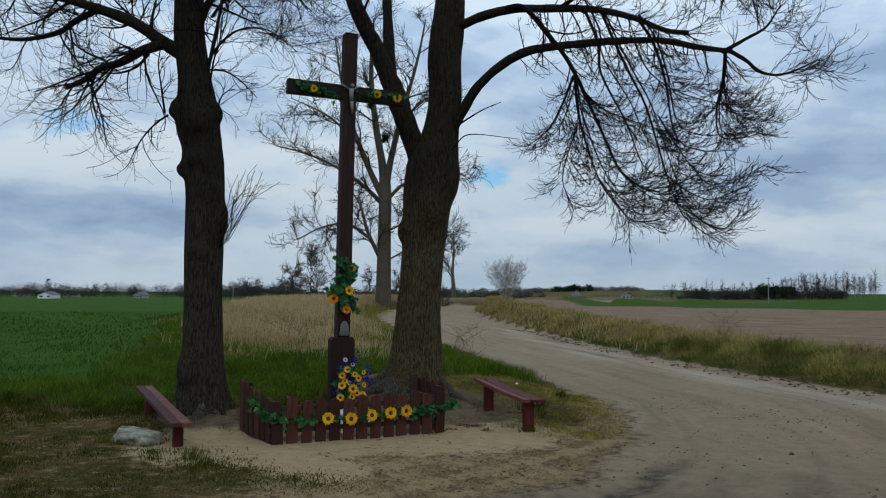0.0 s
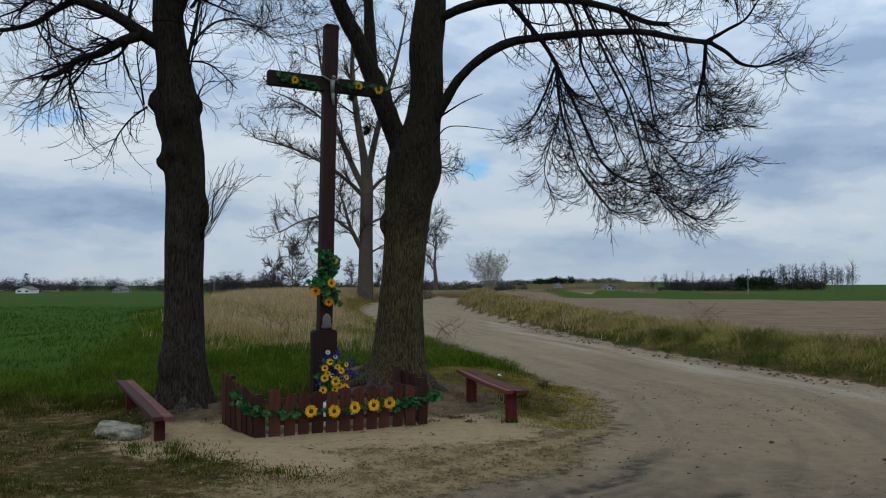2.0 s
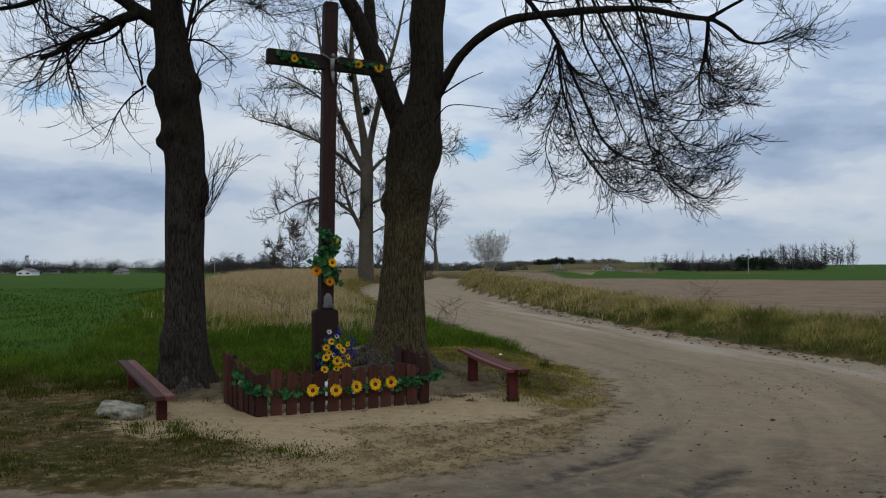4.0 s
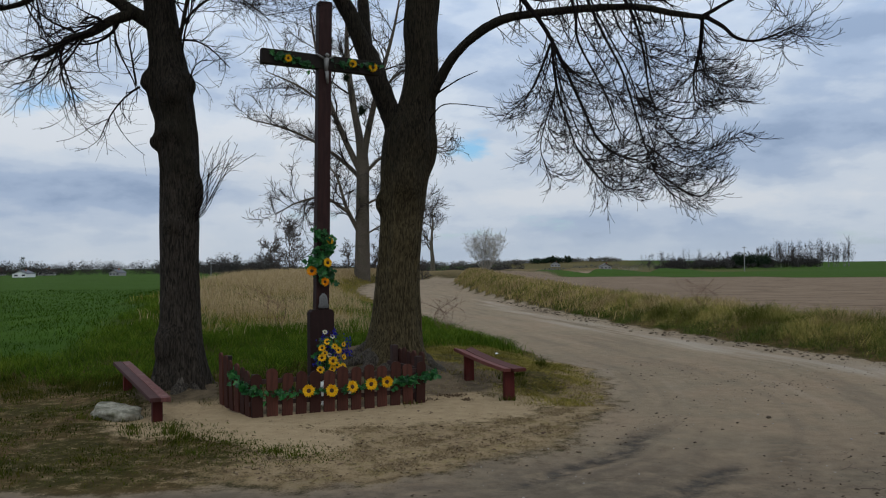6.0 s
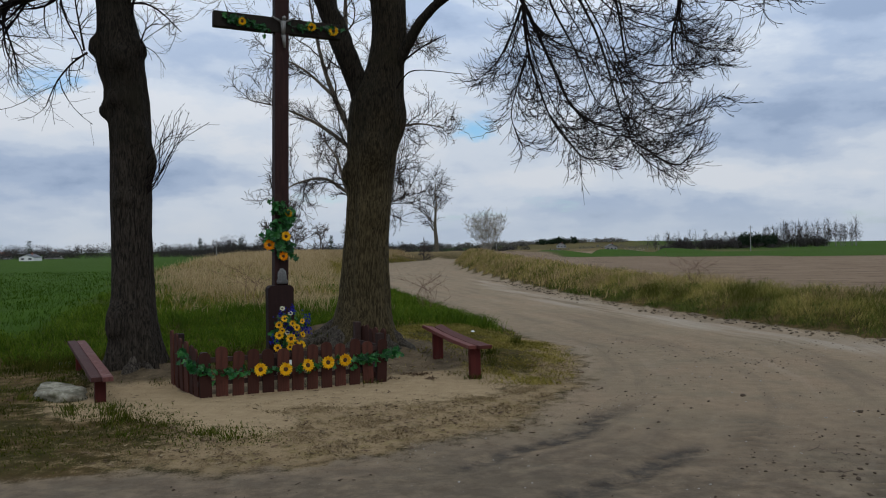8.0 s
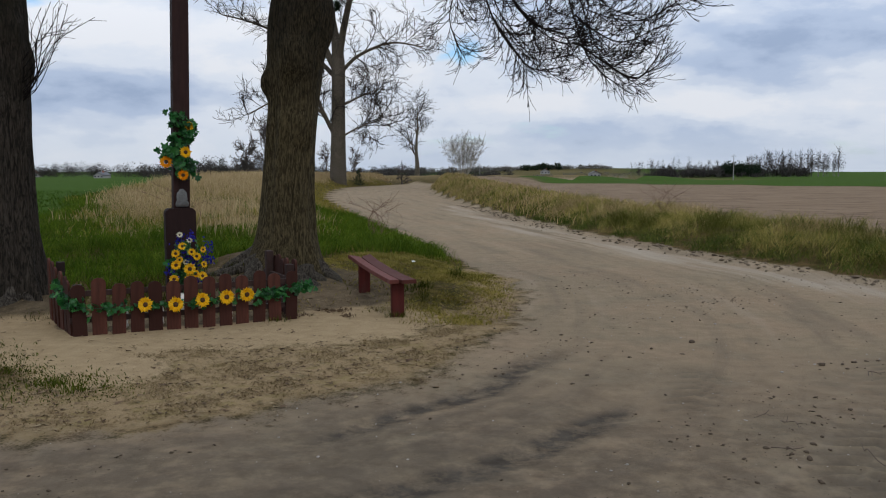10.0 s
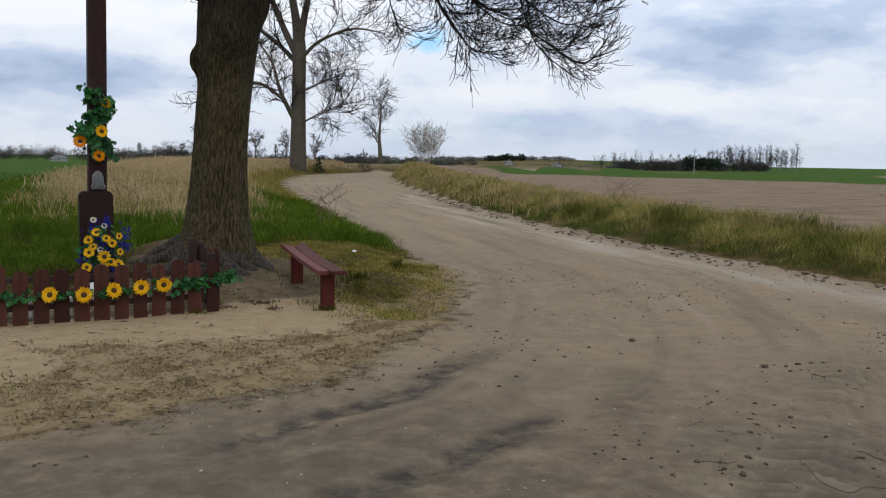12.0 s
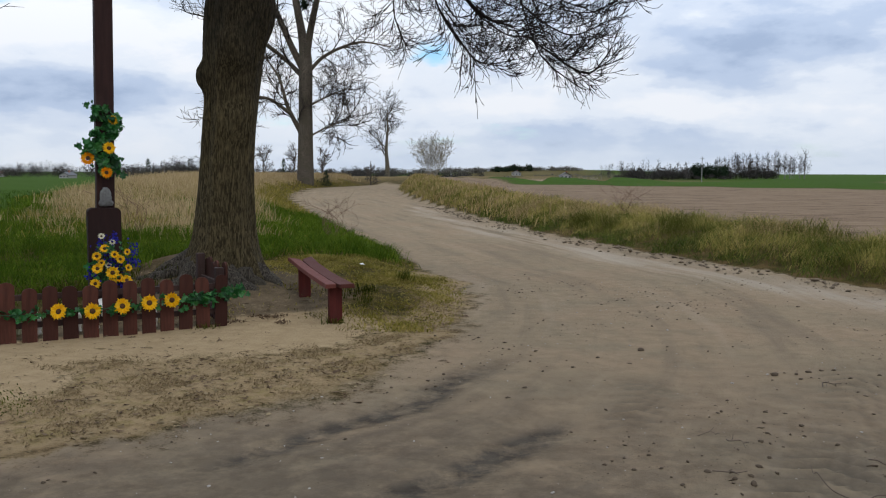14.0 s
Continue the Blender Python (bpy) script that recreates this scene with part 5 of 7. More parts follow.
def poplar():
    """The big forked tree on the bank, with dark bunches of mistletoe."""
    rng = np.random.default_rng(21)
    x, y = -17.3, 85.0
    z = ground_z(x, y) - 0.2
    tree = empty("poplar_tree", (x, y, z), "huge bare poplar with forked limbs and mistletoe bunches", "tree")
    trunk = spline([(x, y, z, 0.85), (x + 0.05, y, 3.5, 0.74), (x + 0.1, y, 8, 0.66), (x + 0.15, y, 12.3, 0.62), (x - 0.2, y, 15, 0.40), (x - 0.9, y, 19, 0.33), (x - 1.4, y, 24, 0.24), (x - 1.2, y, 30, 0.08)], 60)
    v, f = tubes(trunk[None, :, :3], trunk[None, :, 3], 16, rng)
    mesh_part("trunk", v, f, M_POPLAR, tree, smooth=True)
    ways = [
        ([(x + 0.1, y, 11.8), (x + 1.0, y - 1, 15.5), (x + 2.4, y - 2, 20), (x + 3.8, y - 2, 25), (x + 4.6, y - 2, 29)], 0.40, 0.07),
        ([(x + 0.1, y, 11.0), (x - 1.6, y, 14.5), (x - 3.2, y - 1, 19), (x - 4.4, y - 1, 24), (x - 5, y - 1, 28)], 0.36, 0.06),
        ([(x, y, 10.6), (x - 2.2, y + 1, 12.6), (x - 5.0, y + 1, 14.6), (x - 8.4, y + 1, 16.2), (x - 11.6, y, 17.0)], 0.26, 0.05),
        ([(x + 0.4, y, 11.2), (x + 2.2, y, 12.8), (x + 5.5, y - 1, 13.8), (x + 8.6, y - 1, 13.4)], 0.20, 0.05),
        ([(x - 0.2, y, 5.0), (x - 1.4, y - 1, 7.8), (x - 2.2, y - 1, 10.5), (x - 3.6, y - 1, 12.6)], 0.26, 0.06),
        ([(x - 1.2, y - 1, 7.2), (x - 3.4, y - 1.5, 8.6), (x - 6.0, y - 2, 8.2), (x - 8.4, y - 2, 7.0)], 0.18, 0.04),
        ([(x + 0.5, y, 8.0), (x + 2.2, y, 8.8), (x + 4.2, y, 9.6)], 0.12, 0.03),
        ([(x + 0.5, y, 5.0), (x + 2.2, y, 5.9), (x + 4.4, y, 6.6)], 0.10, 0.03),
        ([(x + 1.9, y - 2, 18), (x + 4.4, y - 3, 20.5), (x + 7.5, y - 3, 21.5)], 0.18, 0.04),
        ([(x - 2.6, y - 1, 17), (x - 6, y, 20), (x - 10, y, 22)], 0.18, 0.04),
    ]
    S, R = [trunk[26:, :3]], [trunk[26:, 3]]
    for pts, r0, r1 in ways:
        p = spline(pts, 24)
        r = np.linspace(r0, r1, 24)
        v, f = tubes(p[None], r[None], 10, rng)
        mesh_part("limb", v, f, M_POPLAR, tree, smooth=True)
        S.append(p)
        R.append(r)
    SS = [resample(p, r, 14) for p, r in zip(S, R)]
    P0, R0 = np.stack([s[0] for s in SS]), np.stack([s[1] for s in SS])
    a, ar = grow(P0, R0, 13, (1.6, 4.6), (30, 70), rng, 9, -0.02, 0.12, 0.10, 0.15, 0.4, 0.3, 0.028)
    b, br = grow(a, ar, 11, (0.7, 2.2), (25, 60), rng, 6, 0.0, 0.10, 0.12, 0.15, 0.6, 0.4, 0.019)
    c, cr = grow(b, br, 4, (0.3, 1.1), (25, 60), rng, 4, 0.0, 0.06, 0.1, 0.2, 0.7, 0.5, 0.015)
    twig_mesh("twig_crown", [(a, ar, 5), (b, br, 4), (c, cr, 3)], tree, M_POPTWIG, "fine dark bare twigs", rng)
    for dx, dz, s in ((-1.0, 20.3, 0.6), (0.6, 17.0, 0.75), (-2.6, 24.0, 0.6)):
        q = np.array([[(x + dx, y - 2.2, z + dz)]]) + np.zeros((1, 2, 3))
        q[0, 1, 2] += 0.15
        m, mr = grow(q, np.full((1, 2), 0.03), 260, (s * 0.5, s), (5, 175), rng, 4, 0.0, 0.0, 0.2, 0.0, 1.0, 0.8, 0.010)
        v, f = tubes(m, mr, 3, rng)
        mesh_part("mistletoe", v, f, M_FIR, tree, "dark round mistletoe bunch")
    settle(tree)


poplar()


def far_trees():
    rng = np.random.default_rng(33)
    bare_tree("bare_tree", (-22.9, 180.0), 16.5, 0.6, rng, "lone slender leafless tree beyond the road bend", spread=0.52, fork=0.3, limbs=11, thick=3.4, k=(9, 6), twig=M_POPTWIG)
    for px, py, h in ((-28.0, 95.0, 6.0), (-31.5, 99.0, 4.6), (-25.0, 97, 3.6), (-22.5, 101, 3.4), (-13.8, 103, 2.4), (-19.8, 104, 3.0)):
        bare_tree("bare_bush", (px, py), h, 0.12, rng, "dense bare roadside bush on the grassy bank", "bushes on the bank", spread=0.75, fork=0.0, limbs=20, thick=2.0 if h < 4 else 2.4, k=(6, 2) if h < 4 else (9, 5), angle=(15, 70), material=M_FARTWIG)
    # the pale shrub just breaking into blossom
    sx, sy = -4.4, 80.0
    z0 = ground_z(sx, sy)
    shrub = empty("blossoming_shrub", (sx, sy, z0), "pale shrub coming into blossom beside the road", "shrub")
    stems = []
    for i in range(44):
        a, out, up = rng.random() * 2 * np.pi, 2.3 * rng.random() ** 0.7, 3.0 + 0.9 * rng.random()
        up *= 1 - 0.10 * out
        stems.append(spline([(sx + 0.25 * math.cos(a), sy + 0.25 * math.sin(a), z0 - 0.05), (sx + 0.55 * out * math.cos(a), sy + 0.55 * out * math.sin(a), z0 + 0.42 * up), (sx + out * math.cos(a), sy + out * math.sin(a), z0 + up)], 10))
    S = np.stack(stems)
    SR = np.repeat(np.linspace(0.017, 0.008, 10)[None], len(stems), 0)
    b, br = grow(S, SR, 9, (0.4, 1.2), (25, 60), rng, 6, 0.0, 0.08, 0.10, 0.3, 0.6, 0.5, 0.008)
    c, cr = grow(b, br, 4, (0.15, 0.45), (25, 55), rng, 4, 0.0, 0.05, 0.08, 0.2, 0.7, 0.6, 0.006)
    v, f = tubes(S, SR, 5, rng)
    tagged(mesh_part("branchwork", v, f, M_PALETWIG, shrub), kind="stuff")
    twig_mesh("twig_crown", [(b, br, 4), (c, cr, 3)], shrub, M_PALETWIG, "", rng)
    pts = c.reshape(-1, 3)[rng.random(c.shape[0] * c.shape[1]) < 0.45]
    flakes("blossom", pts, 0.022, M_BLOSSOM, shrub, rng)
    settle(shrub)


def flakes(name, centres, size, material, parent, rng):
    """Small loose triangles: blossom or needles."""
    n = len(centres)
    d = rng.normal(size=(n, 3, 3)) * (np.asarray(size).reshape(-1, 1, 1) if np.ndim(size) else size)
    v = (centres[:, None] + d).reshape(-1, 3)
    ob = mesh_part(name, v, np.arange(n * 3).reshape(-1, 3), material, parent)
    return tagged(ob, kind="stuff")


far_trees()


def far_woods():
    rng = np.random.default_rng(44)
    # birch row and copse across the fields, one tree built and then set out along the wood
    first = bare_tree("wood_tree", (152, 450), 14.5, 0.16, rng, "tall thin leafless tree at the wood's edge", "wood across the field", spread=0.2, fork=0.25, limbs=14, thick=3.2, k=(3, 1), angle=(15, 40), material=M_BIRCH, twig=M_FARWOOD)
    second = bare_tree("wood_tree", (120, 455), 12.5, 0.22, rng, "spreading leafless tree in the wood", "wood across the field", spread=0.4, fork=0.25, limbs=12, thick=3.6, k=(4, 3), angle=(20, 55), twig=M_FARWOOD)
    for i in range(44):
        t = i / 43
        if t < 0.62:
            x, src, s = 116 + 38 * t / 0.62 + rng.normal() * 0.5, first, 0.74 + 0.2 * rng.random()
        else:
            x, src, s = 50 + 46 * (t - 0.62) / 0.38 + rng.normal() * 1.5, (second if rng.random() < 0.5 else first), 0.5 + 0.25 * rng.random()
        y = 448 + 8 * rng.random()
        c = copy_thing(src, pose(x, y, ground_z(x, y) - 0.2, 0, 0, 360 * rng.random()))
        c.scale = (s, s, s)
    for i in range(8):
        x, y, s = 110 + 20 * rng.random(), 455 + 8 * rng.random(), 0.72 + 0.2 * rng.random()
        c = copy_thing(second, pose(x, y, ground_z(x, y) - 0.2, 0, 0, 360 * rng.random()))
        c.scale = (s, s, s)
    # far woods as clumps, each crown a cloud of fine flecks over a thin stem
    line = lambda x0, x1, y0, h, n, dense: np.stack((x0 + (x1 - x0) * rng.random(n), y0 + 6 * rng.normal(size=n), np.abs(rng.random(n) ** dense)), axis=1) * (1, 1, h)

    def ridge(p, lump, amp):
        p[:, 2] *= 0.65 + amp * np.sin(p[:, 0] * lump) * np.sin(p[:, 0] * lump * 0.37 + 1) + 0.35 * rng.random(len(p))
        p[:, 2] += lay(p[:, 0], p[:, 1])["z"]
        return p

    def clumps(x0, x1, y0, count, high, wide, each, low=0.0, deep=6.0):
        """Crowns of fleck clouds along a line of the plan."""
        out = []
        for _ in range(count):
            cx, cy = rng.uniform(x0, x1), y0 + deep * rng.normal()
            h, w = high * rng.uniform(0.55, 1.05), wide * rng.uniform(0.6, 1.2)
            u = rng.normal(size=(each, 3))
            u *= (rng.random((each, 1)) ** 0.45) / np.linalg.norm(u, axis=1, keepdims=True)
            q = np.stack((cx + u[:, 0] * w, cy + u[:, 1] * w, h * (0.5 + low / 2) + u[:, 2] * h * (0.5 - low / 2)), axis=1)
            q[:, 2] += lay([cx], [cy])["z"][0]
            out.append(q)
        return np.concatenate(out)

    low = np.concatenate((clumps(62, 98, 452, 80, 6.4, 2.6, 150), clumps(110, 138, 452, 56, 7.0, 2.6, 150), clumps(56, 72, 452, 14, 2.6, 2.0, 80), clumps(96, 113, 448, 16, 3.0, 2.4, 100)))
    tagged(flakes("underwood", low, 0.26, M_FARWOOD, None, rng), "dense bare underwood along the far wood", "bushes")
    crowns = np.concatenate((clumps(112, 154, 452, 80, 12.6, 1.6, 120, 0.12), clumps(52, 98, 456, 50, 9.4, 1.6, 90, 0.12)))
    tagged(flakes("wood_crowns", crowns, 0.15, M_FARWOOD, None, rng), "thin bare crowns of the far wood", "woods")
    pines = clumps(95, 113, 450, 34, 8.4, 2.6, 220, 0.1, 3.0)
    tagged(flakes("pine_clump", pines, 0.34, M_FIR, None, rng), "dark evergreen pine clump in the wood", "trees")
    far = np.concatenate((clumps(-60, 70, 820, 90, 4.6, 5.0, 60), clumps(-150, -20, 760, 90, 6.0, 5.0, 60), clumps(40, 150, 1100, 80, 7.0, 8.0, 60)))
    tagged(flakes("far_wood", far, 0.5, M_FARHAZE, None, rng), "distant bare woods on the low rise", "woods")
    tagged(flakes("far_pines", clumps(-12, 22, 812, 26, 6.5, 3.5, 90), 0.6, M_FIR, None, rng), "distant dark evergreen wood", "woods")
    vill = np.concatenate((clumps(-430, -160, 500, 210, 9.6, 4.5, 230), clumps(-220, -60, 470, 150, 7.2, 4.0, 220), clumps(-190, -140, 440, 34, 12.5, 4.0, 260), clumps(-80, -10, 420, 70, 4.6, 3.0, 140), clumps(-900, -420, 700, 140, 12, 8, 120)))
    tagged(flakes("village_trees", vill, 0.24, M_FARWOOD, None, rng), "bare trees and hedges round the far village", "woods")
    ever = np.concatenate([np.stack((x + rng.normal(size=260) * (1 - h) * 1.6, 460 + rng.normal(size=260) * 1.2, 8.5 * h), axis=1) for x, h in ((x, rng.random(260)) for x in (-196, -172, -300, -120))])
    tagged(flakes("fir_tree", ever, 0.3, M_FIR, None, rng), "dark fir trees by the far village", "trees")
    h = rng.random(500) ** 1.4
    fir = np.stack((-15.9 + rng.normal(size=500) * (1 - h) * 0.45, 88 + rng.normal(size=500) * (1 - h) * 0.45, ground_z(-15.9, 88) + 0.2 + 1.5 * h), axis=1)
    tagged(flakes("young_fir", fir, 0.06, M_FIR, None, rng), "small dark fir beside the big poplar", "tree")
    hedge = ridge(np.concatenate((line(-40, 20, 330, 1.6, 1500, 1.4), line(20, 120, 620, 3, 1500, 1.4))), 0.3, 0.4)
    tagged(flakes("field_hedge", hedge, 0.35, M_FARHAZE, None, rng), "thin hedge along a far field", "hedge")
    blossom = ridge(line(38, 48, 445, 2.4, 150, 1.4), 0.4, 0.3)
    tagged(flakes("field_shrubs", blossom, 0.24, M_PALETWIG, None, rng), "pale flowering shrubs by the far field", "bushes")


far_woods()


def house(place, w, d, h, roof, wall_mat, roof_mat, label, turn=0.0, windows=3):
    x, y = place
    ob = empty("house", (x, y, ground_z(x, y)), label, "house", "village houses", turn)
    bm = bmesh.new()
    box_bm(bm, pose(0, 0, h / 2), w, d, h, 0)
    part("wall", bm, wall_mat, ob)
    bm = bmesh.new()
    e = 0.4
    ys = (-d / 2 - e, d / 2 + e)
    prof = [(-w / 2 - e, h - 0.15), (0, h + roof), (w / 2 + e, h - 0.15), (w / 2 + e - 0.2, h - 0.3), (0, h + roof - 0.3), (-w / 2 - e + 0.2, h - 0.3)]
    rings = [[bm.verts.new((px, yy, pz)) for px, pz in prof] for yy in ys]
    for i in range(6):
        j = (i + 1) % 6
        bm.faces.new((rings[0][i], rings[0][j], rings[1][j], rings[1][i]))
    part("roof", bm, roof_mat, ob)
    bm = bmesh.new()
    a = [bm.verts.new(c) for c in ((-w / 2, -d / 2 + 0.05, h - 0.1), (w / 2, -d / 2 + 0.05, h - 0.1), (0, -d / 2 + 0.05, h + roof - 0.3))]
    b = [bm.verts.new((v.co.x, d / 2 - 0.05, v.co.z)) for v in a]
    bm.faces.new(a)
    bm.faces.new(b[::-1])
    for i in range(3):
        bm.faces.new((a[(i + 1) % 3], a[i], b[i], b[(i + 1) % 3]))
    part("gable", bm, wall_mat, ob)
    for i in range(windows):
        bm = bmesh.new()
        box_bm(bm, pose(-w / 2 + w * (i + 0.5) / windows, -d / 2 - 0.02, h * 0.52), w / windows * 0.45, 0.08, h * 0.38, 0)
        part("window", bm, M_PANE, ob)
    bm = bmesh.new()
    box_bm(bm, pose(w * 0.12, 0, h + roof), 0.6, 0.6, 1.2, 0)
    part("chimney", bm, M_ROOF, ob)


def village():
    house((-260, 400), 7.4, 9, 2.0, 1.6, M_WALLS, M_ROOFG, "small white house with a grey gabled roof beyond the field", 8, 2)
    house((-226, 430), 6.0, 6, 1.8, 1.6, M_WALLG, M_ROOFG, "grey house with a low roof beyond the field", -10)
    house((-322, 520), 10, 9, 2.6, 2.2, M_WALLG, M_ROOF, "house with a red roof among bare trees", 20)
    house((-372, 540), 9, 9, 2.6, 2.4, M_WALLG, M_ROOF, "grey house with a red roof among bare trees", -5)
    house((36, 520), 6.5, 6, 2.0, 1.8, M_WALLG, M_ROOFG, "pale cottage beside the far wood", 5)
    house((8, 680), 7, 6, 2.0, 2.0, M_WALLG, M_ROOFG, "pale distant farmhouse on the rise", 5)
    for x, y, h in ((-148, 366, 8.2), (68, 300, 8.6), (-26, 420, 7.5)):
        ob = empty("utility_pole", (x, y, ground_z(x, y)), "slim concrete power pole in the fields", "pole", "power poles")
        bm = bmesh.new()
        bmesh.ops.create_cone(bm, segments=8, radius1=0.15, radius2=0.10, depth=h, matrix=pose(0, 0, h / 2), cap_ends=True)
        part("mast", bm, M_CONC, ob)
        bm = bmesh.new()
        box_bm(bm, pose(0, 0, h - 0.5), 1.5, 0.14, 0.14, 0)
        part("crossarm", bm, M_CONC, ob)


village()


# ---- the wayside shrine ----
U, V = Vector((0.824, 0.566, 0)), Vector((-0.566, 0.824, 0))     # along the front of the fence, and away behind it
FRONT = Vector((-2.136, 9.928, 0))
TURN = math.degrees(math.atan2(U.y, U.x))


def along(s, back=0.0, z=0.0):
    p = FRONT + U * s + V * back
    return Vector((p.x, p.y, z))


def picket_bm(w, h, t, rng):
    bm = bmesh.new()
    r = w / 2
    out = [(-r, 0.0), (r, 0.0), (r, h - r * 0.8)] + [(r * math.cos(a), h - r * 0.8 + r * 0.8 * math.sin(a)) for a in (0.45, 0.95, 1.57, 2.19, 2.69)] + [(-r, h - r * 0.8)]
    front = [bm.verts.new((x, -t / 2, z)) for x, z in out]
    back = [bm.verts.new((x, t / 2, z)) for x, z in out]
    bm.faces.new(front)
    bm.faces.new(back[::-1])
    for i in range(len(out)):
        j = (i + 1) % len(out)
        bm.faces.new((front[j], front[i], back[i], back[j]))
    bmesh.ops.recalc_face_normals(bm, faces=bm.faces)
    return bm


def build_fence():
    rng = random.Random(4)
    fence = empty("picket_fence", (FRONT.x, FRONT.y, 0), "low dark red-brown picket fence round the cross", "fence", turn=TURN)
    # in the fence's own axes x runs along the front and y away behind it
    def picket(s, back, turn, h):
        ob = part("picket", picket_bm(0.126 + 0.014 * rng.random(), h, 0.022, rng), M_PICKET, fence)
        x, y = s, back
        p = along(s, back)
        ob.matrix_basis = pose(x, y, ground_z(p.x, p.y) - 0.05, rng.uniform(-2, 2), rng.uniform(-1.8, 1.8), turn + rng.uniform(-2, 2))
    for i in range(13):
        picket(0.06 + i * 0.1775, rng.uniform(-0.008, 0.008), 0, 0.60 + rng.uniform(-0.05, 0.03))
    for i in range(6):
        picket(-0.02 - 0.022 * i, 0.12 + i * 0.175, 96, 0.59 + 0.026 * i + rng.uniform(-0.01, 0.01))
        picket(2.26, 0.12 + i * 0.165, 90, 0.69 + rng.uniform(-0.03, 0.02))
    for z in (0.16, 0.42):
        for x, y, turn, length in ((1.12, 0.03, 0, 2.3), (-0.04, 0.57, 97, 1.05), (2.22, 0.55, 90, 1.05)):
            bm = bmesh.new()
            box_bm(bm, Matrix.Identity(4), length, 0.035, 0.055, 0.004)
            ob = part("rail", bm, M_POST, fence)
            ob.matrix_basis = pose(x, y, z, 0, 0, turn)
    for x, y, h in ((0.035, 0.06, 0.50), (2.205, 0.06, 0.60), (-0.04, 1.08, 0.60), (2.205, 0.85, 0.68)):
        bm = bmesh.new()
        box_bm(bm, pose(0, 0, h / 2 - 0.1), 0.085, 0.085, h + 0.2, 0.008)
        ob = part("post", bm, M_POST, fence)
        p = along(x, y)
        ob.matrix_basis = pose(x, y, ground_z(p.x, p.y), 0, rng.uniform(-2, 2), 0)


build_fence()

CROSS = Vector((-1.80, 11.68, 0))


def build_cross():
    ob = empty("wayside_cross", CROSS, "tall dark brown wooden wayside cross decked with flowers", "cross", turn=CROSS_TURN)
    bm = bmesh.new()
    box_bm(bm, pose(0, 0, 2.7), 0.185, 0.17, 5.4, 0.012)
    for e in range(6):
        bmesh.ops.bisect_plane(bm, geom=bm.verts[:] + bm.edges[:] + bm.faces[:], plane_co=(0, 0, 0.9 * (e + 0.5)), plane_no=(0, 0, 1))
    jitter(bm, 0.006, 3.0)
    up = part("upright", bm, M_CROSS, ob)
    up.matrix_basis = pose(0, 0, 0.05, 0, LEAN_CROSS, 0)
    bm = bmesh.new()
    box_bm(bm, Matrix.Identity(4), 1.70, 0.12, 0.20, 0.012)
    jitter(bm, 0.004, 3.0)
    beam = part("crossbeam", bm, M_BEAM, ob)
    beam.matrix_basis = pose(BEAM_X, -0.03, BEAM_Z, 0, BEAM_TILT, 0)
    # the plank-clad foot with its cut corners
    bm = bmesh.new()
    w, h, c = 0.170, 1.19, 0.035
    out = [(-w, -0.1), (w, -0.1), (w, h - c), (w - c, h), (-w + c, h), (-w, h - c)]
    f = [bm.verts.new((x, -0.115, z)) for x, z in out]
    b = [bm.verts.new((x, 0.045, z)) for x, z in out]
    bm.faces.new(f)
    bm.faces.new(b[::-1])
    for i in range(6):
        j = (i + 1) % 6
        bm.faces.new((f[j], f[i], b[i], b[j]))
    bmesh.ops.recalc_face_normals(bm, faces=bm.faces)
    bmesh.ops.bevel(bm, geom=bm.edges[:], offset=0.008, segments=2, affect="EDGES")
    foot = part("foot", bm, M_SOCKET, ob, "dark painted plank foot with cut corners")
    foot.matrix_basis = pose(0, -0.02, 0.0, 0, 0, 0)
    # cast plaque above the foot
    bm = bmesh.new()
    bmesh.ops.create_uvsphere(bm, u_segments=28, v_segments=20, radius=1.0)
    for v in bm.verts:
        x, y, z = v.co
        # square shoulders below, a rounded head above
        full = 1 / math.sqrt(max(0.12, 1 - z * z)) if z < 0.45 else 1.1
        wide = 0.072 if z < -0.35 else (0.060 if z < 0.0 else 0.056)
        v.co = Vector((x * full * wide, y * 0.022, z * 0.105))
    jitter(bm, 0.012, 34)
    plaque = part("plaque", bm, M_SILVER, ob, "small grey metal relief plaque", smooth=True)
    plaque.matrix_basis = pose(0.02, -0.125, 1.31, 0, 0, 0)


CROSS_TURN, LEAN_CROSS, BEAM_X, BEAM_Z, BEAM_TILT = 33.0, 1.1, 0.05, 4.60, 1.0
build_cross()


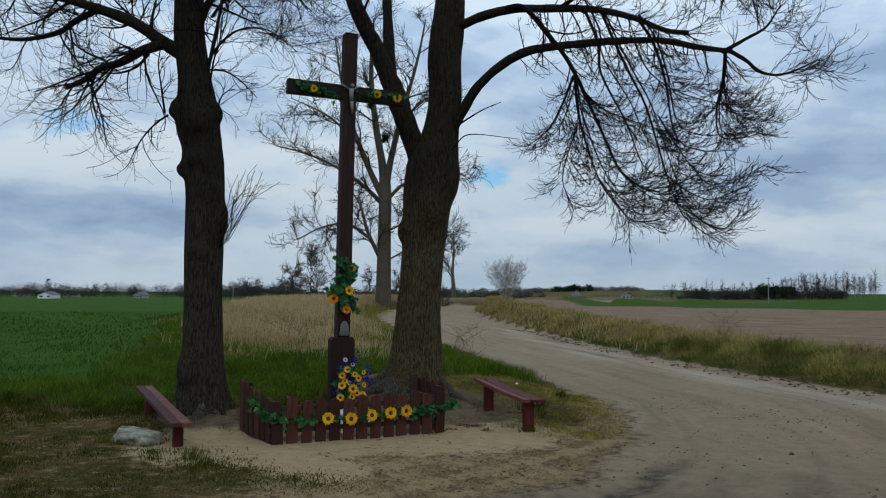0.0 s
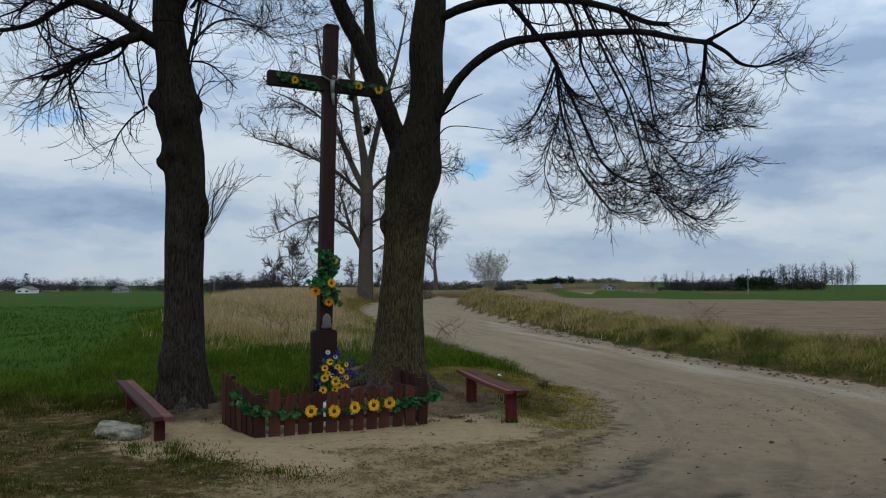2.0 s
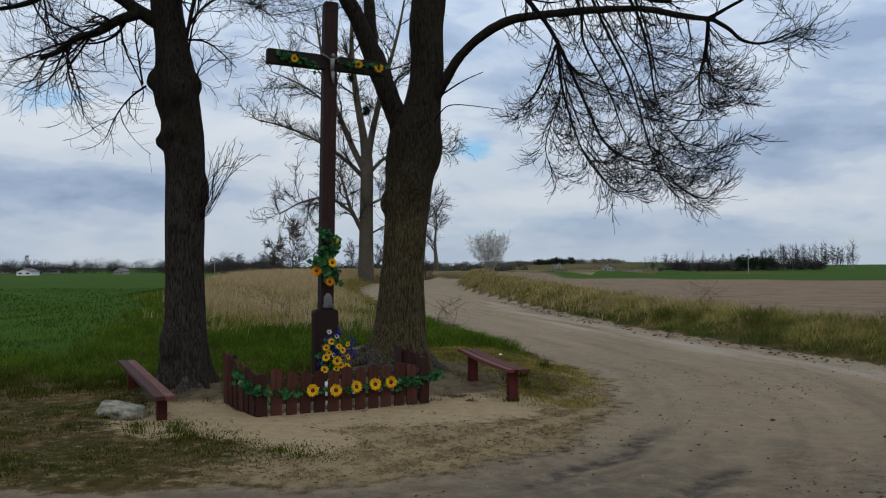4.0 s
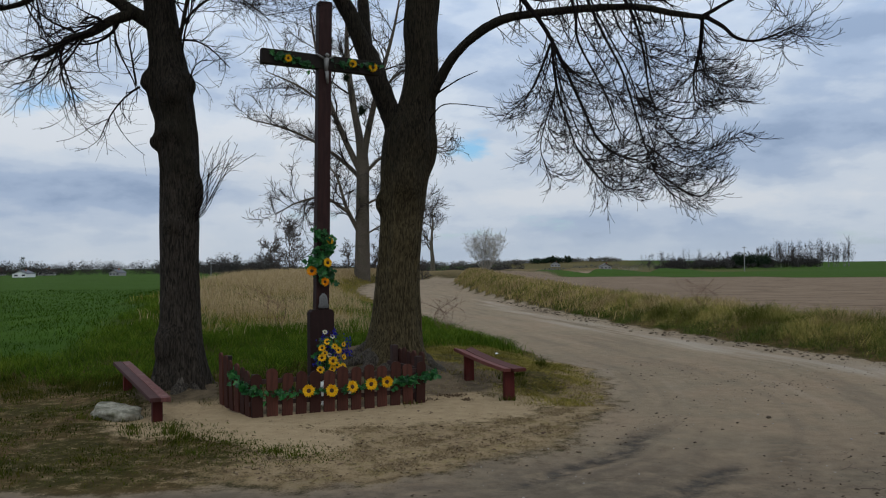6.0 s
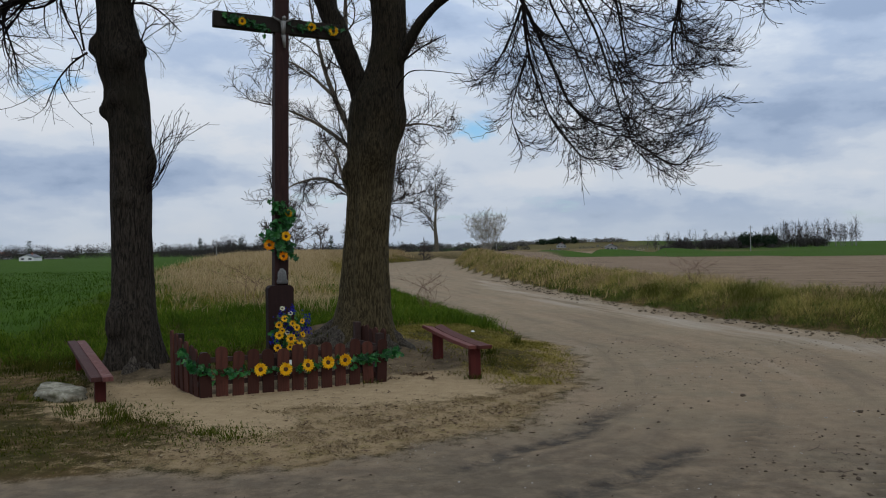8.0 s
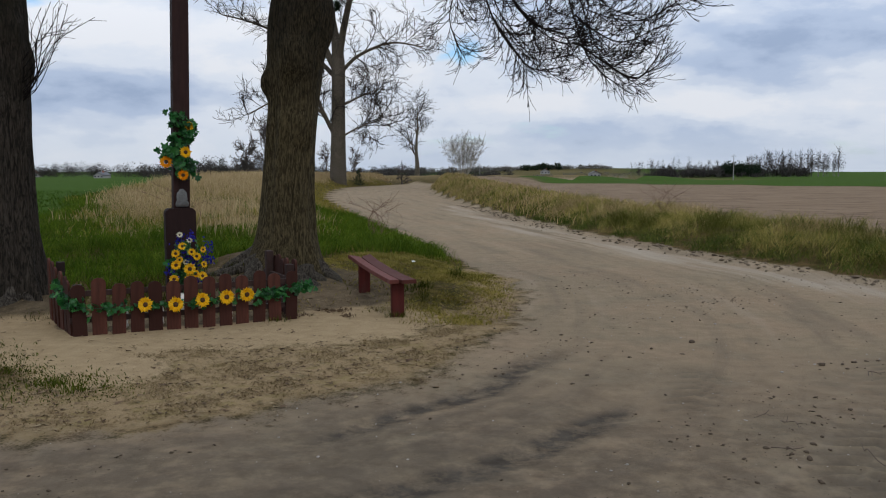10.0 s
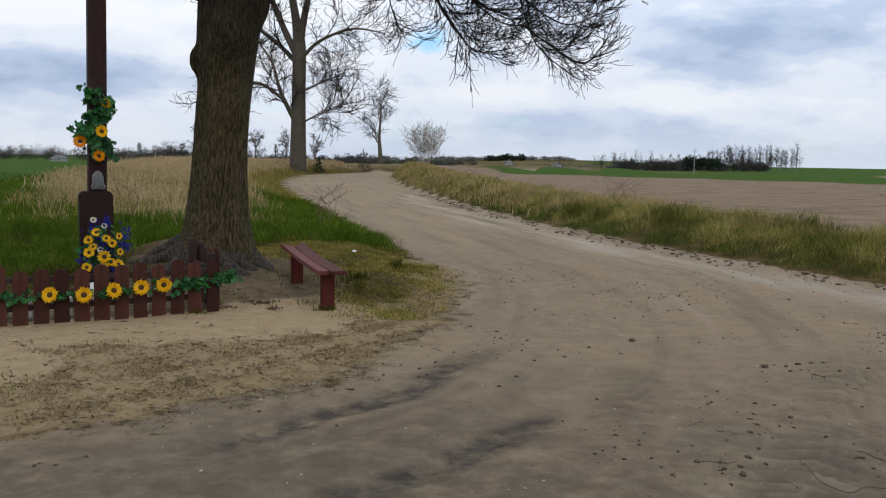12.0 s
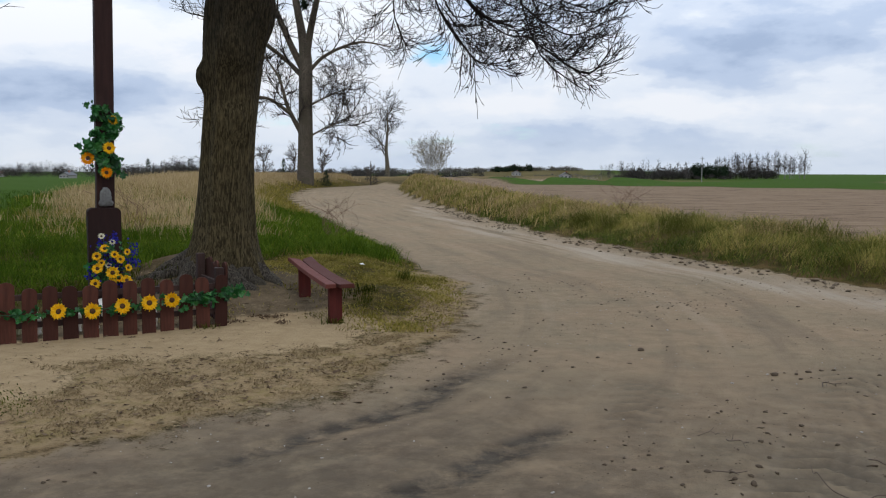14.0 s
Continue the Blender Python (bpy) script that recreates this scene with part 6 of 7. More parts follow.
def build_figure():
    """The small cast figure on the cross, kept to one plain shape."""
    bm = bmesh.new()
    def limb(a, b, r0, r1):
        a, b = Vector(a), Vector(b)
        m = Matrix.Translation((a + b) / 2) @ (b - a).to_track_quat("Z", "Y").to_matrix().to_4x4()
        bmesh.ops.create_cone(bm, segments=8, radius1=r0, radius2=r1, depth=(b - a).length, matrix=m, cap_ends=True)
    limb((0, 0, -0.05), (0, -0.01, 0.17), 0.030, 0.045)
    limb((0.0, -0.02, -0.05), (0.015, -0.02, -0.24), 0.036, 0.018)
    limb((0.03, 0, 0.16), (0.17, 0.01, 0.235), 0.018, 0.012)
    limb((-0.03, 0, 0.16), (-0.17, 0.01, 0.235), 0.018, 0.012)
    bmesh.ops.create_icosphere(bm, subdivisions=2, radius=0.034, matrix=pose(0.012, -0.025, 0.215))
    fig = part("cast_figure", bm, M_CORPUS, None, smooth=True)
    m = pose(*CROSS, 0, 0, CROSS_TURN) @ pose(0.085, -0.13, 4.50) @ Matrix.Diagonal((0.85, 0.85, 0.85, 1))
    fig.matrix_world = m
    tagged(fig, "small grey cast figure fixed to the cross", "statue")


build_figure()


def sunflower(parent, m, rng, size=0.07, petals=16, mat=None, name="sunflower"):
    bm = bmesh.new()
    for ring in range(2):
        for i in range(petals):
            a = 2 * math.pi * (i + 0.5 * ring) / petals + rng.uniform(-0.08, 0.08)
            L, w, tilt = size * rng.uniform(0.86, 1.05) * (1 - 0.14 * ring), size * 0.17, rng.uniform(0.05, 0.5) + 0.25 * ring
            q = Matrix.Rotation(a, 4, "Z")
            pts = [(-w * 0.5, size * 0.3, 0), (w * 0.5, size * 0.3, 0), (w, size * 0.62, size * 0.32 * tilt), (0, L, size * 0.42 * tilt - 0.1 * size), (-w, size * 0.62, size * 0.32 * tilt), (0, size * 0.55, size * 0.2 * tilt - 0.05 * size)]
            v = [bm.verts.new(q @ Vector(p)) for p in pts]
            bm.faces.new((v[0], v[1], v[5]))
            bm.faces.new((v[1], v[2], v[5]))
            bm.faces.new((v[2], v[3], v[5]))
            bm.faces.new((v[3], v[4], v[5]))
            bm.faces.new((v[4], v[0], v[5]))
    flower = part(name, bm, mat or M_PETAL, parent)
    flower.matrix_basis = m
    bm = bmesh.new()
    bmesh.ops.create_uvsphere(bm, u_segments=14, v_segments=8, radius=size * 0.27, matrix=Matrix.Diagonal((1, 1, 0.5, 1)))
    jitter(bm, size * 0.05, 60)
    part("disc", bm, M_DISC, flower, "dark brown flower centre")
    return flower


def facing(p, way, roll=0.0):
    """A pose at p whose z axis points along way."""
    return Matrix.Translation(p) @ Vector(way).to_track_quat("Z", "Y").to_matrix().to_4x4() @ Matrix.Rotation(roll, 4, "Z")


def leaf_bm(bm, m, size):
    """A lobed ivy leaf, folded along its rib."""
    out = [(0, 0), (0.42, -0.12), (0.62, 0.2), (0.36, 0.34), (0.44, 0.66), (0.12, 0.62), (0, 1.0)]
    rib = [bm.verts.new(m @ Vector((0, y * size, -0.10 * size))) for y in (0.0, 0.35, 0.7)]
    tip = bm.verts.new(m @ Vector((0, size, -0.2 * size)))
    for s in (-1, 1):
        v = [bm.verts.new(m @ Vector((s * x * size, y * size, 0.06 * size))) for x, y in out[1:6]]
        for tri in ((rib[0], v[0], v[1]), (rib[0], v[1], rib[1]), (rib[1], v[1], v[2]), (rib[1], v[2], v[3]), (rib[1], v[3], rib[2]), (rib[2], v[3], v[4]), (rib[2], v[4], tip)):
            bm.faces.new(tri if s > 0 else tri[::-1])


def ivy(parent, path, count, spread, size, rng, out):
    """Leaves along a wire. out: the way that they mostly face."""
    p = spline([tuple(q) for q in path], 60)
    bm = bmesh.new()
    for i in range(count):
        c = Vector(p[rng.randrange(60)]) + Vector((rng.gauss(0, spread), rng.gauss(0, spread * 0.5), rng.gauss(0, spread)))
        way = Vector(out) * 0.9 + Vector((rng.gauss(0, 0.6), rng.gauss(0, 0.5), rng.gauss(0.25, 0.5)))
        leaf_bm(bm, facing(c, way, rng.uniform(0, 6.28)), size * rng.uniform(0.6, 1.15))
    part("ivy_leaves", bm, M_IVY, parent, "glossy green artificial ivy leaves")
    v, f = tubes(p[None], np.full((1, 60), 0.004), 5, None)
    mesh_part("wire", v, f, M_STEM, parent)


def build_garlands():
    rng = random.Random(17)
    fwd = -V
    g = empty("fence_garland", FRONT, "ivy garland with yellow sunflowers hung along the fence", "garland", "garlands")
    path = [along(-0.06, 0.70, 0.50), along(-0.06, 0.35, 0.40), along(-0.05, 0.02, 0.33), along(0.12, -0.045, 0.285), along(0.5, -0.045, 0.265), along(1.0, -0.045, 0.27), along(1.5, -0.045, 0.285), along(1.9, -0.045, 0.30), along(2.2, -0.05, 0.33), along(2.36, -0.03, 0.36), along(2.42, 0.05, 0.33)]
    loc = [p - FRONT for p in path]
    ivy(g, loc, 190, 0.030, 0.062, rng, fwd)
    ivy(g, loc[:4], 60, 0.030, 0.065, rng, (-0.5, -0.8, 0.2))
    ivy(g, loc[7:], 70, 0.032, 0.062, rng, fwd)
    for s, z in ((0.66, 0.285), (0.955, 0.265), (1.225, 0.292), (1.475, 0.305), (1.69, 0.318)):
        sunflower(g, facing(along(s, -0.085, z) - FRONT, fwd + Vector((rng.gauss(0, 0.2), rng.gauss(0, 0.1), rng.uniform(-0.1, 0.35))), rng.random()), rng, 0.088)
    g = empty("post_garland", CROSS, "ivy and sunflower garland wound round the cross post", "garland", "garlands", CROSS_TURN)
    coil = [(0.13 * math.cos(a) * 1.05, -0.11 - 0.02 * math.sin(a), 1.58 + 0.095 * a / 1.2) for a in np.arange(0, 9.5, 1.2)]
    ivy(g, coil, 230, 0.048, 0.076, rng, (0, -1, 0.1))
    for x, y, z, r in ((0.06, -0.20, 1.83, 0.075), (-0.15, -0.15, 1.72, 0.08), (0.03, -0.175, 1.57, 0.07), (0.12, -0.13, 2.13, 0.06)):
        sunflower(g, facing((x, y, z), (x * 2.5, -1, 0.15), rng.random()), rng, r, mat=M_PETAL2 if z < 1.8 else M_PETAL)
    g = empty("crossbeam_garland", CROSS, "faded ivy and sunflower garland along the crossbeam", "garland", "garlands", CROSS_TURN)
    for x0, x1 in ((-0.72, -0.15), (0.16, 0.82)):
        p = [(BEAM_X + x0 + (x1 - x0) * t, -0.115, BEAM_Z - math.sin(radians(BEAM_TILT)) * (x0 + (x1 - x0) * t) + 0.02 - 0.09 * (t if x0 < 0 else 0.3 * (1 - t))) for t in (0, 0.25, 0.5, 0.75, 1)]
        ivy(g, p, 46, 0.028, 0.07, rng, (0, -1, 0))
    for x, z, r in ((-0.5, -0.02, 0.06), (0.42, 0.01, 0.065), (0.72, -0.01, 0.075)):
        sunflower(g, facing((BEAM_X + x, -0.14, BEAM_Z + z - math.sin(radians(BEAM_TILT)) * x), (0, -1, 0), rng.random()), rng, r)


build_garlands()


def build_bouquet():
    rng = random.Random(23)
    m = pose(*CROSS, 0, 0, CROSS_TURN)
    base = m @ Vector((-0.02, -0.36, 0))
    g = empty("flower_bouquet", (base.x, base.y, ground_z(base.x, base.y)), "large bouquet of yellow and blue artificial flowers", "bouquet", turn=CROSS_TURN)
    g.scale = (1.15, 1.15, 1.06)
    bm = bmesh.new()
    bmesh.ops.create_cone(bm, segments=20, radius1=0.055, radius2=0.085, depth=0.22, cap_ends=True, matrix=pose(0, 0, 0.11))
    part("vase", bm, M_WHITE, g, "pale vase", smooth=True)
    bm = bmesh.new()
    for i in range(26):
        a, r, z = rng.uniform(0, 6.28), 0.14 * math.sqrt(rng.random()), rng.uniform(0.4, 0.8)
        tip = Vector((r * math.cos(a), r * math.sin(a) * 0.7 - 0.02, z))
        mm = Matrix.Translation(tip / 2 + Vector((0, 0, 0.1))) @ (tip - Vector((0, 0, 0.2))).to_track_quat("Z", "Y").to_matrix().to_4x4()
        bmesh.ops.create_cone(bm, segments=5, radius1=0.004, radius2=0.004, depth=(tip - Vector((0, 0, 0.2))).length, matrix=mm)
    part("stems", bm, M_STEM, g)
    bm = bmesh.new()
    for i in range(70):
        c = Vector((rng.gauss(0, 0.08), rng.gauss(-0.02, 0.05), rng.uniform(0.36, 0.78)))
        leaf_bm(bm, facing(c, (rng.gauss(0, 1), -1, rng.gauss(0.3, 0.6)), rng.uniform(0, 6.28)), rng.uniform(0.04, 0.075))
    part("leaves", bm, M_IVY, g)
    for x, z, r in ((-0.095, 0.545, 0.058), (-0.10, 0.67, 0.05), (0.03, 0.50, 0.072), (-0.03, 0.74, 0.05), (0.10, 0.63, 0.052), (0.15, 0.42, 0.058), (0.17, 0.54, 0.045), (-0.12, 0.40, 0.055), (0.16, 0.70, 0.04), (0.09, 0.44, 0.05), (-0.06, 0.60, 0.04), (0.02, 0.40, 0.05), (0.05, 0.68, 0.045)):
        sunflower(g, facing((x, -0.11 - rng.uniform(0, 0.04), z), (x * 3, -1, rng.uniform(0, 0.5)), rng.random()), rng, r, 11, M_PETAL if rng.random() < 0.75 else M_PETAL2, "yellow_flower")
    for x, z in ((0.06, 0.84), (0.19, 0.62), (0.215, 0.73), (-0.15, 0.47), (0.02, 0.62), (0.08, 0.54), (0.10, 0.38), (0.23, 0.60), (-0.05, 0.80)):
        bm = bmesh.new()
        for i in range(26):
            c = Vector((rng.gauss(0, 0.026), rng.gauss(0, 0.02), rng.gauss(0, 0.035)))
            mm = facing(c, (rng.gauss(0, 1), -1, rng.gauss(0, 1)), rng.random() * 6)
            bmesh.ops.create_circle(bm, cap_ends=True, segments=5, radius=0.012, matrix=mm)
        f = part("blue_flower", bm, M_BLUE, g)
        tagged(f, kind="stuff")
        f.matrix_basis = pose(x, -0.08 - rng.uniform(0, 0.05), z)
    for x, z in ((-0.05, 0.86), (0.04, 0.80), (0.0, 0.57)):
        sunflower(g, facing((x, -0.10, z), (x, -1, 0.4), 0), rng, 0.035, 9, M_CREAM, "cream_flower")


build_bouquet()


def build_lanterns():
    """Grave candles standing on the ground behind the pickets."""
    for s, back, h, r, mat, kind in ((1.04, 0.42, 0.36, 0.045, M_WHITE, 0), (0.50, 0.30, 0.24, 0.05, M_WHITE, 0), (0.33, 0.38, 0.2, 0.045, M_CREAM, 0), (0.86, 0.30, 0.26, 0.045, M_WHITE, 0), (1.36, 0.3, 0.22, 0.045, M_CREAM, 0), (1.58, 0.28, 0.24, 0.045, M_WHITE, 0)):
        p = along(s, back)
        ob = empty("grave_lantern", (p.x, p.y, ground_z(p.x, p.y)), "white candle lantern standing behind the fence", "lantern", "candle lanterns")
        bm = bmesh.new()
        prof = [(r * 0.8, 0.0), (r, 0.02), (r * 0.8, 0.05), (r, h * 0.35), (r * 0.95, h * 0.62)]
        rings = [[bm.verts.new((q * math.cos(a), q * math.sin(a), z)) for a in np.arange(14) * 2 * math.pi / 14] for q, z in prof]
        for i in range(len(rings) - 1):
            for k in range(14):
                bm.faces.new((rings[i][k], rings[i][(k + 1) % 14], rings[i + 1][(k + 1) % 14], rings[i + 1][k]))
        bm.faces.new(rings[0][::-1])
        part("jar", bm, mat, ob, smooth=True)
        bm = bmesh.new()
        bmesh.ops.create_cone(bm, segments=14, radius1=r, radius2=r * 0.5, depth=h * 0.2, matrix=pose(0, 0, h * 0.72), cap_ends=True)
        bmesh.ops.create_uvsphere(bm, u_segments=10, v_segments=6, radius=r * 0.42, matrix=pose(0, 0, h * 0.88))
        part("lid", bm, mat, ob, smooth=True)


build_lanterns()


def bench(near, far, width, thick, label, leg_in, seed, splay=0.0, gap=0.012, notch=0.0, sag=0.0, paint=None):
    """A seat of two planks on two board legs. near and far: the middles of the seat's ends, on top."""
    rng = random.Random(seed)
    near, far = Vector(near), Vector(far)
    way = (far - near)
    L = way.length
    flat = Vector((way.x, way.y, 0)).normalized()
    turn = math.degrees(math.atan2(flat.y, flat.x))
    pitch = math.degrees(math.atan2(way.z, math.hypot(way.x, way.y)))
    mid = (near + far) / 2
    gz = ground_z(mid.x, mid.y)
    ob = empty("bench", (mid.x, mid.y, gz), label, "bench", "benches by the shrine", turn)
    for s in (-1, 1):
        bm = bmesh.new()
        w = (width - gap) / 2
        box_bm(bm, Matrix.Identity(4), L + rng.uniform(-0.02, 0.02), w, thick, 0.006)
        for cut in range(-5, 6):
            bmesh.ops.bisect_plane(bm, geom=bm.verts[:] + bm.edges[:] + bm.faces[:], plane_co=(cut * L / 11.5, 0, 0), plane_no=(1, 0, 0))
        for v in bm.verts:
            e = v.co.x / (L / 2)
            # ends sawn aslant and warped apart, so that the two planks leave a notch between them
            if abs(e) > 0.97:
                v.co.x -= math.copysign(notch * (0.5 - s * v.co.y / w), e)
            v.co.z += sag * (e * e - 0.5)
            v.co.y += s * notch * 0.18 * abs(e) ** 3
        jitter(bm, 0.004, 5)
        p = part("seat_plank", bm, paint or M_BENCH, ob)
        p.matrix_basis = pose(s * 0.02 + rng.uniform(-0.01, 0.01), s * (w + gap) / 2, mid.z - gz - thick / 2, s * splay, -pitch, 0)
    for e, inset in ((-1, leg_in[0]), (1, leg_in[1])):
        x = e * (L / 2 - inset)
        wpos = mid + flat * x
        g = ground_z(wpos.x, wpos.y)
        top = mid.z + math.sin(radians(pitch)) * x - thick
        h = top - g + 0.08
        bm = bmesh.new()
        box_bm(bm, Matrix.Identity(4), 0.075, width * 0.52, h, 0.008)
        jitter(bm, 0.004, 5)
        p = part("leg", bm, M_LEG, ob)
        p.matrix_basis = pose(x, 0, top - h / 2 - gz, 0, rng.uniform(-1.5, 1.5), rng.uniform(-2, 2))


bench((0.90, 11.27, 0.42), (0.05, 13.0, 0.52), 0.27, 0.045, "rough red-painted plank bench weathered along the edges", (0.22, 0.25), 2, 7.0, 0.004, 0.08, 0.022)
bench((-3.08, 9.52, 0.30), (-4.82, 11.95, 0.43), 0.225, 0.05, "worn red-brown plank bench beside the tree", (0.22, 0.55), 5, gap=0.006, paint=M_GREYBENCH)


def stone(name, place, size, rng, material, label, category, group="", sub=3):
    bm = bmesh.new()
    bmesh.ops.create_icosphere(bm, subdivisions=sub, radius=1.0)
    off = Vector((rng.random() * 50, rng.random() * 50, 0))
    for v in bm.verts:
        d = 1 + 0.42 * noise.noise(v.co * 1.2 + off) + 0.20 * noise.noise(v.co * 2.6 + off) + 0.06 * noise.noise(v.co * 7 + off)
        v.co = Vector((v.co.x * size[0] * d, v.co.y * size[1] * d, max(min(v.co.z, 0.72 + 0.12 * v.co.x), -0.5) * size[2] * d))
    ob = part(name, bm, material, None, smooth=True)
    ob.matrix_world = pose(place[0], place[1], ground_z(*place) + size[2] * 0.25, 0, 0, rng.uniform(0, 360))
    return tagged(ob, label, category, group)


def crumbs():
    """Loose clods along the road's edge, grit on it and litter round the shrine, too many to count."""
    rng = np.random.default_rng(77)
    bm = bmesh.new()
    bmesh.ops.create_icosphere(bm, subdivisions=1, radius=1.0)
    v0 = np.array([v.co[:] for v in bm.verts])
    f0 = np.array([[v.index for v in f.verts] for f in bm.faces])
    bm.free()

    def spread(name, x, y, size, material, label, category):
        n = len(x)
        v = v0[None] * (1 + 0.35 * rng.normal(size=(n, len(v0), 1))) * size[:, None, None] * (0.6 + 0.9 * rng.random((n, 1, 3))) * (1, 1, 0.5)
        v = v + np.stack((x, y, lay(x, y)["z"] + size * 0.2), axis=1)[:, None]
        f = f0[None] + (np.arange(n) * len(v0))[:, None, None]
        tagged(mesh_part(name, v.reshape(-1, 3), f.reshape(-1, 3), material), label, category, kind="stuff")

    x, y = scatter(rng, 110000, -3, 13, 4, 42, lambda x, y, g: np.exp(-((g["dr"] + 0.32) / 0.28) ** 2) * clumped(x, y, 2.2, 1.0, 0.2) * 0.8)
    spread("edge_clods", x, y, 0.007 + 0.046 * rng.random(len(x)) ** 4, M_EDGE, "crumbled lumps of earth along the road's edge", "clods")
    x, y = scatter(rng, 2600, -1, 9, 4.6, 16, lambda x, y, g: g["road"] * clumped(x, y, 1.5, 3.0, 0.1))
    spread("road_grit", x, y, 0.002 + 0.007 * rng.random(len(x)) ** 4, M_PEBBLE, "loose grit and small stones on the dirt road", "gravel")
    x, y = scatter(rng, 20000, -1, 9, 4.6, 16, lambda x, y, g: g["road"] * (0.06 + sstep(0.45, 0.9, clumped(x, y, 1.1, 5.0, 0.0)) * sstep(0.3, 0.7, clumped(x, y, 4.1, 2.0, 0.0))))
    spread("road_crumbs", x, y, 0.0025 + 0.013 * rng.random(len(x)) ** 4, M_CLOD, "dark crumbs of earth on the dirt road", "clods")
    # fallen leaves, bark scraps and flattened straw
    for name, count, least, most, material, label in (("leaf_litter", 42000, 0.004, 0.015, M_LITTER, "dry fallen leaves and bark scraps on bare ground"), ("straw_litter", 30000, 0.004, 0.014, M_STRAWBIT, "flattened pale straw scraps on bare ground")):
        x, y = scatter(rng, count, -4.5, 2.4, 7.0, 14.6, lambda x, y, g: g["land_l"] * (0.14 + 1.0 * g["straw"] + 0.35 * g["earth"]) * clumped(x, y, 1.7, 2.0, 0.25) * clumped(x, y, 5.1, 4.0, 0.2))
        c = np.stack((x, y, lay(x, y)["z"] + 0.008), axis=1)
        d = rng.normal(size=(len(x), 4, 3)) * (least + most * rng.random((len(x), 1, 1)) ** 2) * (1.3, 1, 0.22)
        v = (c[:, None] + d).reshape(-1, 3)
        k = np.arange(len(x)) * 4
        ob = mesh_part(name, v, [np.stack((k, k + 1, k + 2), axis=1), np.stack((k, k + 2, k + 3), axis=1)], material)
        tagged(ob, label, "litter", kind="stuff")


crumbs()


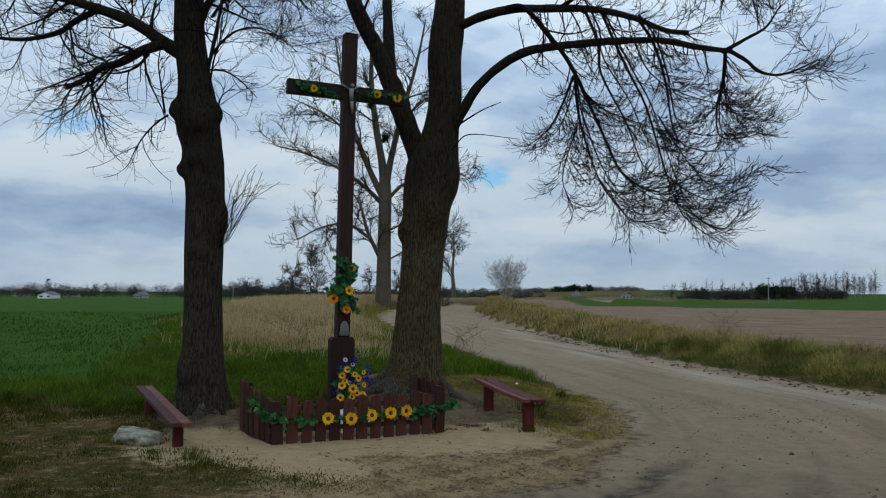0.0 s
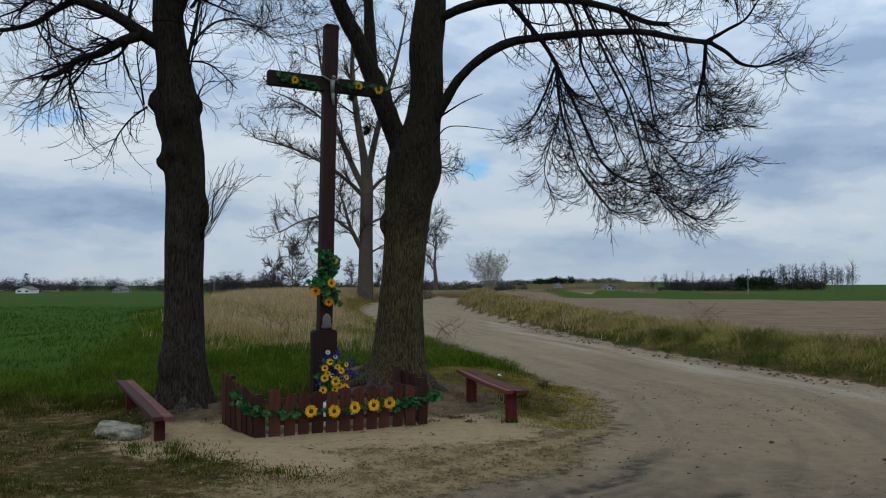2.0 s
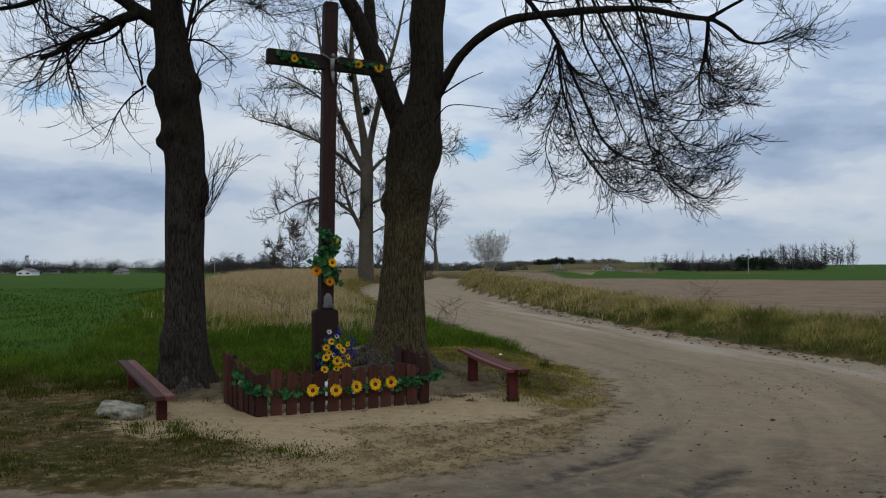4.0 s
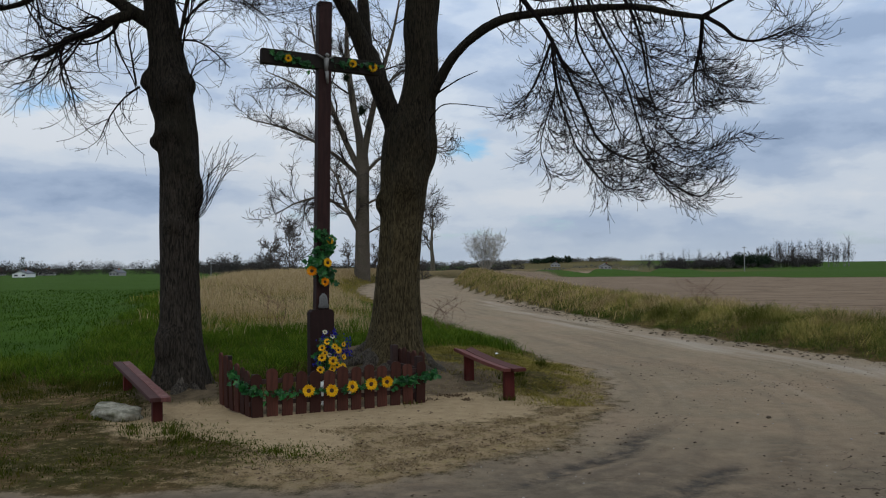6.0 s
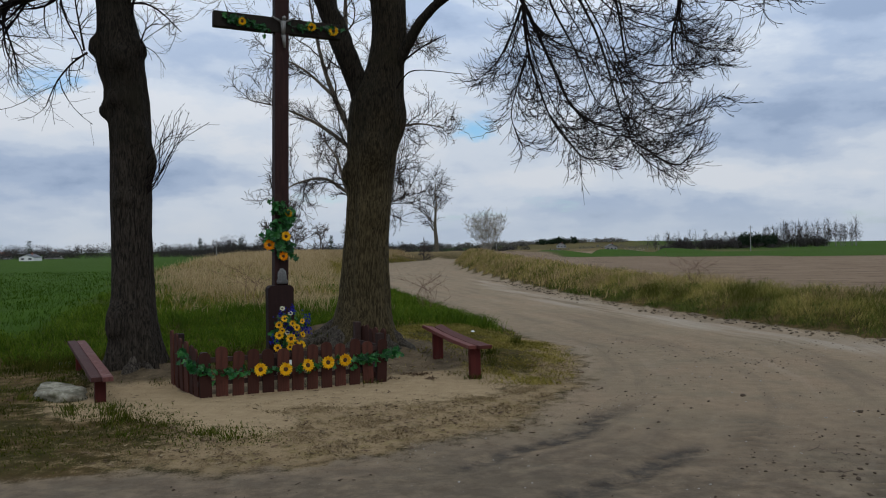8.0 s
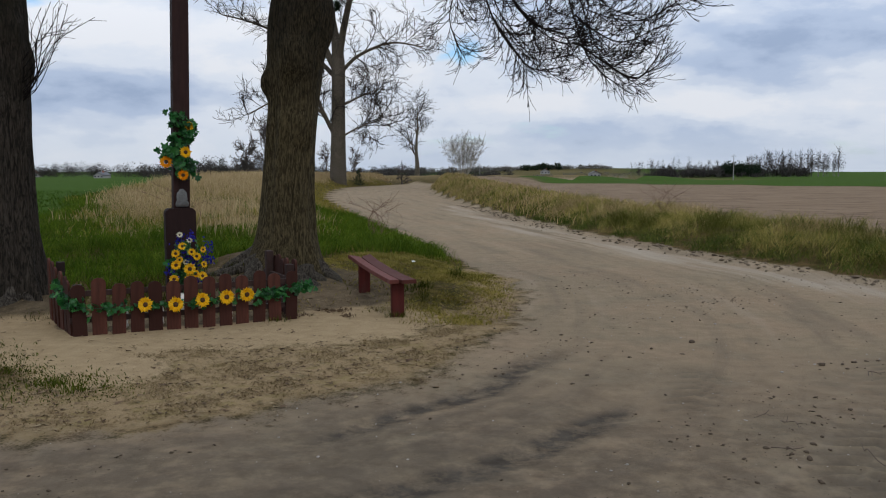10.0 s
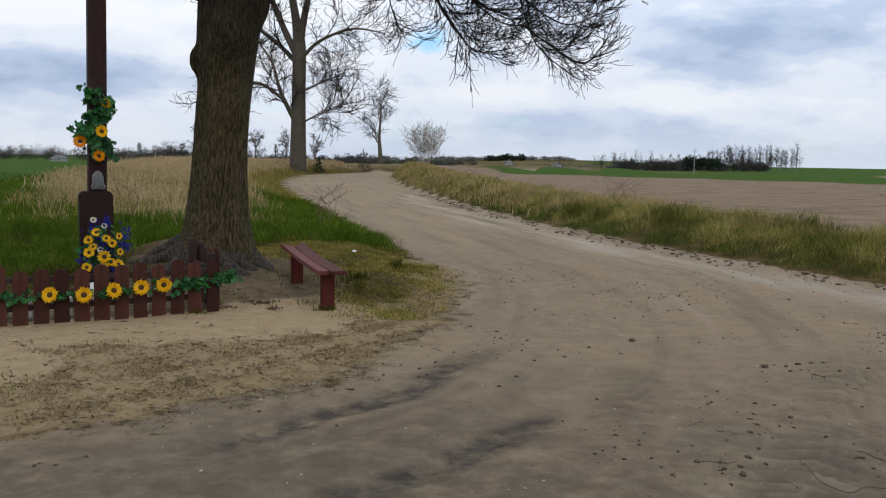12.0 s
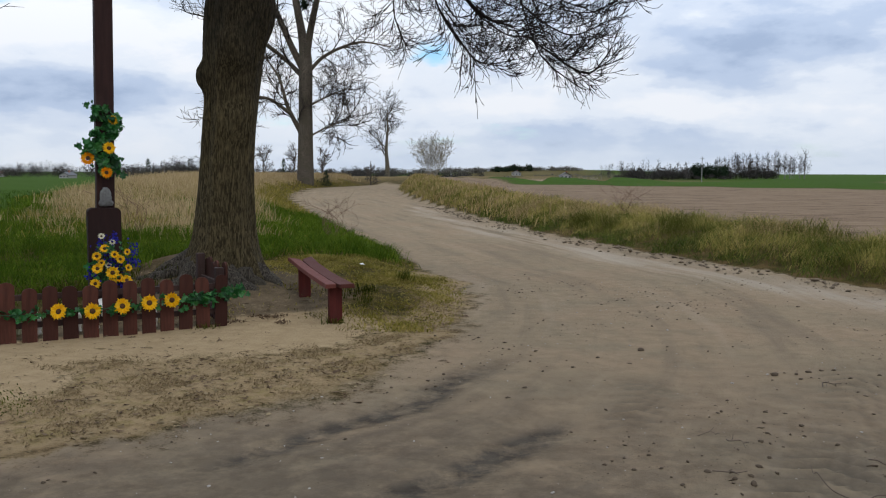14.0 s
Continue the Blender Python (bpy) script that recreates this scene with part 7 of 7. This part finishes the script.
def small_things():
    rng = random.Random(31)
    ob = stone("boulder", (-3.86, 9.98), (0.44, 0.28, 0.115), rng, M_STONE, "pale rounded boulder in the grass beside the bench", "stone")
    stone("boulder", (-5.25, 12.3), (0.13, 0.1, 0.07), rng, M_STONE, "small pale stone half hidden in grass", "stone")
    for p, s in (((3.81, 10.34), 0.028), ((4.72, 9.48), 0.026), ((4.2, 7.9), 0.010), ((3.3, 7.2), 0.010), ((2.9, 9.42), 0.012), ((3.68, 7.18), 0.014), ((3.80, 7.10), 0.012), ((3.90, 7.16), 0.013), ((3.98, 7.30), 0.016), ((4.08, 7.46), 0.012), ((3.88, 7.04), 0.018), ((4.90, 9.53), 0.016), ((5.02, 9.60), 0.018), ((5.14, 9.66), 0.014), ((5.24, 9.68), 0.013), ((4.05, 7.22), 0.010), ((3.15, 9.6), 0.012), ((2.75, 8.9), 0.014), ((2.62, 8.6), 0.012)):
        stone("dirt_clod", p, (s * 1.4, s, s * 0.8), rng, M_CLOD, "small dark clod of earth on the road", "clod", "clods on the road", 2)
    for i in range(40):
        x, y = rng.uniform(0.3, 7.5), rng.uniform(5.2, 13)
        s = rng.choice((0.006, 0.008, 0.010, 0.013))
        if float(lay([x], [y])["road"][0]) > 0.5:
            stone("pebble", (x, y), (s * 1.3, s, s * 0.8), rng, M_PEBBLE if rng.random() < 0.6 else M_CLOD, "small loose pebble on the dirt road", "pebble", "pebbles on the road", 1)
    # the thin dead branch lying on the dirt
    p = spline([(4.24, 7.28, 0.02), (4.22, 7.12, 0.035), (4.24, 6.93, 0.03), (4.32, 6.83, 0.02), (4.43, 6.88, 0.025), (4.58, 6.91, 0.015)], 30)
    p[:, 2] += lay(p[:, 0], p[:, 1])["z"]
    v, f = tubes(p[None], np.linspace(0.0016, 0.0036, 30)[None], 6, None)
    tagged(mesh_part("stick", v, f, M_STICK), "thin dead branch lying on the dirt", "stick", "dead sticks on the road")
    rs = np.random.default_rng(9)
    for (ax, ay), (bx, by), r in (((4.60, 7.42), (4.76, 7.26), 0.0034), ((4.94, 9.07), (5.11, 9.17), 0.0045), ((3.76, 7.79), (3.87, 7.81), 0.002), ((3.91, 7.72), (3.98, 7.57), 0.003), ((3.70, 7.16), (3.83, 7.13), 0.003)):
        st = spline([(ax, ay, 0.015), ((ax * 2 + bx) / 3 + 0.03 * rs.normal(), (ay * 2 + by) / 3 + 0.03 * rs.normal(), 0.03), ((ax + bx * 2) / 3 + 0.03 * rs.normal(), (ay + by * 2) / 3 + 0.03 * rs.normal(), 0.025), (bx, by, 0.015)], 14)
        st[:, 2] += lay(st[:, 0], st[:, 1])["z"]
        sr = np.linspace(r, r * 0.5, 14)
        b, br = grow(st[None], sr[None], 2, (0.03, 0.08), (25, 60), rs, 5, 0.0, 0.0, 0.08, 0.3, 0.6, 0.5, 0.002)
        v, f = join([tubes(st[None], sr[None], 5, None), tubes(b, br, 4, None)])
        tagged(mesh_part("stick", v, f, M_STICK), "small forked dead twig lying on the dirt", "stick", "dead sticks on the road")
    rg = np.random.default_rng(3)
    # dead weed stalks by the road, and single tufts
    for x, y, h, n in ((-1.3, 21.2, 0.95, 11), (8.9, 15.6, 1.0, 12), (10.3, 14.2, 1.0, 10), (5.6, 24.5, 0.9, 9), (-5.0, 19.5, 1.0, 8)):
        z = ground_z(x, y)
        st = np.stack([spline([(x + 0.1 * rg.normal(), y + 0.1 * rg.normal(), z - 0.02), (x + 0.2 * rg.normal(), y + 0.15 * rg.normal(), z + h * 0.5), (x + 0.42 * rg.normal(), y + 0.3 * rg.normal(), z + h * (0.75 + 0.3 * rg.random()))], 8) for _ in range(n)])
        sr = np.repeat(np.linspace(0.005, 0.0025, 8)[None], n, 0)
        b, br = grow(st, sr, 6, (0.12, 0.4), (20, 50), rg, 5, 0, 0.1, 0.1, 0.3, 0.7, 0.6, 0.0022)
        v, f = join([tubes(st, sr, 4, None), tubes(b, br, 3, None)])
        tagged(mesh_part("dead_weed", v, f, M_WEED), "clump of dry brown weed stalks beside the road", "weed", "dead weeds")
    for x, y, h, n in ((1.2, 14.2, 0.22, 90), (0.8, 11.42, 0.10, 60), (-2.72, 9.0, 0.18, 90), (-2.45, 8.75, 0.12, 70), (-0.45, 11.02, 0.08, 50), (-3.1, 8.9, 0.15, 60), (-3.62, 9.72, 0.10, 80), (-3.95, 9.72, 0.09, 90), (-4.2, 9.78, 0.11, 80), (-3.3, 9.28, 0.10, 80), (-1.3, 8.15, 0.09, 80), (-1.05, 8.0, 0.07, 70)):
        xs, ys = x + 0.06 * rg.normal(size=n), y + 0.05 * rg.normal(size=n)
        blades("grass_tuft", xs, ys, h * (0.5 + 0.7 * rg.random(n)), np.full(n, 0.008), 0.3 + 0.7 * rg.random(n), M_TUFT, "tuft of longer green grass on bare ground", rg, "grass")
    # a little heap of dead leaves near the bench
    for hx, hy, wide, n in ((0.04, 11.66, 0.10, 130), (-0.25, 11.35, 0.05, 40), (0.28, 11.3, 0.04, 30)):
        c = np.stack((hx + wide * rg.normal(size=n), hy + 0.6 * wide * rg.normal(size=n), np.zeros(n)), axis=1)
        c[:, 2] = lay(c[:, 0], c[:, 1])["z"] + 0.008 + 0.02 * rg.random(n)
        tagged(flakes("leaf_heap", c, 0.014, M_LITTER, None, rg), "small dark heap of dead leaves on sand", "litter")
    # litter of pale paper on the grass
    bm = bmesh.new()
    bmesh.ops.create_grid(bm, x_segments=4, y_segments=3, size=0.035)
    for v in bm.verts:
        v.co.z = 0.03 + 0.02 * noise.noise(v.co * 30)
    ob = part("paper_scrap", bm, M_WHITE)
    ob.matrix_world = pose(0.42, 15.3, ground_z(0.42, 15.3) + 0.02, 10, 5, 30)
    tagged(ob, "crumpled white paper scrap in the grass", "litter")


small_things()
